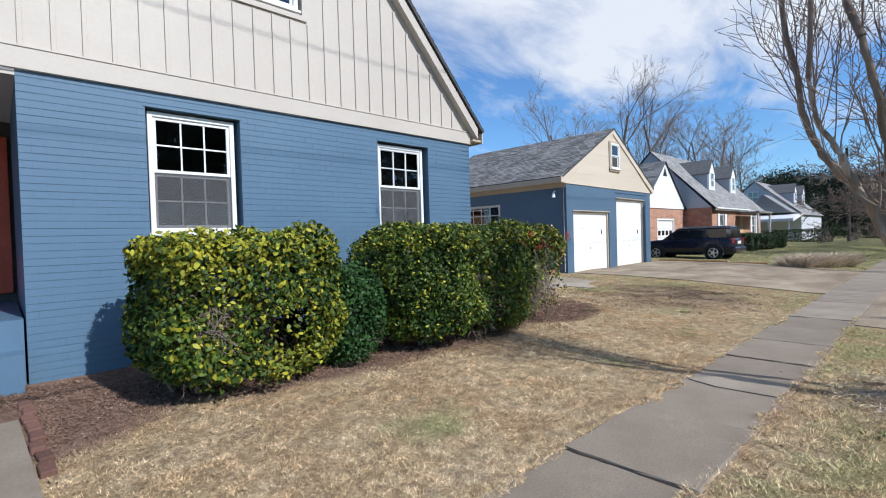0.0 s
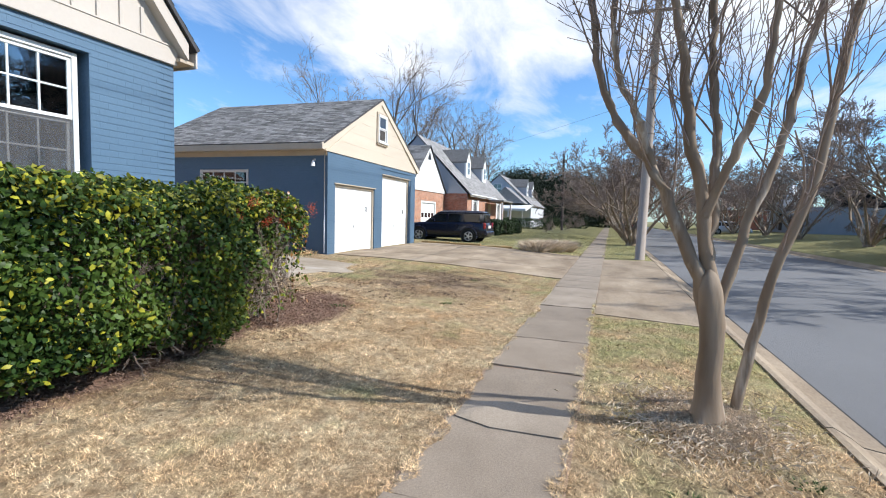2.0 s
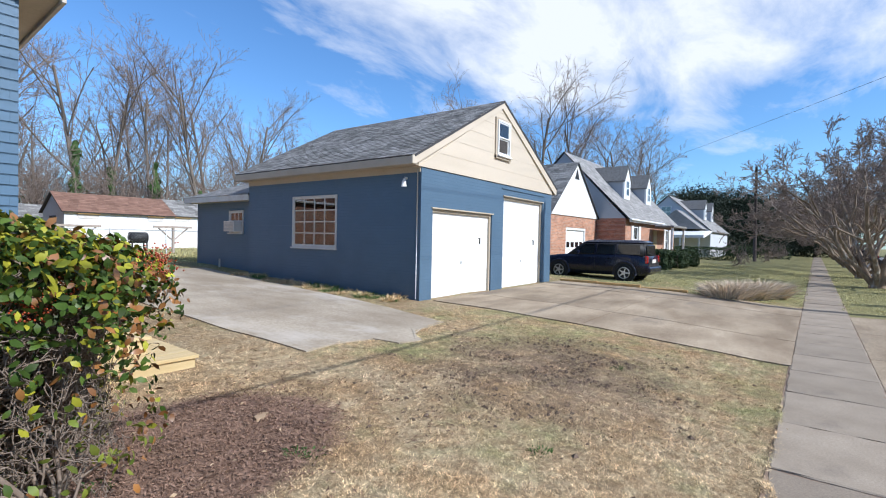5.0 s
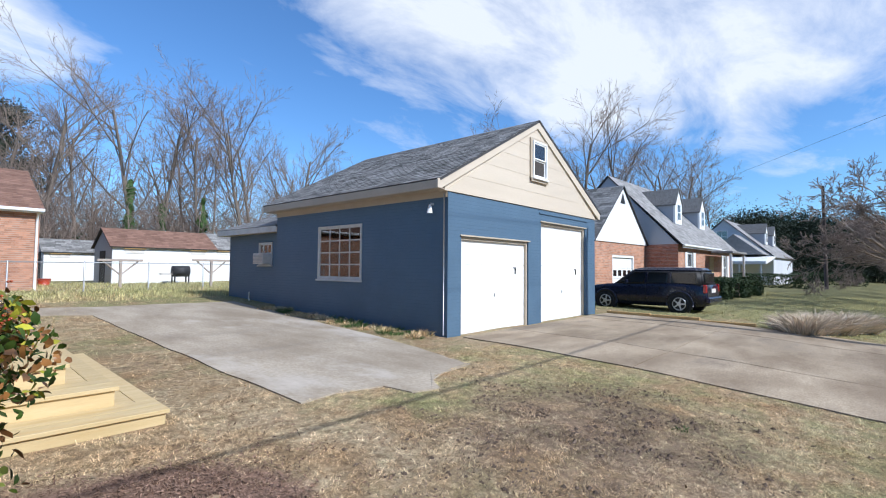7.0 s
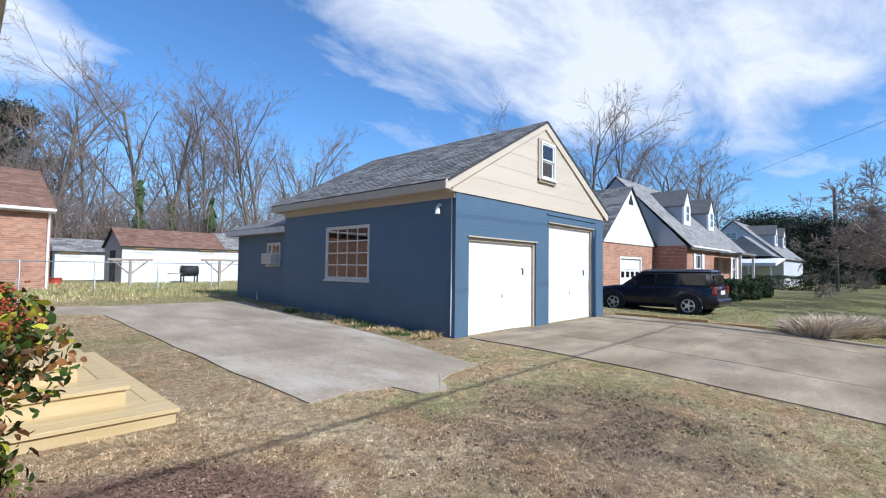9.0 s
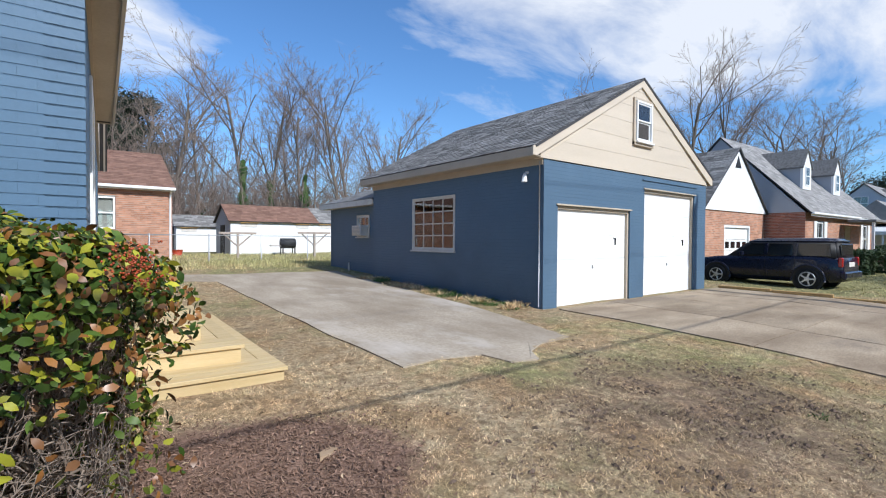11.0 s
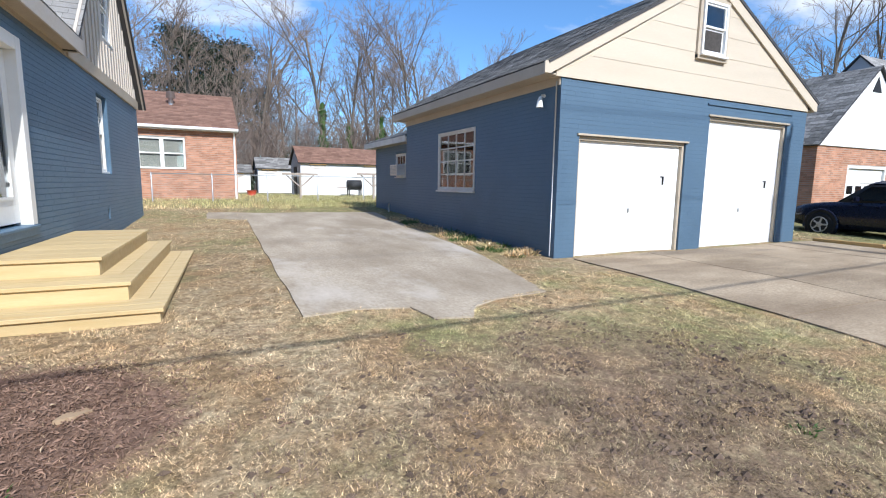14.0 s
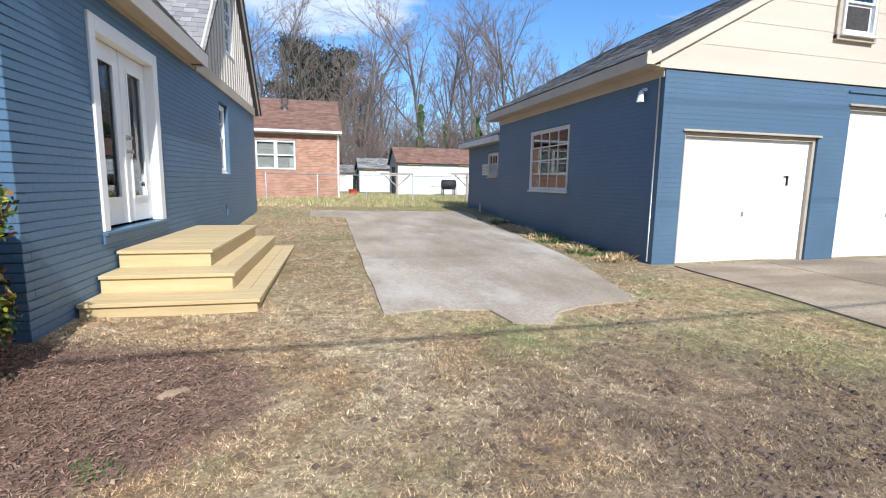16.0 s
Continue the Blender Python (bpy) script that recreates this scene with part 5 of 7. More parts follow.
def build_hedge(label, x0, x1, y0, y1, z0, z1, n, seed, materials, holes=(), berries=0, leaf=0.06, power=5.0):
    """A clipped shrub: woody stems inside and leaves of several colours; holes: (x, y, z, radius, share lost), in the world."""
    rng = np.random.RandomState(seed)
    c = np.array([(x0 + x1) / 2, (y0 + y1) / 2, (z0 + z1) / 2])
    half = ((x1 - x0) / 2, (y1 - y0) / 2, (z1 - z0) / 2)
    T = thing("hedge", label, "hedge", Matrix.Translation((c[0], c[1], z0)), "clipped hedges before the house")
    p, nr = hedge_points(rng, n, half, power)
    keep = np.ones(n, bool)
    for hx, hy, hz, r, lost in holes:
        d = np.linalg.norm((p + c - (hx, hy, hz)) / r, axis=1)
        keep &= ~((d < 1) & (rng.uniform(0, 1, n) < lost * np.clip(1.6 - d * 1.2, 0, 1)))
    p, nr = p[keep], nr[keep]
    p[:, 2] += half[2]
    look_out = nr * 0.7 + rng.normal(0, 0.75, p.shape) + np.array([0, -0.1, 0.3])
    up = np.clip((p[:, 2] / (2 * half[2])), 0, 1)
    for i, (name, material, share) in enumerate(materials):
        w = share(p, up) if callable(share) else np.full(len(p), share)
        pick = rng.uniform(0, 1, len(p)) < w
        if i == len(materials) - 1:
            pick[:] = True
        if pick.any():
            ob = new(name, leaves_mesh(name, rng, p[pick], look_out[pick], leaf, 0.52, material, rounded=True)); ob.parent = T
            tagged(ob, kind="stuff")
        p, look_out, up = p[~pick], look_out[~pick], up[~pick]
        if not len(p):
            break
    limbs, twigs = Limbs(), Limbs()
    cfg = dict(kids=[5, 5, 4, 3], spread=42, ratio=0.55, wander=0.2, lift=0.04, first=0.25, thick=0.66, thin=0.003, twig_from=2)
    k = max(4, int((x1 - x0) * 6))
    for i in range(k):
        x = (i + 0.5) / k * 2 - 1
        s = (x * half[0] * 0.8, rng.uniform(-0.35, 0.35) * half[1], -0.06)
        a = rng.uniform(0, math.tau)
        grow(limbs, twigs, rng, s, (0.55 * math.cos(a) + x * 0.25, 0.55 * math.sin(a), 1), half[2] * 1.2, 0.02, 0, cfg)
    for _ in range(16 if berries else 0):
        s = (rng.uniform(0.6, 0.9) * half[0], rng.uniform(-0.7, 0.3) * half[1], -0.06)
        grow(limbs, twigs, rng, s, (rng.normal(0.1, 0.3), rng.normal(-0.15, 0.3), 1), half[2] * 1.25, 0.014, 0, cfg)
    for name, l in (("stem", limbs), ("twig", twigs)):
        V = np.concatenate(l.V)
        r = (np.abs(V[:, 0] / half[0]) ** 4 + np.abs(V[:, 1] / half[1]) ** 4) ** 0.25 + 1e-6
        V[:, :2] *= (np.where(r < 0.7, r, 0.7 + 0.28 * (1 - np.exp(-(r - 0.7) / 0.28))) / r)[:, None]
        V[:, 2] = np.minimum(V[:, 2], 2 * half[2] - 0.04)
        ob = new(name, raw_mesh(name, V, np.concatenate(l.F), TWIG, True)); ob.parent = T
    if berries:
        bp, bn = hedge_points(rng, 9, half, power, 0.05)
        bp[:, 0] = half[0] * rng.uniform(0.15, 0.95, 9)
        bp[:, 2] = half[2] * rng.uniform(0.45, 0.93, 9)
        bp[:, 1] = -half[1] * 0.94
        V, F, k = [], [], 0
        octa = np.array([(1, 0, 0), (-1, 0, 0), (0, 1, 0), (0, -1, 0), (0, 0, 1), (0, 0, -1)], float)
        tri = np.array([(0, 2, 4), (2, 1, 4), (1, 3, 4), (3, 0, 4), (2, 0, 5), (1, 2, 5), (3, 1, 5), (0, 3, 5)])
        for q in bp:
            for _ in range(berries // 9):
                V.append(q + rng.normal(0, (0.04, 0.02, 0.03)) + (0, 0, half[2]) + octa * 0.006)
                F.append(tri + 6 * k)
                k += 1
        ob = new("berry_cluster", raw_mesh("berry_cluster", np.concatenate(V), np.concatenate(F), BERRY, True)); ob.parent = T
        tagged(ob, "clusters of red berries", kind="stuff")
    return T


def build_hedges():
    yellow_top = lambda p, up: np.clip(0.29 + 0.5 * (up > 0.75) * np.clip(up - 0.5, 0, 1) * 1.6 + 0.12 * np.sin(p[:, 0] * 3.1 + p[:, 2] * 2.3), 0.02, 0.8)
    build_hedge("clipped evergreen hedge with yellow-green leaf tips before a blue wall", 0.93, 2.72, 4.6, 6.0, 0.29, 1.7, 28000, 1,
                [("yellow_leaves", LEAF_YELLOW, yellow_top), ("leaves", LEAF, 1)], holes=[(2.05, 4.65, 0.72, 0.34, 0.95)])
    build_hedge("small round dark green shrub between two hedges", 2.68, 3.42, 4.75, 5.7, 0.12, 1.34, 13000, 2, [("leaves", LEAF_GREEN, 1)], leaf=0.05, power=3.0)
    east_end = lambda p, up: np.clip(0.11 + 0.22 * (up > 0.8) + 0.08 * np.clip((p[:, 0] - 0.5) / 1.3, 0, 1), 0, 0.7)
    rust = lambda p, up: np.clip(0.3 * np.clip((p[:, 0] - 0.9) / 0.9, 0, 1), 0, 0.5)
    build_hedge("clipped evergreen hedge, twiggy and rust-leaved at one end, with red berries", 3.42, 7.1, 4.42, 6.05, 0.28, 1.74, 62000, 3,
                [("rusty_leaves", LEAF_RUST, rust), ("yellow_leaves", LEAF_YELLOW, east_end), ("leaves", LEAF, 1)],
                holes=[(7.0, 4.7, 0.6, 0.95, 0.92), (6.4, 4.45, 0.55, 0.65, 0.8), (5.0, 4.45, 0.35, 0.35, 0.6)], berries=630, leaf=0.054)


build_hedges()


def build_myrtle():
    """The crape myrtle on the verge: a low crooked trunk that forks into bent stems, and a leaning stem beside it."""
    rng = np.random.RandomState(14)
    T = thing("crape_myrtle", "bare smooth-barked crape myrtle with crooked stems on the verge", "tree", Matrix.Translation((5.64, 0.31, 0.0)))
    twigs = Limbs()
    cfg = dict(kids=[5, 5, 5], spread=38, ratio=0.52, wander=0.16, lift=0.13, first=0.25, thick=0.5, thin=0.003, twig_from=1)

    def limb(name, pts, r0, r1, tip=1.9, sides=10):
        """A stem through (across, up, away) points, with knots along it and branches at its upper end."""
        p = np.array([(-0.2 * u + 0.97 * w, -0.97 * u - 0.2 * w, z) for u, z, w in pts])
        at = np.concatenate([[0], np.cumsum(np.linalg.norm(np.diff(p, axis=0), axis=1))])
        q = np.linspace(0, at[-1], 22)
        p = np.stack([np.interp(q, at, p[:, i]) for i in range(3)], 1)
        for _ in range(2):
            p[1:-1] = (p[:-2] + 2 * p[1:-1] + p[2:]) / 4
        r = np.linspace(0.68 * r0, 0.74 * r1, 22)
        p[3:-1] += rng.normal(0, 0.24, (18, 3)) * r[3:-1, None]
        r = r * (1 + rng.uniform(-0.1, 0.14, 22))
        stem = Limbs()
        stem.add(p, r, sides)
        ob = new(name, stem.mesh(name, BARK_SMOOTH)); ob.parent = T
        if tip:
            d = p[-1] - p[-4]
            grow(twigs, twigs, rng, p[-1], d, tip, r1, 0, cfg)
            for k in (8, 10, 12, 14, 16, 18, 20):
                side = rng.normal(0, 0.35, 3) + (0, 0, 1.3)
                grow(twigs, twigs, rng, p[k], side, 0.55 * tip, r1 * 0.25, 1, cfg)

    trunk = Limbs()
    trunk.add([(0, 0, -0.1), (0, 0, 0.02), (0, 0, 0.1), (0.005, 0, 0.24), (0.0, 0.01, 0.42), (-0.01, 0, 0.6), (0.0, 0.0, 0.78), (0.0, 0.02, 0.92), (0, 0.03, 1.04), (0, 0.04, 1.14), (0, 0.04, 1.2)],
              [0.2, 0.15, 0.112, 0.09, 0.082, 0.08, 0.084, 0.088, 0.083, 0.06, 0.016], 18)
    V = trunk.V[0]
    a = np.arctan2(V[:, 1], V[:, 0])
    V[:, :2] *= (1 + (0.06 + 0.12 * np.exp(-6 * np.clip(V[:, 2], 0, 1))) * (np.sin(3 * a + 1.1 * V[:, 2]) + 0.6 * np.sin(5 * a + 2)))[:, None]
    ob = new("trunk", trunk.mesh("trunk", BARK_SMOOTH)); ob.parent = T
    limb("stem", [(0.0, 0.6, 0), (-0.03, 0.85, 0), (-0.12, 1.15, 0), (-0.28, 1.55, -0.02), (-0.48, 1.98, -0.05), (-0.74, 2.25, 0), (-0.92, 2.7, 0.05), (-0.98, 3.2, 0.1)], 0.088, 0.03)
    limb("stem", [(-0.46, 1.95, -0.05), (-0.55, 2.25, -0.15), (-0.72, 2.6, -0.2), (-0.76, 3.0, -0.25)], 0.05, 0.024)
    limb("stem", [(0.0, 0.65, 0.02), (-0.02, 0.9, 0.03), (-0.06, 1.2, 0.02), (-0.09, 1.6, 0.0), (-0.24, 2.25, -0.05), (-0.28, 2.7, -0.08), (-0.4, 3.3, -0.1)], 0.085, 0.036)
    limb("stem", [(-0.05, 1.1, 0.06), (-0.05, 1.65, 0.1), (-0.04, 2.15, 0.16), (-0.1, 2.6, 0.22), (-0.12, 3.3, 0.3)], 0.062, 0.032)
    limb("stem", [(-0.09, 1.58, -0.02), (0.04, 1.95, -0.1), (0.22, 2.4, -0.18), (0.24, 2.95, -0.2), (0.3, 3.4, -0.2)], 0.05, 0.026)
    limb("stem", [(0.0, 0.65, 0.02), (0.03, 0.95, 0.05), (0.1, 1.2, 0.08), (0.2, 1.6, 0.15), (0.36, 2.05, 0.25), (0.46, 2.66, 0.35), (0.62, 3.3, 0.4)], 0.062, 0.028)
    limb("stem", [(0.2, -0.1, 0.45), (0.2, 0.05, 0.45), (0.36, 1.0, 0.46), (0.62, 1.87, 0.48), (0.74, 2.85, 0.55), (0.9, 3.5, 0.6)], 0.062, 0.04)
    ob = new("crown", twigs.mesh("crown", BARK_TWIG)); ob.parent = T
    tips = np.concatenate([v[-3:] for v in twigs.V])
    tips = tips[tips[:, 2] > 2.9]
    pick = tips[rng.choice(len(tips), 2500)] + rng.normal(0, 0.008, (2500, 3))
    ob = new("seed_pods", leaves_mesh("seed_pods", rng, pick, rng.normal(0, 1, (2500, 3)), 0.016, 0.8, BARK_TWIG)); ob.parent = T
    tagged(ob, kind="stuff")


build_myrtle()


def build_street_trees():
    """Rows of vase-shaped myrtles along both sides of the street."""
    cfg = dict(kids=[4, 4, 5, 5, 4], spread=36, ratio=0.5, wander=0.15, lift=0.02, first=0.5, thick=0.6, thin=0.0105, twig_from=2)
    rng = np.random.RandomState(5)
    stems = [((0.18 * math.cos(a), 0.18 * math.sin(a), 0.15), math.degrees(a), rng.uniform(18, 46), rng.uniform(3.9, 4.7), rng.uniform(0.075, 0.11)) for a in np.arange(0, 6.2, 0.78)]
    stems.append(((0, 0, -0.1), 0, 3, 1.2, 0.3))
    first = tree_thing("street_tree", "bare spreading crape myrtle beside the road", "tree", STREET @ Matrix.Translation((33, 0.05, 0)), stems, cfg, 6, BARK_SMOOTH, BARK_TWIG, "street trees")
    rnd = random.Random(2)
    spots = [(41, 0.1), (49.5, 0.0), (58, 0.1), (67, 0.1), (77, 0.0), (88, 0.1), (26, -11.2), (36, -13.0), (47, -13.0), (57, -13.4), (66, -12.5), (74, -13.0), (84, -12), (92, -11), (101, -12), (112, -10), (100, 0.1), (78, -20), (95, -24), (15, -11.3)]
    for s, o in spots:
        copy_thing(first, STREET @ Matrix.Translation((s, o, float(ground_z(*st(s, o))) - 0.02)) @ Matrix.Rotation(rnd.uniform(0, 6.2), 4, "Z"))


build_street_trees()


def build_woods():
    """Tall bare trees beyond the yards, some hung with ivy, with brush under them and a few pines."""
    cfg = dict(kids=[10, 6, 5, 4], spread=38, ratio=0.42, wander=0.075, lift=0.055, first=0.3, thick=0.5, thin=0.0085, twig_from=2)
    kinds = [tree_thing("bare_tree", "tall bare grey tree at the edge of the woods", "tree", pose(17.8, 43.5, 0.7), [((0, 0, -0.1), 40, 3, 13.0, 0.16)], cfg, 31, BARK_GREY, BARK_TWIG, "bare trees of the woods"),
             tree_thing("bare_tree", "tall bare grey tree at the edge of the woods", "tree", pose(22.5, 42.0, 0.7), [((0, 0, -0.1), 200, 4, 12.0, 0.14), ((0.3, 0.1, -0.1), 10, 9, 10.5, 0.1)], cfg, 32, BARK_GREY, BARK_TWIG, "bare trees of the woods")]
    rnd = random.Random(9)
    spots = [(20.2, 44), (25.5, 41), (28, 45), (31, 43), (34, 47), (15.3, 46), (13, 44.5), (10.5, 48), (8.5, 46), (6, 50), (14, 53), (24, 51), (36, 53), (2, 47), (-4, 52), (40, 48),
             (60, 27), (64, 24), (67, 19), (71, 28), (56, 33), (76, 17), (52, 29), (82, 22), (70, 22)]
    for i, (x, y) in enumerate(spots):
        copy_thing(kinds[i % 2], pose(x, y, 0.7, 0, 0, rnd.uniform(0, 360)) @ Matrix.Scale(rnd.uniform(0.8, 1.08) * (1.2 if x > 50 else 1.0), 4))
    rng = np.random.RandomState(3)
    for x, y, h in ((17.8, 43.5, 7.5), (20.2, 44.0, 6.0), (25.5, 41.0, 4.5), (22.5, 42.0, 6.5)):
        n = 2600
        z = rng.uniform(0, 1, n) ** 0.8 * h
        a = rng.uniform(0, math.tau, n)
        r = rng.uniform(0.15, 0.75, n) * (1.1 - 0.8 * z / h) * (0.75 + 0.4 * np.sin(z * 2.3 + x) + 0.3 * np.sin(z * 5.1 + a))
        p = np.stack([r * np.cos(a), r * np.sin(a), z], 1)
        T = thing("ivy", "green ivy climbing a bare trunk", "ivy", pose(x, y, 0.7), "ivy on the trunks")
        ob = new("leaves", leaves_mesh("leaves", rng, p, np.stack([np.cos(a), np.sin(a), np.full(n, 0.3)], 1), 0.2, 0.8, IVY)); ob.parent = T
        tagged(ob, kind="stuff")
    # brush: a tangle of thin stems, one mass
    limbs = Limbs()
    bcfg = dict(kids=[5, 3, 2], spread=42, ratio=0.55, wander=0.13, lift=0.05, first=0.2, thick=0.6, thin=0.010, twig_from=9)
    for _ in range(800):
        x, y = rng.uniform(-8, 46), rng.uniform(41, 56)
        a = rng.uniform(0, 6.28)
        grow(limbs, limbs, rng, (x, y, 0.6), (0.4 * math.cos(a), 0.4 * math.sin(a), 1), rng.uniform(2.5, 6.5), 0.045, 0, bcfg)
    tagged(new("brush", limbs.mesh("brush", BARK_TWIG)), "leafless brown brush at the edge of the woods", "brush", kind="stuff")
    n = 14000
    p = np.stack([rng.uniform(-10, 48, n), rng.uniform(44, 50, n), rng.uniform(0.5, 1, n) ** 1.0], 1)
    p[:, 2] = 0.6 + rng.uniform(0, 1, n) ** 1.5 * (2.0 + 1.6 * np.abs(np.sin(p[:, 0] * 0.5) * np.sin(p[:, 0] * 1.3 + 1)))
    tagged(new("undergrowth", leaves_mesh("undergrowth", rng, p, rng.normal(0, 1, (n, 3)), 0.32, 0.7, HEDGE_FAR)), "dark evergreen undergrowth among the trees", "undergrowth", kind="stuff")
    # a wall of far woods: many thin upright stems and twigs
    far = Limbs()
    for _ in range(230):
        x, y = rng.uniform(-40, 90), rng.uniform(58, 75)
        grow(far, far, rng, (x, y, 0.5), (rng.normal(0, 0.08), rng.normal(0, 0.08), 1), rng.uniform(4.5, 8), 0.12, 0, dict(bcfg, kids=[6, 4, 2], ratio=0.42, spread=36, wander=0.06, thin=0.02))
    for _ in range(90):
        x, y = rng.uniform(75, 190), rng.uniform(-70, -28)
        grow(far, far, rng, (x, y, 0.4), (rng.normal(0, 0.08), rng.normal(0, 0.08), 1), rng.uniform(4.5, 8), 0.12, 0, dict(bcfg, kids=[6, 4, 2], ratio=0.42, spread=36, wander=0.06, thin=0.02))
    tagged(new("far_woods", far.mesh("far_woods", BARK_TWIG)), "far leafless woods", "woods", kind="stuff")


build_woods()


def evergreen(name, label, m, height, radius, n, seed, group, flat=0.5, low=0.1, material=None):
    """A dark evergreen: a trunk, limbs and ragged clumps of needles or leaves with gaps between."""
    rng = np.random.RandomState(seed)
    T = thing(name, label, "tree", m, group)
    limbs = Limbs()
    limbs.add([(0, 0, -0.1), (0.05, 0, height * 0.4), (0.1, 0.05, height * 0.75), (0.1, 0.1, height * 0.97)], [0.3, 0.22, 0.13, 0.03], 8)
    P = []
    clumps = 60
    for _ in range(clumps):
        z = height * (low + (1 - low) * rng.uniform(0, 1) ** 0.9)
        w = radius * math.sin(math.pi * min(1, 0.12 + 0.88 * (1 - z / height)) * 0.62) * rng.uniform(0.55, 1.1)
        a = rng.uniform(0, math.tau)
        c = np.array([w * math.cos(a), w * math.sin(a), z])
        limbs.add([(0.05, 0, max(z - 0.8, 0.3)), c * (0.5, 0.5, 1) - (0, 0, 0.3), c], [0.07, 0.045, 0.015], 4)
        k = n // clumps
        q = rng.normal(0, 1, (k, 3)) * np.array([0.55, 0.55, 0.55 * flat]) * radius * 0.33
        P.append(c + q)
    P = np.concatenate(P)
    ob = new("trunk", limbs.mesh("trunk", BARK_GREY)); ob.parent = T
    ob = new("crown", leaves_mesh("crown", rng, P, rng.normal(0, 1, P.shape) + (0, 0, 0.6), 0.3, 0.5, material or NEEDLE)); ob.parent = T
    return T


def build_evergreens():
    g = "dark evergreens"
    a = evergreen("evergreen_tree", "dense dark evergreen tree beyond the lawns", pose(92, 9, 0), 9.0, 7.0, 36000, 41, g, 0.7)
    for x, y, r in ((104, 4, 40), (86, 14, 120), (99, 15, 200), (112, 8, 300), (110, -2, 10)):
        copy_thing(a, pose(x, y, 0, 0, 0, r))
    p = evergreen("pine_tree", "tall dark pine with ragged clumped needles", pose(48, -32, 0), 17, 5.0, 24000, 42, "pines", 0.4, 0.35)
    for x, y, r in ((10, -31, 80), (20, -35, 170), (30, -31, 310), (-2, -34, 220), (14, -42, 30), (56, -36, 60), (41, -36, 130), (66, -38, 250), (7.5, 62, 20), (12, 66, 200)):
        copy_thing(p, pose(x, y, 0.4, 0, 0, r))


build_evergreens()


# ---------------- lawn blades, mulch and litter
def in_poly(x, y, poly):
    inside = np.zeros(len(x), bool)
    for (x0, y0), (x1, y1) in zip(poly, poly[1:] + poly[:1]):
        c = ((y0 > y) != (y1 > y)) & (x < (x1 - x0) * (y - y0) / (y1 - y0 + 1e-12) + x0)
        inside ^= c
    return inside


PATIO_PLAN = [(9.6, 6.74), (10.1, 6.8), (10.66, 6.62), (10.74, 6.2), (11.12, 6.1), (11.32, 6.4), (11.72, 6.6), (12.5, 6.72), (13.1, 9.2), (13.6, 14.5), (13.7, 17.2), (9.78, 17.6), (9.68, 12.0)]


def bare_of_grass(x, y):
    o, s = off_street(x, y), x * math.cos(TURN_STREET) + y * math.sin(TURN_STREET)
    ragged = 0.13 * lumps(x, y, 0.16, 1) + 0.05 * lumps(x, y, 0.6, 3)
    no = (o > WALK_OUT - 0.03 + ragged * 0.8) & (o < WALK_IN + 0.03 - ragged)
    no |= o < CURB + 0.02
    no |= (o <= WALK_OUT) & (s > 9.5) & (s < 21.1)
    no |= (x > 14.25) & (x < 22.0) & (o > 1.5) & (y < 8.6)
    no |= (x > GX0 + 0.12) & (x < GX1 + 0.2) & (y > 8.5) & (y < 19.3)
    hx = (x - 6.80) * math.cos(TURN_STREET) + (y - 6.49) * math.sin(TURN_STREET)
    hy = -(x - 6.80) * math.sin(TURN_STREET) + (y - 6.49) * math.cos(TURN_STREET)
    no |= (hx < 0.02) & (hy > -0.02) & (hy < 12)
    no |= (hx > 0) & (hx < 1.6) & (hy > 0.62) & (hy < 4.65)
    no |= in_poly(x + 0.5 * ragged - 0.04, y - 0.5 * ragged + 0.04, PATIO_PLAN)
    no |= (x < 0.15) & (x > -0.7) & (o > 2.2) & (y < 6)
    return no


def lumps(x, y, cell, seed=0):
    """Smooth value noise between 0 and 1 over the plan."""
    g = np.random.RandomState(seed).uniform(0, 1, (256, 256))
    u, v = x / cell, y / cell
    i, j = np.floor(u).astype(int), np.floor(v).astype(int)
    a, b = u - i, v - j
    a, b = a * a * (3 - 2 * a), b * b * (3 - 2 * b)
    at = lambda p, q: g[p % 256, q % 256]
    return (at(i, j) * (1 - a) + at(i + 1, j) * a) * (1 - b) + (at(i, j + 1) * (1 - a) + at(i + 1, j + 1) * a) * b


def mulch_at(x, y):
    """1 in the middle of the mulched beds, 0 outside."""
    return np.max([np.clip(1 - ((x - cx) / rx) ** 2 - ((y - cy) / ry) ** 2, 0, 1) for cx, cy, rx, ry in BEDS], axis=0)


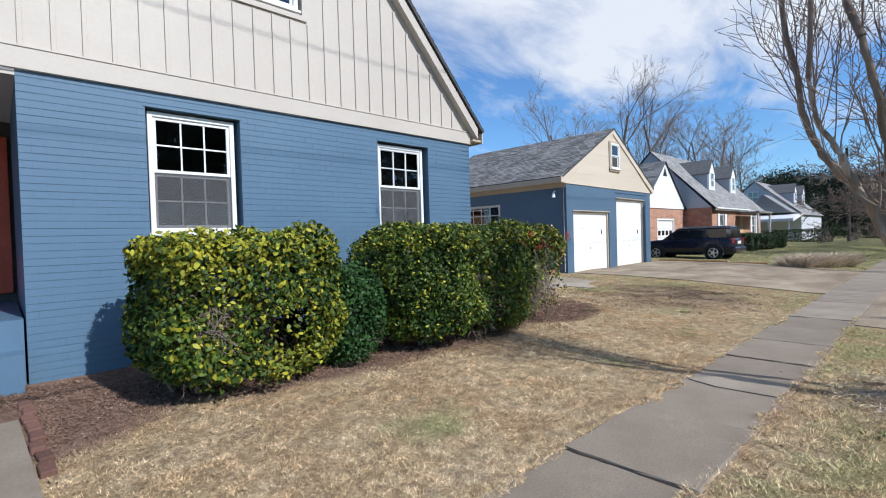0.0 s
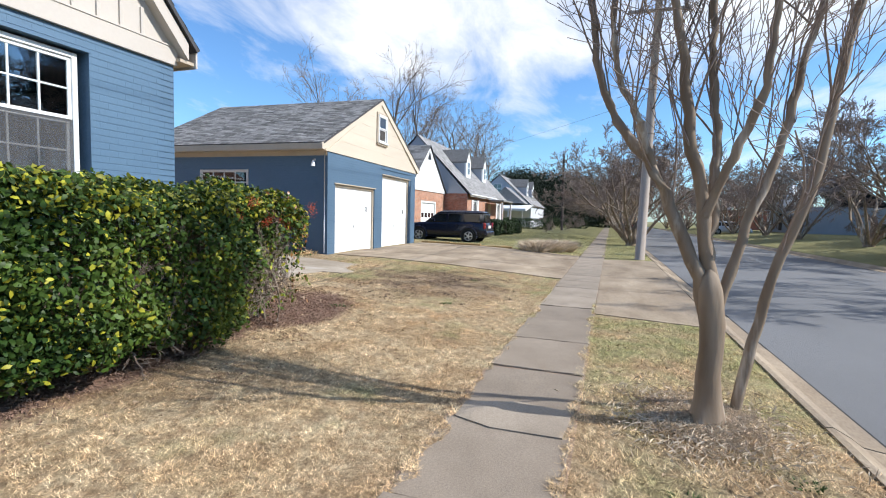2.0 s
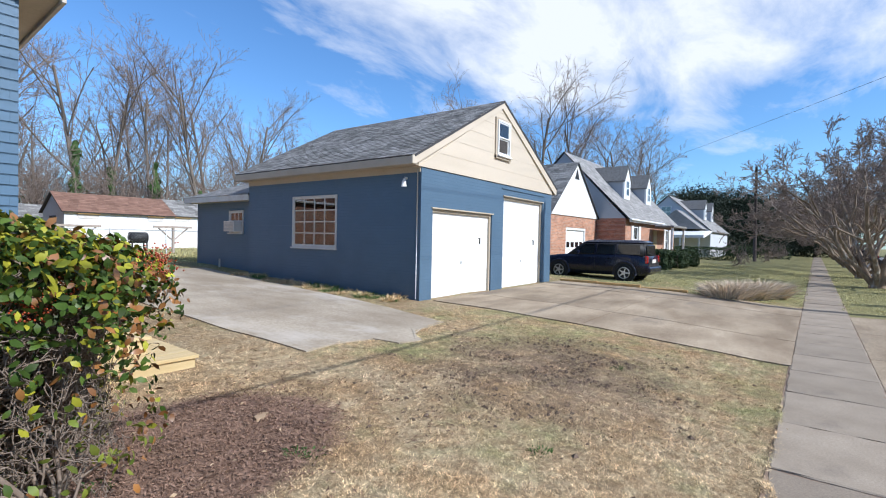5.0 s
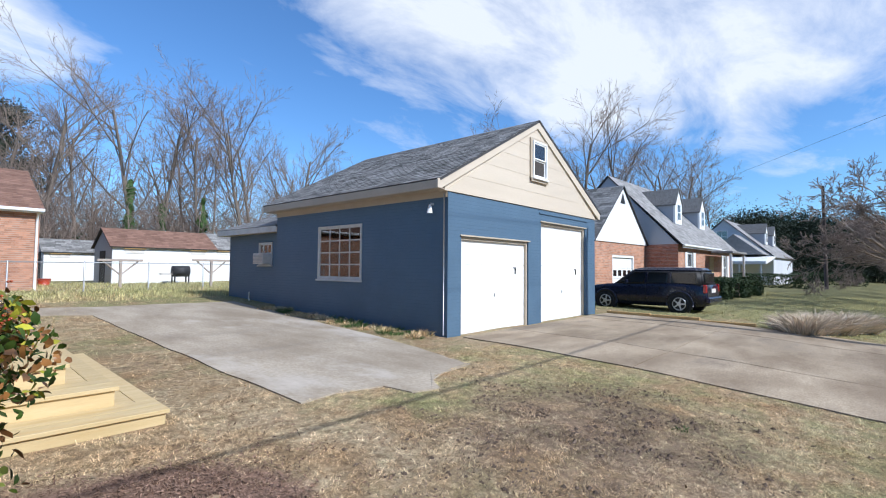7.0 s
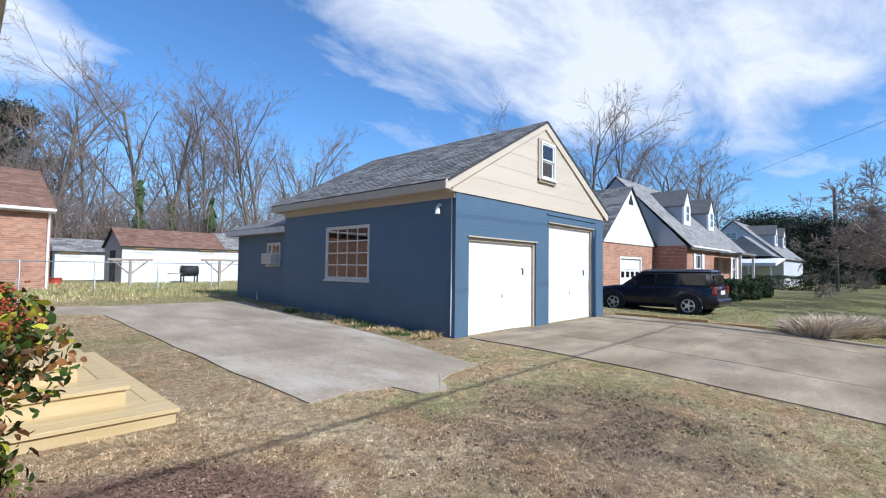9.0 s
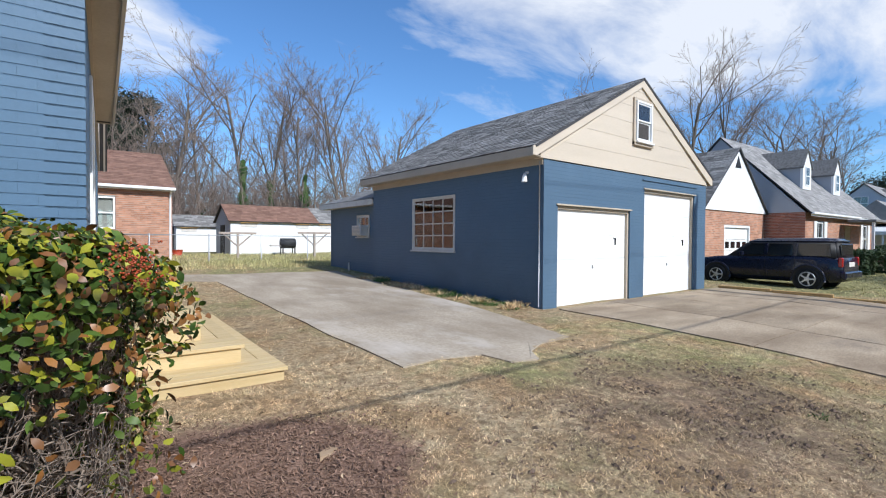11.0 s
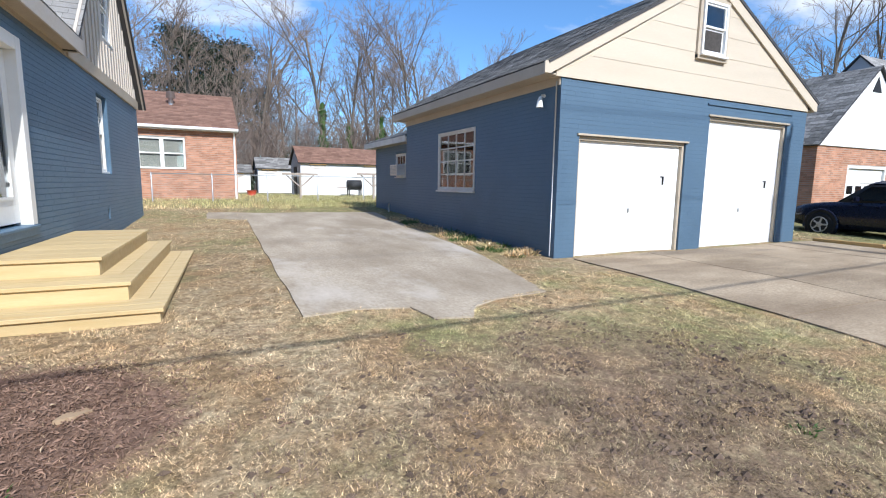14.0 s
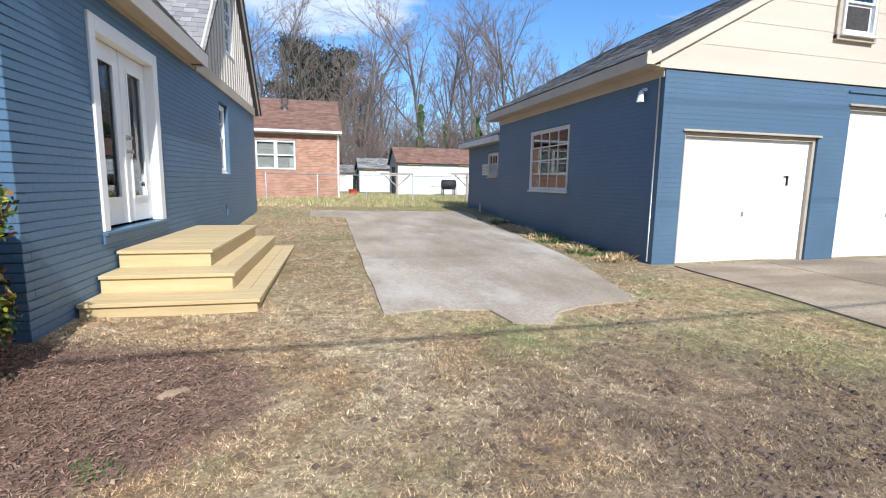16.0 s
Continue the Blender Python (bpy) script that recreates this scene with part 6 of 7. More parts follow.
def blades(name, rng, n, x0, x1, y0, y1, length, width, material, label, lean=(0.85, 1.5), density=None):
    """Short blades of grass strewn over a stretch of the plan, one thin triangle each."""
    x, y = rng.uniform(x0, x1, n), rng.uniform(y0, y1, n)
    keep = ~bare_of_grass(x, y)
    if density is not None:
        keep &= rng.uniform(0, 1, n) < density(x, y)
    tufts = 0.6 * lumps(x, y, 0.11, 5) + 0.4 * lumps(x, y, 0.045, 6)
    keep &= rng.uniform(0, 1, n) < np.clip(2.3 * tufts - 0.35, 0.12, 1)
    x, y, tufts = x[keep], y[keep], tufts[keep]
    k = len(x)
    o = off_street(x, y)
    z = ground_z(x, y) - 0.004 + np.where((o > WALK_OUT - 0.02) & (o < WALK_IN + 0.02), 0.022, 0.0) + np.where(in_poly(x, y, PATIO_PLAN), 0.022, 0.0)
    a, l = rng.uniform(0, math.tau, k), rng.uniform(*lean, k)
    L = length * rng.uniform(0.5, 1.4, k) * (0.55 + 0.9 * tufts)
    d = np.stack([np.cos(a) * np.sin(l), np.sin(a) * np.sin(l), np.cos(l)], 1)
    s = np.stack([-np.sin(a), np.cos(a), np.zeros(k)], 1) * (width * rng.uniform(0.6, 1.3, k))[:, None] / 2
    b = np.stack([x, y, z], 1)
    V = np.stack([b - s, b + s, b + d * L[:, None]], 1).reshape(-1, 3)
    F = np.arange(3 * k).reshape(-1, 3)
    tagged(new(name, raw_mesh(name, V, F, material)), label, "grass", kind="stuff")


def build_grass():
    rng = np.random.RandomState(77)
    mulch = lambda x, y: np.clip(1.1 - 2.2 * (mulch_at(x, y) + 0.4 * lumps(x, y, 0.3, 4) - 0.2), 0.06, 1.0)
    earth = lambda x, y: 1 - 0.6 * np.clip(1 - ((x - 11.1) / 2.5) ** 2 - ((y - 4.3) / 2.2) ** 2, 0, 1) * (lumps(x, y, 0.5, 2) > 0.42) - 0.6 * np.clip(1 - ((x - 9.0) / 1.1) ** 2 - ((y - 9.2) / 6.0) ** 2, 0, 1)
    both = lambda x, y: mulch(x, y) * np.clip(earth(x, y), 0.05, 1)
    blades("lawn_grass", rng, 1500000, -1.5, 14.3, 1.9, 7.4, 0.031, 0.0045, LAWN_BLADE, "short dry mown grass, tan with green tufts", density=both)
    blades("yard_grass", rng, 90000, 6.8, 14.2, 7.0, 24.0, 0.06, 0.008, LAWN_BLADE, "short patchy grass beside the slab", density=both)
    blades("verge_grass", rng, 300000, -2.0, 11.0, -0.9, 1.5, 0.046, 0.0055, LAWN_BLADE, "short dry grass of the verge")
    dead = lambda x, y: np.clip(1 - ((x - 11.1) / 2.5) ** 2 - ((y - 4.3) / 2.2) ** 2, 0, 1) * np.clip(3 * lumps(x, y, 0.45, 9) - 0.8, 0.1, 1)
    blades("dead_thatch", rng, 210000, 7.8, 14.2, 1.9, 6.9, 0.045, 0.007, THATCH, "dark brown dead thatch on the trodden lawn", density=dead)
    blades("neighbour_grass", rng, 90000, 21.9, 46, -1.6, 10.5, 0.07, 0.016, LAWN_BLADE, "green and tan lawn of the next house")
    blades("back_grass", rng, 60000, 4, 24, 19.2, 32, 0.12, 0.016, LAWN_BLADE, "rough tufted grass along the back fence", lean=(0.1, 0.9))


build_grass()


def build_mulch():
    rng = np.random.RandomState(8)
    n = 60000
    x, y = rng.uniform(-0.2, 9.2, n), rng.uniform(3.9, 6.6, n)
    d = (rng.uniform(0, 1, n) < np.clip(1.6 * mulch_at(x, y) + 0.5 * lumps(x, y, 0.35, 4) - 0.25, 0.015, 1)) & ~bare_of_grass(x, y)
    x, y = x[d], y[d]
    p = np.stack([x, y, ground_z(x, y) + 0.004 + rng.uniform(0, 0.016, len(x))], 1)
    tagged(new("bark_chips", leaves_mesh("bark_chips", rng, p, rng.normal(0, 0.6, p.shape) + (0, 0, 1), 0.036, 0.3, MULCH)), "brown bark chips strewn on the bed", "mulch", kind="stuff")
    # clods of turned earth
    n = 2200
    x, y = rng.normal(11.3, 1.0, n), rng.normal(4.3, 0.85, n)
    d = ~bare_of_grass(x, y) & (lumps(x, y, 0.45, 9) > 0.5)
    x, y = x[d], y[d]
    octa = np.array([(1, 0, 0), (-1, 0, 0), (0, 1, 0), (0, -1, 0), (0, 0, 1), (0, 0, -1)], float)
    tri = np.array([(0, 2, 4), (2, 1, 4), (1, 3, 4), (3, 0, 4), (2, 0, 5), (1, 2, 5), (3, 1, 5), (0, 3, 5)])
    size = 0.008 + 0.024 * rng.uniform(0, 1, len(x)) ** 3
    V = np.stack([x, y, ground_z(x, y) + 0.004], 1)[:, None] + octa[None] * size[:, None, None] * rng.uniform(0.5, 1.3, (len(x), 6, 1)) * (1.2, 1.0, 0.7)
    F = tri[None] + 6 * np.arange(len(x))[:, None, None]
    tagged(new("soil_clods", raw_mesh("soil_clods", V.reshape(-1, 3), F.reshape(-1, 3), CLOD)), "dark clods of turned soil on the lawn", "soil", kind="stuff")
    n = 1500
    x, y = rng.uniform(-1, 14, n), rng.uniform(0, 9, n)
    d = ~bare_of_grass(x, y)
    x, y = x[d], y[d]
    p = np.stack([x, y, ground_z(x, y) + 0.03], 1)
    tagged(new("fallen_leaves", leaves_mesh("fallen_leaves", rng, p, rng.normal(0, 0.5, p.shape) + (0, 0, 1), 0.034, 0.6, LITTER, 0.4)), "dry fallen leaves on the lawn", "leaf litter", kind="stuff")
    # straw round the foot of the myrtle
    n = 9000
    r, a = np.abs(rng.normal(0, 0.28, n)), rng.uniform(0, math.tau, n)
    p = np.stack([5.7 + r * np.cos(a) * 1.2, 0.32 + r * np.sin(a), 0.03 + 0.06 * np.exp(-r * 4) + rng.uniform(0, 0.02, n)], 1)
    tagged(new("straw_litter", leaves_mesh("straw_litter", rng, p, rng.normal(0, 0.7, p.shape) + (0, 0, 1), 0.075, 0.08, STRAW, 0.2)), "heap of dry grass clippings round the tree", "leaf litter", kind="stuff")


build_mulch()


def build_tufts():
    """Weeds along the garage wall, green tufts, and the clump of dry ornamental grass."""
    rng = np.random.RandomState(12)
    for k in range(64):
        y = 8.9 + 6.4 * rng.uniform(0, 1) ** 1.2
        x = GX0 + 0.15 - rng.uniform(0.05, 0.7)
        tuft("weed_tuft", "pale green weeds at the foot of the wall", x, y, rng, 60, rng.uniform(0.05, 0.16), 0.15, LAWN_BLADE if k % 3 else IVY, "weeds along the garage")
    for x, y in ((8.0, 4.6), (7.93, 4.68), (12.0, 3.6), (5.0, -0.1), (4.6, 0.6), (9.2, 3.4), (6.9, 5.2)):
        tuft("grass_tuft", "small bright green tuft of grass", x, y, rng, 45, 0.045, 0.09, IVY, "green tufts on the lawn")
    for k in range(7):
        s = k / 6
        tuft("dry_grass_clump", "clump of dry straw-coloured ornamental grass", 21.9 + 2.8 * s + rng.uniform(-0.2, 0.2), 3.5 - 1.3 * s + rng.uniform(-0.25, 0.25), rng, 650, rng.uniform(0.5, 0.68), 0.42, STRAW, "dry ornamental grass")


def tuft(name, label, x, y, rng, n, h, r, material, group):
    T = thing(name, label, "grass", pose(x, y, float(ground_z(x, y))), group)
    a, q = rng.uniform(0, math.tau, n), r * np.sqrt(rng.uniform(0, 1, n))
    b = np.stack([q * np.cos(a), q * np.sin(a), np.full(n, -0.01)], 1)
    d = np.stack([np.cos(a) * rng.uniform(0.1, 1.0, n), np.sin(a) * rng.uniform(0.1, 1.0, n), np.ones(n)], 1) + rng.normal(0, 0.25, (n, 3))
    d /= np.linalg.norm(d, axis=1)[:, None]
    L = (h * rng.uniform(0.5, 1.25, n))[:, None]
    s = np.cross(d, rng.normal(0, 1, (n, 3)))
    s *= (0.006 + 0.012 * h) / (np.linalg.norm(s, axis=1)[:, None] + 1e-9)
    m = b + d * L * 0.6
    e = b + d * L + np.stack([np.cos(a), np.sin(a), np.full(n, -0.5)], 1) * L * 0.25
    V = np.stack([b - s, b + s, m + s * 0.7, m - s * 0.7, e], 1).reshape(-1, 3)
    F = (np.array([(0, 1, 2), (0, 2, 3), (3, 2, 4)])[None] + 5 * np.arange(n)[:, None, None]).reshape(-1, 3)
    ob = new("foliage", raw_mesh("foliage", V, F, material)); ob.parent = T
    tagged(ob, kind="stuff")


build_tufts()
stone = thing("flat_stone", "small flat tan stone lying on the mulch", "stone", pose(8.08, 5.38, float(ground_z(8.08, 5.38)), 0, 3, 25))
part("slab", slab_poly([(-0.09, -0.03), (0.0, -0.045), (0.1, -0.02), (0.08, 0.04), (-0.03, 0.03)], -0.01, 0.02), LITTER, stone)


# ---------------- brick edging by the entry walk
def build_edging():
    E = thing("brick_edging", "old red bricks edging the mulch bed", "edging", Matrix.Identity(4))
    me = mesh_of(boxes((-0.1, 0.1, -0.045, 0.045, 0, 0.06), bevel=0.008), "brick", OLD_BRICK)
    for i in range(8):
        ob = new("brick", me)
        y = 4.5 + 0.212 * i
        ob.parent, ob.matrix_basis = E, pose(0.19 + 0.012 * math.sin(i * 2.3), y, float(ground_z(0.19, y)) - 0.025, 0, 4 * math.sin(i), 90 + 3 * math.sin(i * 1.7))


build_edging()


# ---------------- neighbouring buildings
def gable_roof(parent, x0, x1, y0, y1, eave, ridge, material, seed, over=0.25, axis="x", rake=0.15, prefix="roof"):
    """Two shingled slopes; axis: the way the ridge runs, in the parent's frame."""
    if axis == "x":
        half = (y1 - y0) / 2 + over
        h = ridge - eave
        c, s = half / math.hypot(half, h), h / math.hypot(half, h)
        l = math.hypot(half, h)
        w = x1 - x0 + 2 * rake
        shingles(prefix, [(0, 0), (w, 0), (w, l), (0, l)], plane_matrix((x0 - rake, y0 - over, eave), (1, 0, 0), (0, c, s)), material, parent, seed, course=0.2, tab=0.5)
        shingles(prefix, [(0, 0), (w, 0), (w, l), (0, l)], plane_matrix((x1 + rake, y1 + over, eave), (-1, 0, 0), (0, -c, s)), material, parent, seed + 1, course=0.2, tab=0.5)
    else:
        half = (x1 - x0) / 2 + over
        h = ridge - eave
        l = math.hypot(half, h)
        c, s = half / l, h / l
        w = y1 - y0 + 2 * rake
        shingles(prefix, [(0, 0), (w, 0), (w, l), (0, l)], plane_matrix((x0 - over, y1 + rake, eave), (0, -1, 0), (c, 0, s)), material, parent, seed, course=0.2, tab=0.5)
        shingles(prefix, [(0, 0), (w, 0), (w, l), (0, l)], plane_matrix((x1 + over, y0 - rake, eave), (0, 1, 0), (-c, 0, s)), material, parent, seed + 1, course=0.2, tab=0.5)


def small_window(parent, m, w, h, label="white window", cols=2, rows=2, inside=None):
    """A far window: frame, bars and panes over a flat sheet, dark like an unlit interior unless inside is given."""
    win = part("window", boxes((0, 0.07, -0.03, 0.08, 0, h), (w - 0.07, w, -0.03, 0.08, 0, h), (0.07, w - 0.07, -0.03, 0.08, 0, 0.07), (0.07, w - 0.07, -0.03, 0.08, h - 0.07, h), (0.07, w - 0.07, -0.02, 0.05, h / 2 - 0.03, h / 2 + 0.03), bevel=0.005), WHITE, parent, label, m)
    for i in range(1, cols):
        part("muntin", boxes((w * i / cols - 0.015, w * i / cols + 0.015, -0.01, 0.03, 0.07, h - 0.07)), WHITE, win)
    for i in range(2):
        z0, z1 = (0.07, h / 2 - 0.03) if i == 0 else (h / 2 + 0.03, h - 0.07)
        pane = part("pane", boxes((0.07, w - 0.07, 0.0, 0.006, z0, z1)), GLASS, win)
        pane.visible_shadow = False
    # no depth behind the panes: the sheet's dark colour stands for interior shade
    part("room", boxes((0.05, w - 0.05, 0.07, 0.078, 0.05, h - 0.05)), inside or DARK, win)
    return win


def far_brick(parent, name, m, length, z0, z1, material, seed, openings=(), label=""):
    return brick_wall(parent, name, m, length, z0, z1, list(openings), material, MORTAR, seed, label=label)


def dormer(parent, x, y, z, w=1.25, d=2.2, h=1.25):
    """A dormer with a white pointed front, a window and its own small roof; its front foot at (x, y, z)."""
    D = part("dormer", prism([(x - w / 2, z), (x + w / 2, z), (x + w / 2, z + h), (x, z + h + w * 0.72), (x - w / 2, z + h)], y, y + 0.12), WHITE, parent, "white dormer with small window")
    part("cheek", boxes((x - w / 2, x - w / 2 + 0.1, y + 0.12, y + d, z, z + h), (x + w / 2 - 0.1, x + w / 2, y + 0.12, y + d, z, z + h)), SIDING_GREY, D)
    for sgn in (-1, 1):
        part("dormer_roof", prism([(x + sgn * (w / 2 + 0.1), z + h - 0.14), (x + sgn * (w / 2 + 0.1), z + h - 0.05), (x, z + h + w * 0.72 + 0.09), (x, z + h + w * 0.72)], y - 0.06, y + d + 0.8), SHINGLE, D)
    part("dormer_window", boxes((x - 0.3, x + 0.3, y - 0.035, y, z + 0.2, z + 1.25), bevel=0.01), WHITE, D)
    for i in range(2):
        for k in range(2):
            part("pane", boxes((x - 0.24 + 0.26 * i, x - 0.02 + 0.26 * i, y - 0.04, y - 0.035, z + 0.27 + 0.48 * k, z + 0.7 + 0.48 * k)), CAR_GLASS, D)


def build_neighbour():
    N = thing("neighbour_house", "red brick house with white garage gable and grey dormered roof", "house", Matrix.Translation((34.5, 9.6, 0)) @ STREET)
    # garage wing, gable to the street: local x -6.3..-0.1, front at y 1.6
    y = 1.7
    w0, w1, zb, ze = -6.5, -0.15, 0.2, 3.1
    xm = (w0 + w1) / 2
    far_brick(N, "wing_wall", Matrix.Translation((w0, y, 0)), w1 - w0, zb, ze, BRICK_TAN, 51, [(2.0, 4.7, 0.0, 2.45)], "orange-tan brick garage wing")
    far_brick(N, "wing_side", Matrix.Translation((w0, y + 7, 0)) @ FACE_W, 7, zb, ze, BRICK_TAN, 52)
    part("wing_gable", prism([(w0 - 0.1, ze), (w1 + 0.1, ze), (xm, ze + 2.9)], y - 0.06, y + 0.12), WHITE, N, "white boarded gable")
    part("gable_vent", prism([(xm - 0.3, ze + 2.05), (xm + 0.3, ze + 2.05), (xm, ze + 2.6)], y - 0.08, y - 0.06), BLACK, N)
    gable_roof(N, w0, w1, y, y + 7, ze + 0.0, ze + 3.0, SHINGLE, 53, axis="y", over=0.2)
    G = part("garage_door", boxes((w0 + 2.0, w0 + 2.1, y + 0.0, y + 0.16, 0.2, 2.45), (w0 + 4.6, w0 + 4.7, y, y + 0.16, 0.2, 2.45), (w0 + 2.1, w0 + 4.6, y, y + 0.16, 2.35, 2.45)), WHITE, N, "white panelled garage door")
    for k in range(4):
        part("door_panel", boxes((w0 + 2.1, w0 + 4.6, y + 0.08, y + 0.13, 0.2 + k * 0.537, 0.2 + (k + 1) * 0.537 - 0.01), bevel=0.01), WHITE, G)
    for k in range(4):
        part("pane", boxes((w0 + 2.25 + 0.6 * k, w0 + 2.65 + 0.6 * k, y + 0.07, y + 0.08, 1.4, 1.7)), CAR_GLASS, G)
    # main block: local x 0..12, y 0..7.8, eave 3.2, ridge 7.5
    ze2, zr, dep, wid = 3.15, 7.4, 7.8, 12.0
    far_brick(N, "wall_west", Matrix.Translation((0, dep, 0)) @ FACE_W, dep, zb, ze2, BRICK, 54, label="red brick gable-end wall")
    far_brick(N, "wall_front", Matrix.Translation((0, 0, 0)), wid, zb, ze2, BRICK_TAN, 55, [(1.5, 2.6, 1.1, 2.75), (9.3, 10.4, 1.1, 2.75)], "orange-tan brick front wall")
    part("wall_rest", boxes((wid - 0.2, wid, 0.2, dep, zb, ze2), (0.2, wid - 0.2, dep - 0.2, dep, zb, ze2)), BRICK, N)
    part("gable_west", prism([(0, ze2), (dep, ze2), (dep / 2, zr - 0.1)], -0.03, 0.15, "x"), SIDING_GREY, N, "grey sided gable")
    part("gable_east", prism([(0, ze2), (dep, ze2), (dep / 2, zr - 0.1)], wid - 0.15, wid + 0.03, "x"), SIDING_GREY, N)
    part("gable_louvre", prism([(dep / 2 - 1.1, zr - 1.35), (dep / 2 + 1.1, zr - 1.35), (dep / 2 + 0.8, zr - 1.0), (dep / 2 - 0.8, zr - 1.0)], -0.045, -0.03, "x"), DARK, N)
    gable_roof(N, 0, wid, 0, dep, ze2 - 0.05, zr, SHINGLE_PALE, 56, axis="x", over=0.3, rake=0.12)
    part("gutter", boxes((-0.1, wid * 0.62, -0.4, -0.29, ze2 - 0.12, ze2 - 0.02), bevel=0.02), WHITE, N)
    part("fascia", boxes((-0.1, wid + 0.1, -0.29, -0.26, ze2 - 0.2, ze2 - 0.03)), WHITE, N)
    for x in (1.52, 9.32):
        small_window(N, Matrix.Translation((x, 0.05, 1.12)), 1.06, 1.6)
        for sx in (x - 0.42, x + 1.08):
            part("shutter", boxes((sx, sx + 0.4, -0.05, -0.01, 1.1, 2.75), bevel=0.01), WHITE, N)
    part("front_door", boxes((6.0, 6.95, -0.03, 0.0, 0.5, 2.6), bevel=0.01), LUMBER, N, "wooden front door")
    part("porch_roof", boxes((5.2, 9.0, -1.5, -0.3, 2.78, 2.92), bevel=0.02), SHINGLE, N)
    for px in (5.4, 8.8):
        part("porch_post", boxes((px - 0.06, px + 0.06, -1.4, -1.28, 0.3, 2.78)), WHITE, N)
    part("porch_floor", boxes((5.2, 9.0, -1.5, -0.02, 0.1, 0.5)), CONCRETE, N)
    for x in (3.6, 8.6):
        dormer(N, x, 1.05, 4.55)


build_neighbour()


def build_far_house():
    N = thing("far_house", "far grey-roofed house with white awning porch", "house", Matrix.Translation((63, 8.5, 0)) @ STREET)
    d, w = 8.5, 12
    part("wall", boxes((0, w, 0, d, 0.2, 3.1)), SIDING_PALE, N)
    part("gable", prism([(0, 3.1), (d, 3.1), (d / 2, 7.0)], -0.02, 0.2, "x"), SIDING_PALE, N, "grey gable")
    gable_roof(N, 0, w, 0, d, 3.05, 7.1, SHINGLE_PALE, 61)
    part("porch_roof", prism([(0.3, 3.3), (5.2, 3.3), (2.75, 5.3)], -3.2, 0.0, "x"), SHINGLE_PALE, N)
    part("awning", prism([(-5.2, 2.35), (-5.2, 2.62), (-4.4, 2.95), (-2.2, 3.12), (0.0, 3.15), (0.0, 3.05), (-5.0, 2.35)], -0.2, 5.6), WHITE, N, "white arched awning")
    for y in (0.2, 1.9, 3.6, 5.2):
        part("porch_post", boxes((-5.1, -5.0, y - 0.06, y + 0.06, 0.1, 2.4)), WHITE, N)
    for x in (3.5, 8.0):
        dormer(N, x, 1.1, 4.5)
    small_window(N, Matrix.Translation((-0.03, 5.0, 4.6)) @ FACE_W, 1.1, 1.3)


build_far_house()


def build_opposite():
    """Houses over the road, seen between the trees."""
    for i, (s, o, w, mat_wall) in enumerate(((40, -27, 14, BRICK), (66, -19, 12, SIDING_GREY), (88, -16.5, 12, BRICK))):
        N = thing("opposite_house", ("red brick" if mat_wall is BRICK else "pale sided") + " house with grey gabled roof across the road", "house", STREET @ Matrix.Translation((s, o, 0.62)), "houses across the road")
        d = 8
        part("wall", boxes((0, w, -d, 0, -0.1, 3.0)), mat_wall, N)
        part("gable", prism([(0, 3.0), (5.5, 3.0), (2.75, 5.6)], -0.2, 0.25), WHITE if i else BRICK, N)
        gable_roof(N, 0, w, -d, 0, 2.95, 6.6, SHINGLE_PALE, 71 + i)
        for x in (1.2, 3.4, 7.5, 10.0):
            small_window(N, Matrix.Translation((x + 0.9, 0.03, 1.0)) @ Matrix.Rotation(math.pi, 4, "Z"), 0.95, 1.5)
        part("door", boxes((5.9, 6.9, 0.0, 0.05, 0.2, 2.3)), DARK, N)
        part("porch_roof", boxes((5.2, 7.8, 0.0, 1.8, 2.6, 2.75)), WHITE, N)
        for px in (5.3, 7.7):
            part("porch_post", boxes((px - 0.07, px + 0.07, 1.6, 1.74, -0.1, 2.6)), WHITE, N)


build_opposite()


def far_hedge(label, x0, x1, y0, y1, z0, z1, n, seed, group, m=None):
    rng = np.random.RandomState(seed)
    half = ((x1 - x0) / 2, (y1 - y0) / 2, (z1 - z0) / 2)
    p, nr = hedge_points(rng, n, half, 5, 0.2, 0.06)
    p[:, 2] += half[2]
    T = thing("hedge", label, "hedge", (m or Matrix.Identity(4)) @ pose((x0 + x1) / 2, (y0 + y1) / 2, z0), group)
    ob = new("leaves", leaves_mesh("leaves", rng, p, nr + rng.normal(0, 0.6, p.shape), 0.14, 0.6, HEDGE_FAR)); ob.parent = T
    tagged(ob, kind="stuff")
    bm = bmesh.new()
    for i in range(5):
        x = (i / 4 - 0.5) * 1.5 * half[0]
        tube(bm, [(x, 0, -0.05), (x, 0, half[2] * 1.6)], [0.05, 0.02], 6)
    part("stem", bm, TWIG, T)


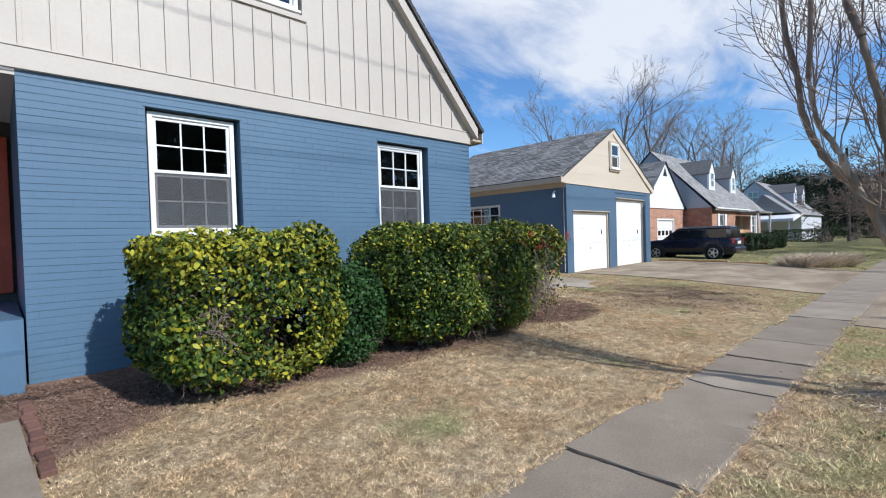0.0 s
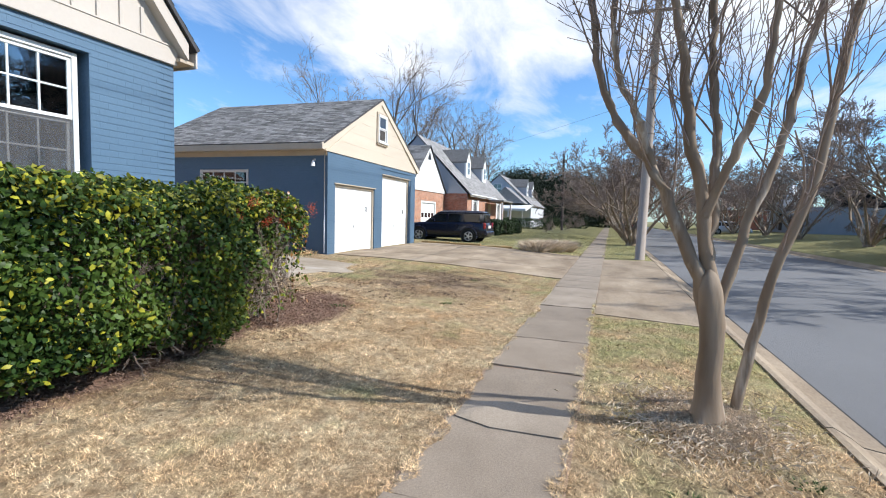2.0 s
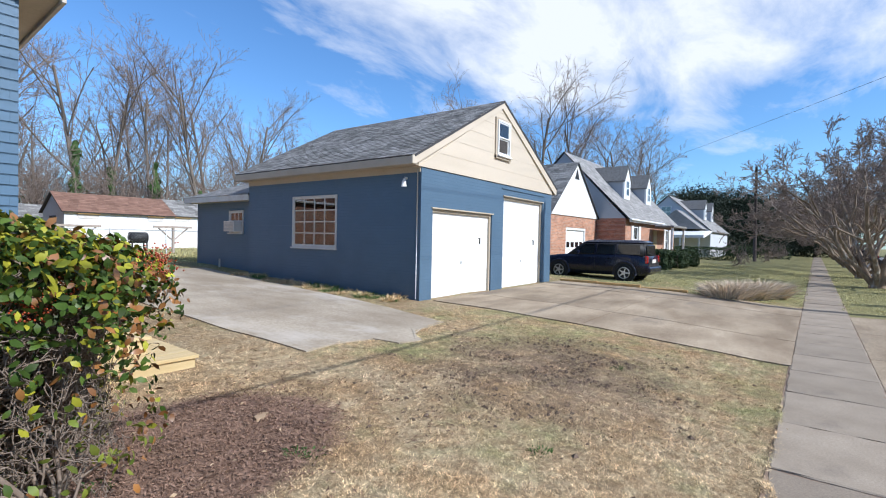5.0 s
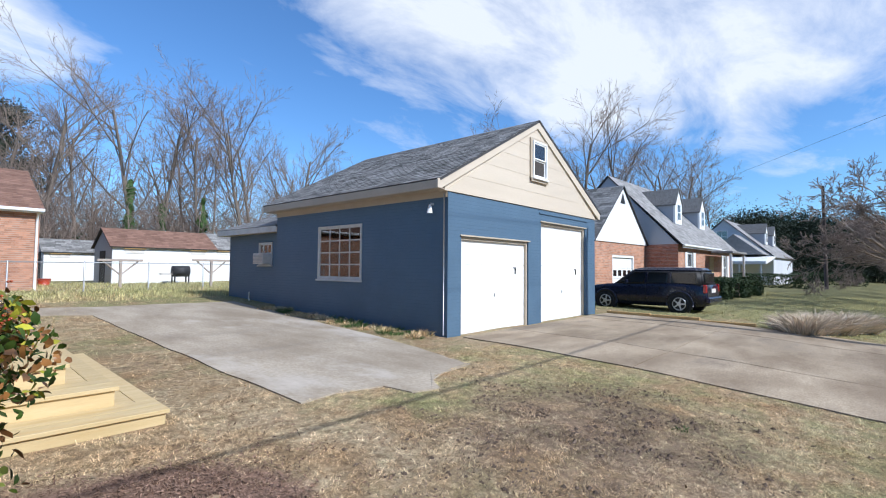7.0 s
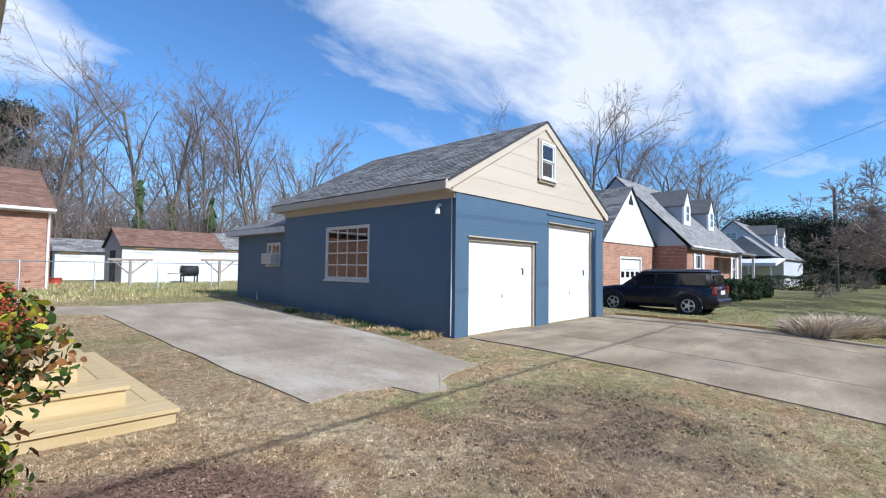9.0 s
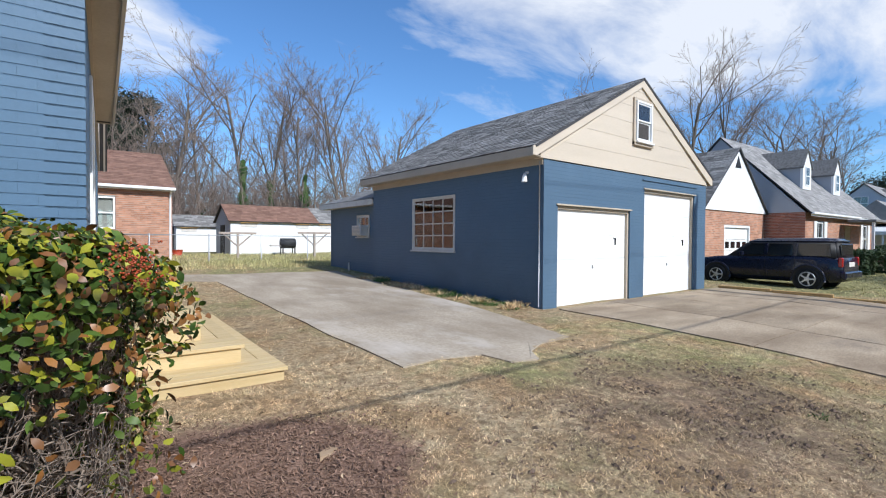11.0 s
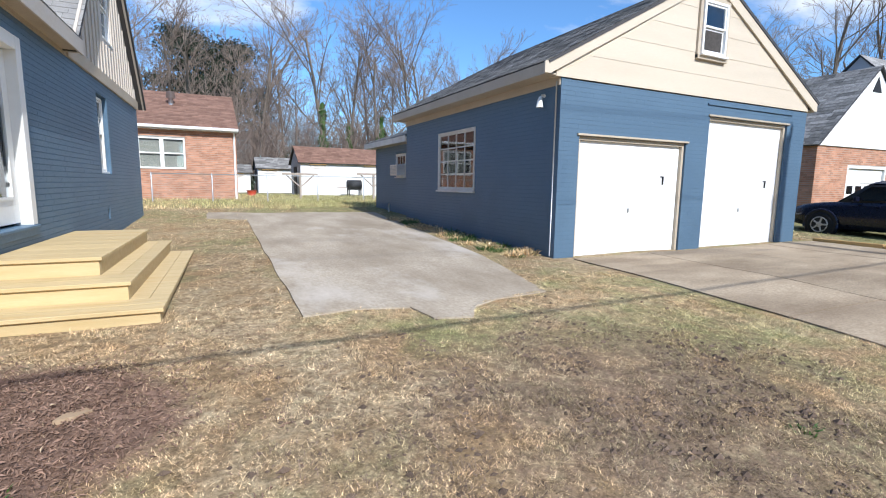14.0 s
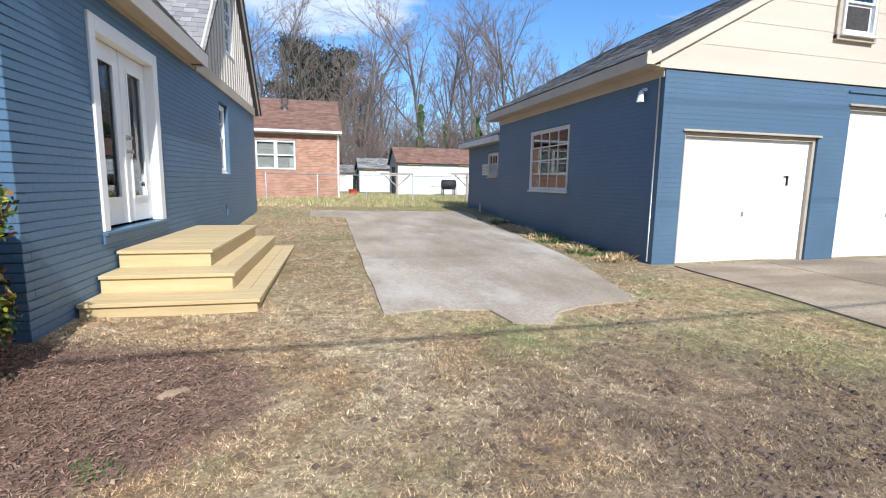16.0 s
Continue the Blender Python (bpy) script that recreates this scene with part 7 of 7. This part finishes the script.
def build_far_hedges():
    g = "clipped hedges of the next houses"
    far_hedge("low dark clipped shrub before a brick house", 33.6, 35.3, 7.1, 8.4, 0.2, 1.35, 2600, 81, g)
    far_hedge("low dark clipped shrub before a brick house", 36.0, 38.2, 6.7, 8.0, 0.2, 1.3, 2600, 82, g)
    far_hedge("low dark clipped shrub before a brick house", 39.0, 41.5, 6.6, 7.9, 0.2, 1.3, 2600, 83, g)
    far_hedge("long dark clipped hedge across a lawn", 55, 56.4, 5.2, 12.5, 0.2, 1.5, 4500, 84, g)
    far_hedge("long dark clipped hedge across a lawn", 72, 73.5, 1.5, 12.0, 0.0, 1.6, 4500, 85, g)
    for s, w in ((28, 2.2), (34, 3), (39, 2.6), (45, 3.4), (52, 4)):
        far_hedge("dark clipped hedge across the road", s, s + w, -23.2, -21.8, 0.58, 1.8, 2200, int(90 + s), g, STREET)
    for s, w in ((30, 10), (41, 9)):
        far_hedge("long dark clipped hedge across the road", s, s + w, -20.4, -19.2, 0.58, 1.6, 4200, int(190 + s), g, STREET)


build_far_hedges()


# ---------------- the back yard
def build_back_house():
    B = thing("brick_house", "orange-red brick house with brown roof behind the yard", "house", Matrix.Translation((10.05, 25.5, 0)))
    zb, zt = 0.5, 3.72
    L = 12.0
    win = (L - 3.75, L - 2.0, 2.02, 3.36)
    far_brick(B, "wall_front", Matrix.Translation((-L, 0, 0)), L, zb, zt, BRICK_TAN, 101, [win], "orange-red brick wall")
    part("wall_east", boxes((-0.2, 0, 0.2, 8.0, zb, zt), (-L, -L + 0.2, 0.2, 8.0, zb, zt)), BRICK_TAN, B)
    part("wall_rear", boxes((-L + 0.2, -0.2, 7.8, 8.0, zb, zt)), BRICK_TAN, B)
    for k in range(2):
        small_window(B, Matrix.Translation((-L + win[0] + 0.01 + 0.87 * k, 0.04, win[2] + 0.02)), 0.86, 1.3, "white paired window with pale blinds", cols=1, inside=OLD_WHITE)
    gable_roof(B, -L, 0, 0, 8, zt + 0.1, zt + 2.1, SHINGLE_RED, 103, over=0.25, rake=0.1)
    part("gable_east", prism([(0, zt), (8, zt), (4, zt + 2.0)], -0.15, 0.0, "x"), BRICK_TAN, B)
    part("gutter", boxes((-L, 0.1, -0.36, -0.25, zt - 0.02, zt + 0.1), bevel=0.02), WHITE, B, "white gutter")
    part("fascia", boxes((-L, 0.08, -0.25, -0.0, zt - 0.06, zt + 0.06)), WHITE, B)
    bm = bmesh.new()
    tube(bm, [(-0.08, -0.32, zt), (-0.08, -0.1, zt - 0.25), (-0.08, -0.06, zt - 0.4), (-0.08, -0.06, zb + 0.2)], [0.04] * 4, 8)
    part("downspout", bm, WHITE, B)
    bm = bmesh.new()
    tube(bm, [(-2.55, 2.3, zt + 1.0), (-2.55, 2.3, zt + 1.55), (-2.55, 2.3, zt + 1.58), (-2.55, 2.3, zt + 1.85)], [0.1, 0.1, 0.2, 0.16], 12)
    part("roof_vent", bm, STEEL, B, "round metal roof vent")


build_back_house()


def shed(label, x0, x1, y0, y1, z0, zt, zr, seed, roof):
    S = thing("shed", label, "shed", Matrix.Identity(4), "sheds behind the fence")
    part("wall", boxes((x0, x1, y0, y1, z0, zt)), WHITE, S)
    part("gable", prism([(y0, zt), (y1, zt), ((y0 + y1) / 2, zr - 0.06)], x0 - 0.02, x0 + 0.1, "x"), SIDING_GREY, S)
    part("gable", prism([(y0, zt), (y1, zt), ((y0 + y1) / 2, zr - 0.06)], x1 - 0.1, x1 + 0.02, "x"), SIDING_GREY, S)
    part("end_wall", boxes((x0 - 0.02, x0, y0, y1, z0, zt)), SIDING_GREY, S, "grey end wall")
    part("end_door", boxes((x0 - 0.05, x0 - 0.02, (y0 + y1) / 2 - 0.5, (y0 + y1) / 2 + 0.5, z0, z0 + 1.9)), DARK, S)
    gable_roof(S, x0, x1, y0, y1, zt - 0.02, zr, roof, seed, over=0.2)
    n = int((x1 - x0) / 0.28)
    for k in range(1, n):
        x = x0 + (x1 - x0) * k / n
        part("board_batten", boxes((x - 0.008, x + 0.008, y0 - 0.012, y0, z0, zt)), WHITE, S)
    for x in ((x0 + 0.55, x0 + 1.45), (x1 - 1.3, x1 - 0.5)) if x1 - x0 > 3 else ((x0 + 0.3, x0 + 1.2),):
        part("shed_window", boxes((x[0], x[1], y0 - 0.03, y0 - 0.012, zt - 0.35, zt - 0.1)), OLD_WHITE, S)
        part("shed_shade", boxes((x[0] - 0.05, x[1] + 0.05, y0 - 0.14, y0 - 0.03, zt - 0.12, zt - 0.07)), TIMBER_EDGE, S)


def build_back_yard():
    shed("white shed with brown roof behind the chain-link fence", 13.75, 18.85, 31.0, 34.4, 0.6, 2.72, 3.75, 111, SHINGLE_RED)
    shed("small white shed with grey roof behind the fence", 12.0, 14.6, 37.5, 40.0, 0.6, 2.5, 3.3, 113, SHINGLE)
    shed("low grey-roofed white shed at the edge of the woods", 8.5, 11.6, 39.0, 41.2, 0.6, 2.2, 2.8, 115, SHINGLE)
    shed("white shed behind the garage", 19.6, 22.6, 33.0, 36.0, 0.6, 2.8, 3.9, 117, SHINGLE)
    # chain-link fence
    F = thing("chain_link_fence", "low galvanised chain-link fence across the back yard", "fence", Matrix.Identity(4))
    y = 23.6
    zt = 1.82
    for i, x in enumerate((6.9, 9.0, 11.1, 13.2, 15.3, 17.4)):
        bm = bmesh.new()
        tube(bm, [(x, y, 0.55), (x, y, zt + 0.03), (x, y, zt + 0.06)], [0.025, 0.025, 0.008], 8)
        part("post", bm, STEEL, F)
    bm = bmesh.new()
    tube(bm, [(6.9, y, zt), (17.4, y, zt)], [0.018, 0.018], 6)
    part("top_rail", bm, STEEL, F)
    wires = Limbs()
    for k in range(110):
        for sgn in (1, -1):
            a = 6.2 + 0.11 * k
            wires.add([(max(6.9, min(17.4, a)), y - 0.02, 0.75), (max(6.9, min(17.4, a + sgn * 1.05)), y - 0.02, zt)], [0.0016, 0.0016], 3)
    ob = new("wire_mesh", wires.mesh("wire_mesh", STEEL)); ob.parent = F
    tagged(ob, kind="stuff")
    # washing-line posts
    for x, y, h in ((12.9, 26.2, 1.95), (16.3, 25.2, 2.0)):
        T = thing("clothesline_post", "grey timber T-shaped washing-line post with braces", "clothesline post", pose(x, y, 0.55, 0, 0, 0), "washing-line posts")
        part("post", boxes((-0.05, 0.05, -0.05, 0.05, 0, h - 0.6), bevel=0.008), POLE_WOOD, T)
        part("crossbar", boxes((-0.85, 0.85, -0.04, 0.04, h - 0.6, h - 0.5), bevel=0.008), POLE_WOOD, T)
        for sx in (-1, 1):
            bm = bmesh.new()
            tube(bm, [(sx * 0.04, 0.0, h - 1.15), (sx * 0.65, 0.0, h - 0.6)], [0.035, 0.035], 6)
            part("brace", bm, POLE_WOOD, T)
    # a grill and a red tub by the fence
    G = thing("grill", "black barbecue grill on a stand before the shed", "grill", pose(16.6, 29.8, 0.72))
    bm = bmesh.new()
    tube(bm, [(-0.45, 0, 0.72), (-0.4, 0, 0.72), (0.4, 0, 0.72), (0.45, 0, 0.72)], [0.1, 0.3, 0.3, 0.1], 12)
    part("drum", bm, BLACK, G)
    for sx in (-0.35, 0.35):
        for sy in (-0.2, 0.2):
            part("leg", boxes((sx - 0.03, sx + 0.03, sy - 0.03, sy + 0.03, 0, 0.5)), BLACK, G)
    part("side_shelf", boxes((-1.0, -0.45, -0.2, 0.2, 0.55, 0.6)), POLE_WOOD, G)
    R = thing("tub", "red plastic tub on the grass behind the fence", "tub", pose(11.0, 30.5, 0.75))
    bm = bmesh.new()
    tube(bm, [(0, 0, 0), (0, 0, 0.3), (0, 0, 0.34)], [0.2, 0.26, 0.28], 14)
    part("body", bm, RED_PAINT, R)


build_back_yard()


# ---------------- vehicles
def wheel(parent, x, y, r=0.33):
    w = 0.2
    bm = bmesh.new()
    tube(bm, [(x - w / 2, y, r), (x - w / 2 + 0.02, y, r), (x + w / 2 - 0.02, y, r), (x + w / 2, y, r)], [r * 0.9, r, r, r * 0.9], 28)
    t = part("wheel", bm, TYRE, parent)
    for sx in (-1, 1):
        bm = bmesh.new()
        xo = x + sx * (w / 2 + 0.004)
        tube(bm, [(x + sx * 0.02, y, r), (xo, y, r)], [r * 0.66, r * 0.66], 24)
        part("rim", bm, BLACK, t)
        bm = bmesh.new()
        tube(bm, [(xo, y + r * 0.63 * math.cos(a), r + r * 0.63 * math.sin(a)) for a in np.linspace(0, math.tau, 25)], [0.016] * 25, 5, False)
        part("rim_edge", bm, ALLOY, t)
        for k in range(5):
            a = k * math.tau / 5 + 0.3
            bm = bmesh.new()
            box(bm, xo - 0.008, xo + 0.008, -0.024, 0.024, 0.05, r * 0.63, 0.006, Matrix.Translation((0, y, r)) @ Matrix.Rotation(a, 4, "X"))
            part("spoke", bm, ALLOY, t)
        bm = bmesh.new()
        tube(bm, [(xo - 0.004, y, r), (xo + 0.012 * sx, y, r)], [0.075, 0.06], 14)
        part("hub", bm, ALLOY, t)


def car(name, label, m, paint, group=""):
    """A tall wagon, nose to +y, wheels at y 0 and 2.63, with bulged wings and a rounded roof."""
    C = thing(name, label, "car", m, group)
    stations = [(-0.84, 0.42, 0.80, 0.70), (-0.78, 0.28, 0.98, 0.80), (-0.5, 0.24, 1.02, 0.86), (0.0, 0.24, 1.03, 0.88), (0.8, 0.22, 1.02, 0.865), (1.6, 0.22, 1.0, 0.865), (2.2, 0.24, 0.99, 0.87), (2.63, 0.25, 0.96, 0.87), (3.1, 0.27, 0.9, 0.83), (3.42, 0.32, 0.8, 0.74), (3.56, 0.42, 0.62, 0.6)]
    bm = bmesh.new()
    rings = []
    for y, z0, z1, w in stations:
        h = z1 - z0
        prof = [(-w * 0.86, z0), (-w * 0.98, z0 + h * 0.22), (-w, z0 + h * 0.5), (-w * 0.965, z0 + h * 0.85), (-w * 0.9, z1), (w * 0.9, z1), (w * 0.965, z0 + h * 0.85), (w, z0 + h * 0.5), (w * 0.98, z0 + h * 0.22), (w * 0.86, z0)]
        rings.append([bm.verts.new((x, y, z)) for x, z in prof])
    for r0, r1 in zip(rings, rings[1:]):
        for k in range(len(r0)):
            bm.faces.new((r0[k], r1[k], r1[(k + 1) % len(r0)], r0[(k + 1) % len(r0)])).smooth = True
    bm.faces.new(rings[0]), bm.faces.new(rings[-1][::-1])
    bmesh.ops.recalc_face_normals(bm, faces=bm.faces)
    part("body", bm, paint, C)
    # cabin: dark glass band with a painted roof over it
    def cabin(stn, name, material, lab=""):
        b2 = bmesh.new()
        rr = []
        for y0, z, w in stn:
            rr.append([b2.verts.new(p) for p in ((-w, y0[0], z), (w, y0[0], z), (w, y0[1], z), (-w, y0[1], z))])
        for r0, r1 in zip(rr, rr[1:]):
            for k in range(4):
                b2.faces.new((r0[k], r0[(k + 1) % 4], r1[(k + 1) % 4], r1[k]))
        b2.faces.new(rr[0][::-1]), b2.faces.new(rr[-1])
        bmesh.ops.bevel(b2, geom=[e for e in b2.edges if abs((e.verts[0].co - e.verts[1].co).z) > 0.02 or name == "roof"], offset=0.06, segments=3, affect="EDGES")
        for f in b2.faces:
            f.smooth = True
        return part(name, b2, material, C, lab)
    cabin([((-0.72, 2.35), 0.98, 0.79), ((-0.64, 1.75), 1.44, 0.68)], "glasshouse", BLACK, "dark tinted windows")
    cabin([((-0.69, 1.80), 1.43, 0.70), ((-0.60, 1.55), 1.55, 0.62), ((-0.4, 1.3), 1.585, 0.5)], "roof", paint)
    for sx in (-1, 1):
        for a, b, a1, b1 in ((-0.55, 0.3, -0.5, 0.28), (0.42, 1.12, 0.4, 1.08), (1.24, 2.05, 1.2, 1.62)):
            b3 = bmesh.new()
            vs = [b3.verts.new(p) for p in ((sx * 0.785, a, 1.03), (sx * 0.785, b, 1.03), (sx * 0.693, b1, 1.40), (sx * 0.693, a1, 1.40))]
            b3.faces.new(vs if sx > 0 else vs[::-1])
            e = bmesh.ops.extrude_face_region(b3, geom=b3.faces[:])
            bmesh.ops.translate(b3, vec=(sx * 0.012, 0, 0.004), verts=[v for v in e["geom"] if isinstance(v, bmesh.types.BMVert)])
            bmesh.ops.recalc_face_normals(b3, faces=b3.faces)
            part("side_window", b3, CAR_GLASS, C)
        for y0, y1 in ((0.31, 0.41), (1.12, 1.2)):
            part("pillar", boxes((sx * 0.73 - 0.05, sx * 0.73 + 0.05, y0, y1, 1.0, 1.42)), paint, C)
        part("mirror", boxes((sx * 0.9 - 0.07, sx * 0.9 + 0.07, 1.78, 1.88, 1.0, 1.14), bevel=0.02), paint, C)
        part("tail_light", boxes((sx * 0.76 - 0.06, sx * 0.76 + 0.06, -0.83, -0.72, 0.72, 1.0), bevel=0.02), RED_LIGHT, C, "red tail light")
        part("headlight", boxes((sx * 0.62 - 0.1, sx * 0.62 + 0.1, 3.3, 3.47, 0.62, 0.76), bevel=0.02), GLASS, C)
        for y in (0.34, 1.15):
            part("door_seam", boxes((sx * 0.872 - 0.004, sx * 0.872 + 0.004, y, y + 0.01, 0.3, 1.0)), BLACK, C)
        for y in (0.48, 1.3):
            part("door_handle", boxes((sx * 0.875 - 0.015, sx * 0.875 + 0.015, y, y + 0.16, 0.86, 0.89), bevel=0.006), paint, C)
        for y in (0.0, 2.63):
            b4 = bmesh.new()
            tube(b4, [(sx * 0.7, y, 0.33), (sx * 0.885, y, 0.33)], [0.4, 0.4], 28)
            part("wheel_arch", b4, BLACK, C)
            b5 = bmesh.new()
            pts = [(sx * 0.87, y + 0.42 * math.cos(t), 0.33 + 0.42 * math.sin(t)) for t in np.linspace(-0.2, math.pi + 0.2, 14)]
            tube(b5, pts, [0.035] * 14, 6)
            part("wing_flare", b5, paint, C)
            wheel(C, sx * 0.82, y)
    part("rear_window", boxes((-0.55, 0.55, -0.735, -0.70, 1.06, 1.4), bevel=0.01), CAR_GLASS, C)
    part("bumper", boxes((-0.8, 0.8, -0.92, -0.76, 0.36, 0.58), bevel=0.04), paint, C)
    part("front_bumper", boxes((-0.62, 0.62, 3.42, 3.62, 0.32, 0.5), bevel=0.04), paint, C)
    part("number_plate", boxes((-0.26, 0.26, -0.85, -0.835, 0.72, 0.86), bevel=0.005), OLD_WHITE, C)
    return C


car("parked_car", "dark navy blue wagon parked on the next driveway", Matrix.Translation((25.25, 6.85, 0.235)) @ STREET, CAR_PAINT)
SUV = car("parked_suv", "white wagon parked across the road", STREET @ Matrix.Translation((68, -11.2, 0.17)) @ Matrix.Rotation(radians(172), 4, "Z"), CAR_WHITE)
car("distant_car", "dark car standing far down the road", STREET @ Matrix.Translation((78, -2.6, -0.11)) @ Matrix.Rotation(radians(-90), 4, "Z"), CAR_PAINT)


# ---------------- poles, cables, drive edging
def build_poles():
    def pole(label, x, y, h, lean, material, r):
        P = thing("utility_pole", label, "utility pole", pose(x, y, -0.02))
        bm = bmesh.new()
        tube(bm, [(0, 0, -0.1), (lean[0] * 0.5, lean[1] * 0.5, h * 0.5), (lean[0], lean[1], h)], [r, r * 0.86, r * 0.68], 14)
        part("shaft", bm, material, P)
        if material is DARK_POLE:
            return P
        part("crossarm", boxes((-0.05 + lean[0], 0.05 + lean[0], -1.1 + lean[1], 1.1 + lean[1], h - 0.7, h - 0.58), bevel=0.01), material, P)
        for k in (-1.0, -0.4, 0.4, 1.0):
            b = bmesh.new()
            tube(b, [(lean[0], k + lean[1], h - 0.58), (lean[0], k + lean[1], h - 0.5), (lean[0], k + lean[1], h - 0.42)], [0.02, 0.045, 0.03], 8)
            part("insulator", b, OLD_WHITE, P)
        return P
    pole("weathered grey wooden utility pole on the verge", 21.9, -0.73, 10.2, (0.0, -0.2), POLE_WOOD, 0.19)
    pole("dark wooden utility pole across the lawns", 58, 4.3, 9.0, (0, 0.1), DARK_POLE, 0.15)
    pole("weathered wooden utility pole along the street", -24, 1.05, 10.2, (0, -0.1), POLE_WOOD, 0.18)

    def cable(a, b, sag, r, name="overhead_cable"):
        bm = bmesh.new()
        A, B = Vector(a), Vector(b)
        pts = [A.lerp(B, t) - Vector((0, 0, 4 * sag * t * (1 - t))) for t in np.linspace(0, 1, 25)]
        tube(bm, pts, [r] * 25, 6)
        tagged(part(name, bm, BLACK), "black overhead cable strung between poles", "cable", "overhead cables")
    cable((-24, 0.95, 5.95), (21.9, -0.9, 5.85), 0.75, 0.022)
    cable((21.9, -0.9, 5.85), (110, -3.9, 5.8), 0.9, 0.02)
    for k in (-1.0, 1.0):
        cable((-24, 0.95 + k, 9.75), (21.9, -0.93 + k, 9.75), 0.8, 0.008)
    cable((21.9, -0.85, 6.3), (46, 14.5, 6.9), 0.1, 0.005)


build_poles()
E_ = thing("timber_edging", "weathered orange timber edging along the driveway", "edging", Matrix.Identity(4))
for i in range(3):
    y = 4.35 + 1.38 * i
    part("timber", boxes((22.0, 22.1, y, y + 1.36, float(ground_z(22, y)) - 0.05, float(ground_z(22, y)) + 0.11), bevel=0.01), TIMBER_EDGE, E_)


def build_air_conditioner():
    A = thing("air_conditioner", "small white window air conditioner in the annex wall", "air conditioner", Matrix.Translation((14.47, 17.13, 1.79)) @ FACE_W)
    part("case", boxes((0.1, 0.72, -0.26, 0.05, 0.02, 0.36), bevel=0.012), OLD_WHITE, A)
    for k in range(6):
        part("louvre", boxes((0.14, 0.68, -0.272, -0.26, 0.06 + 0.045 * k, 0.085 + 0.045 * k)), STEEL, A)


build_air_conditioner()
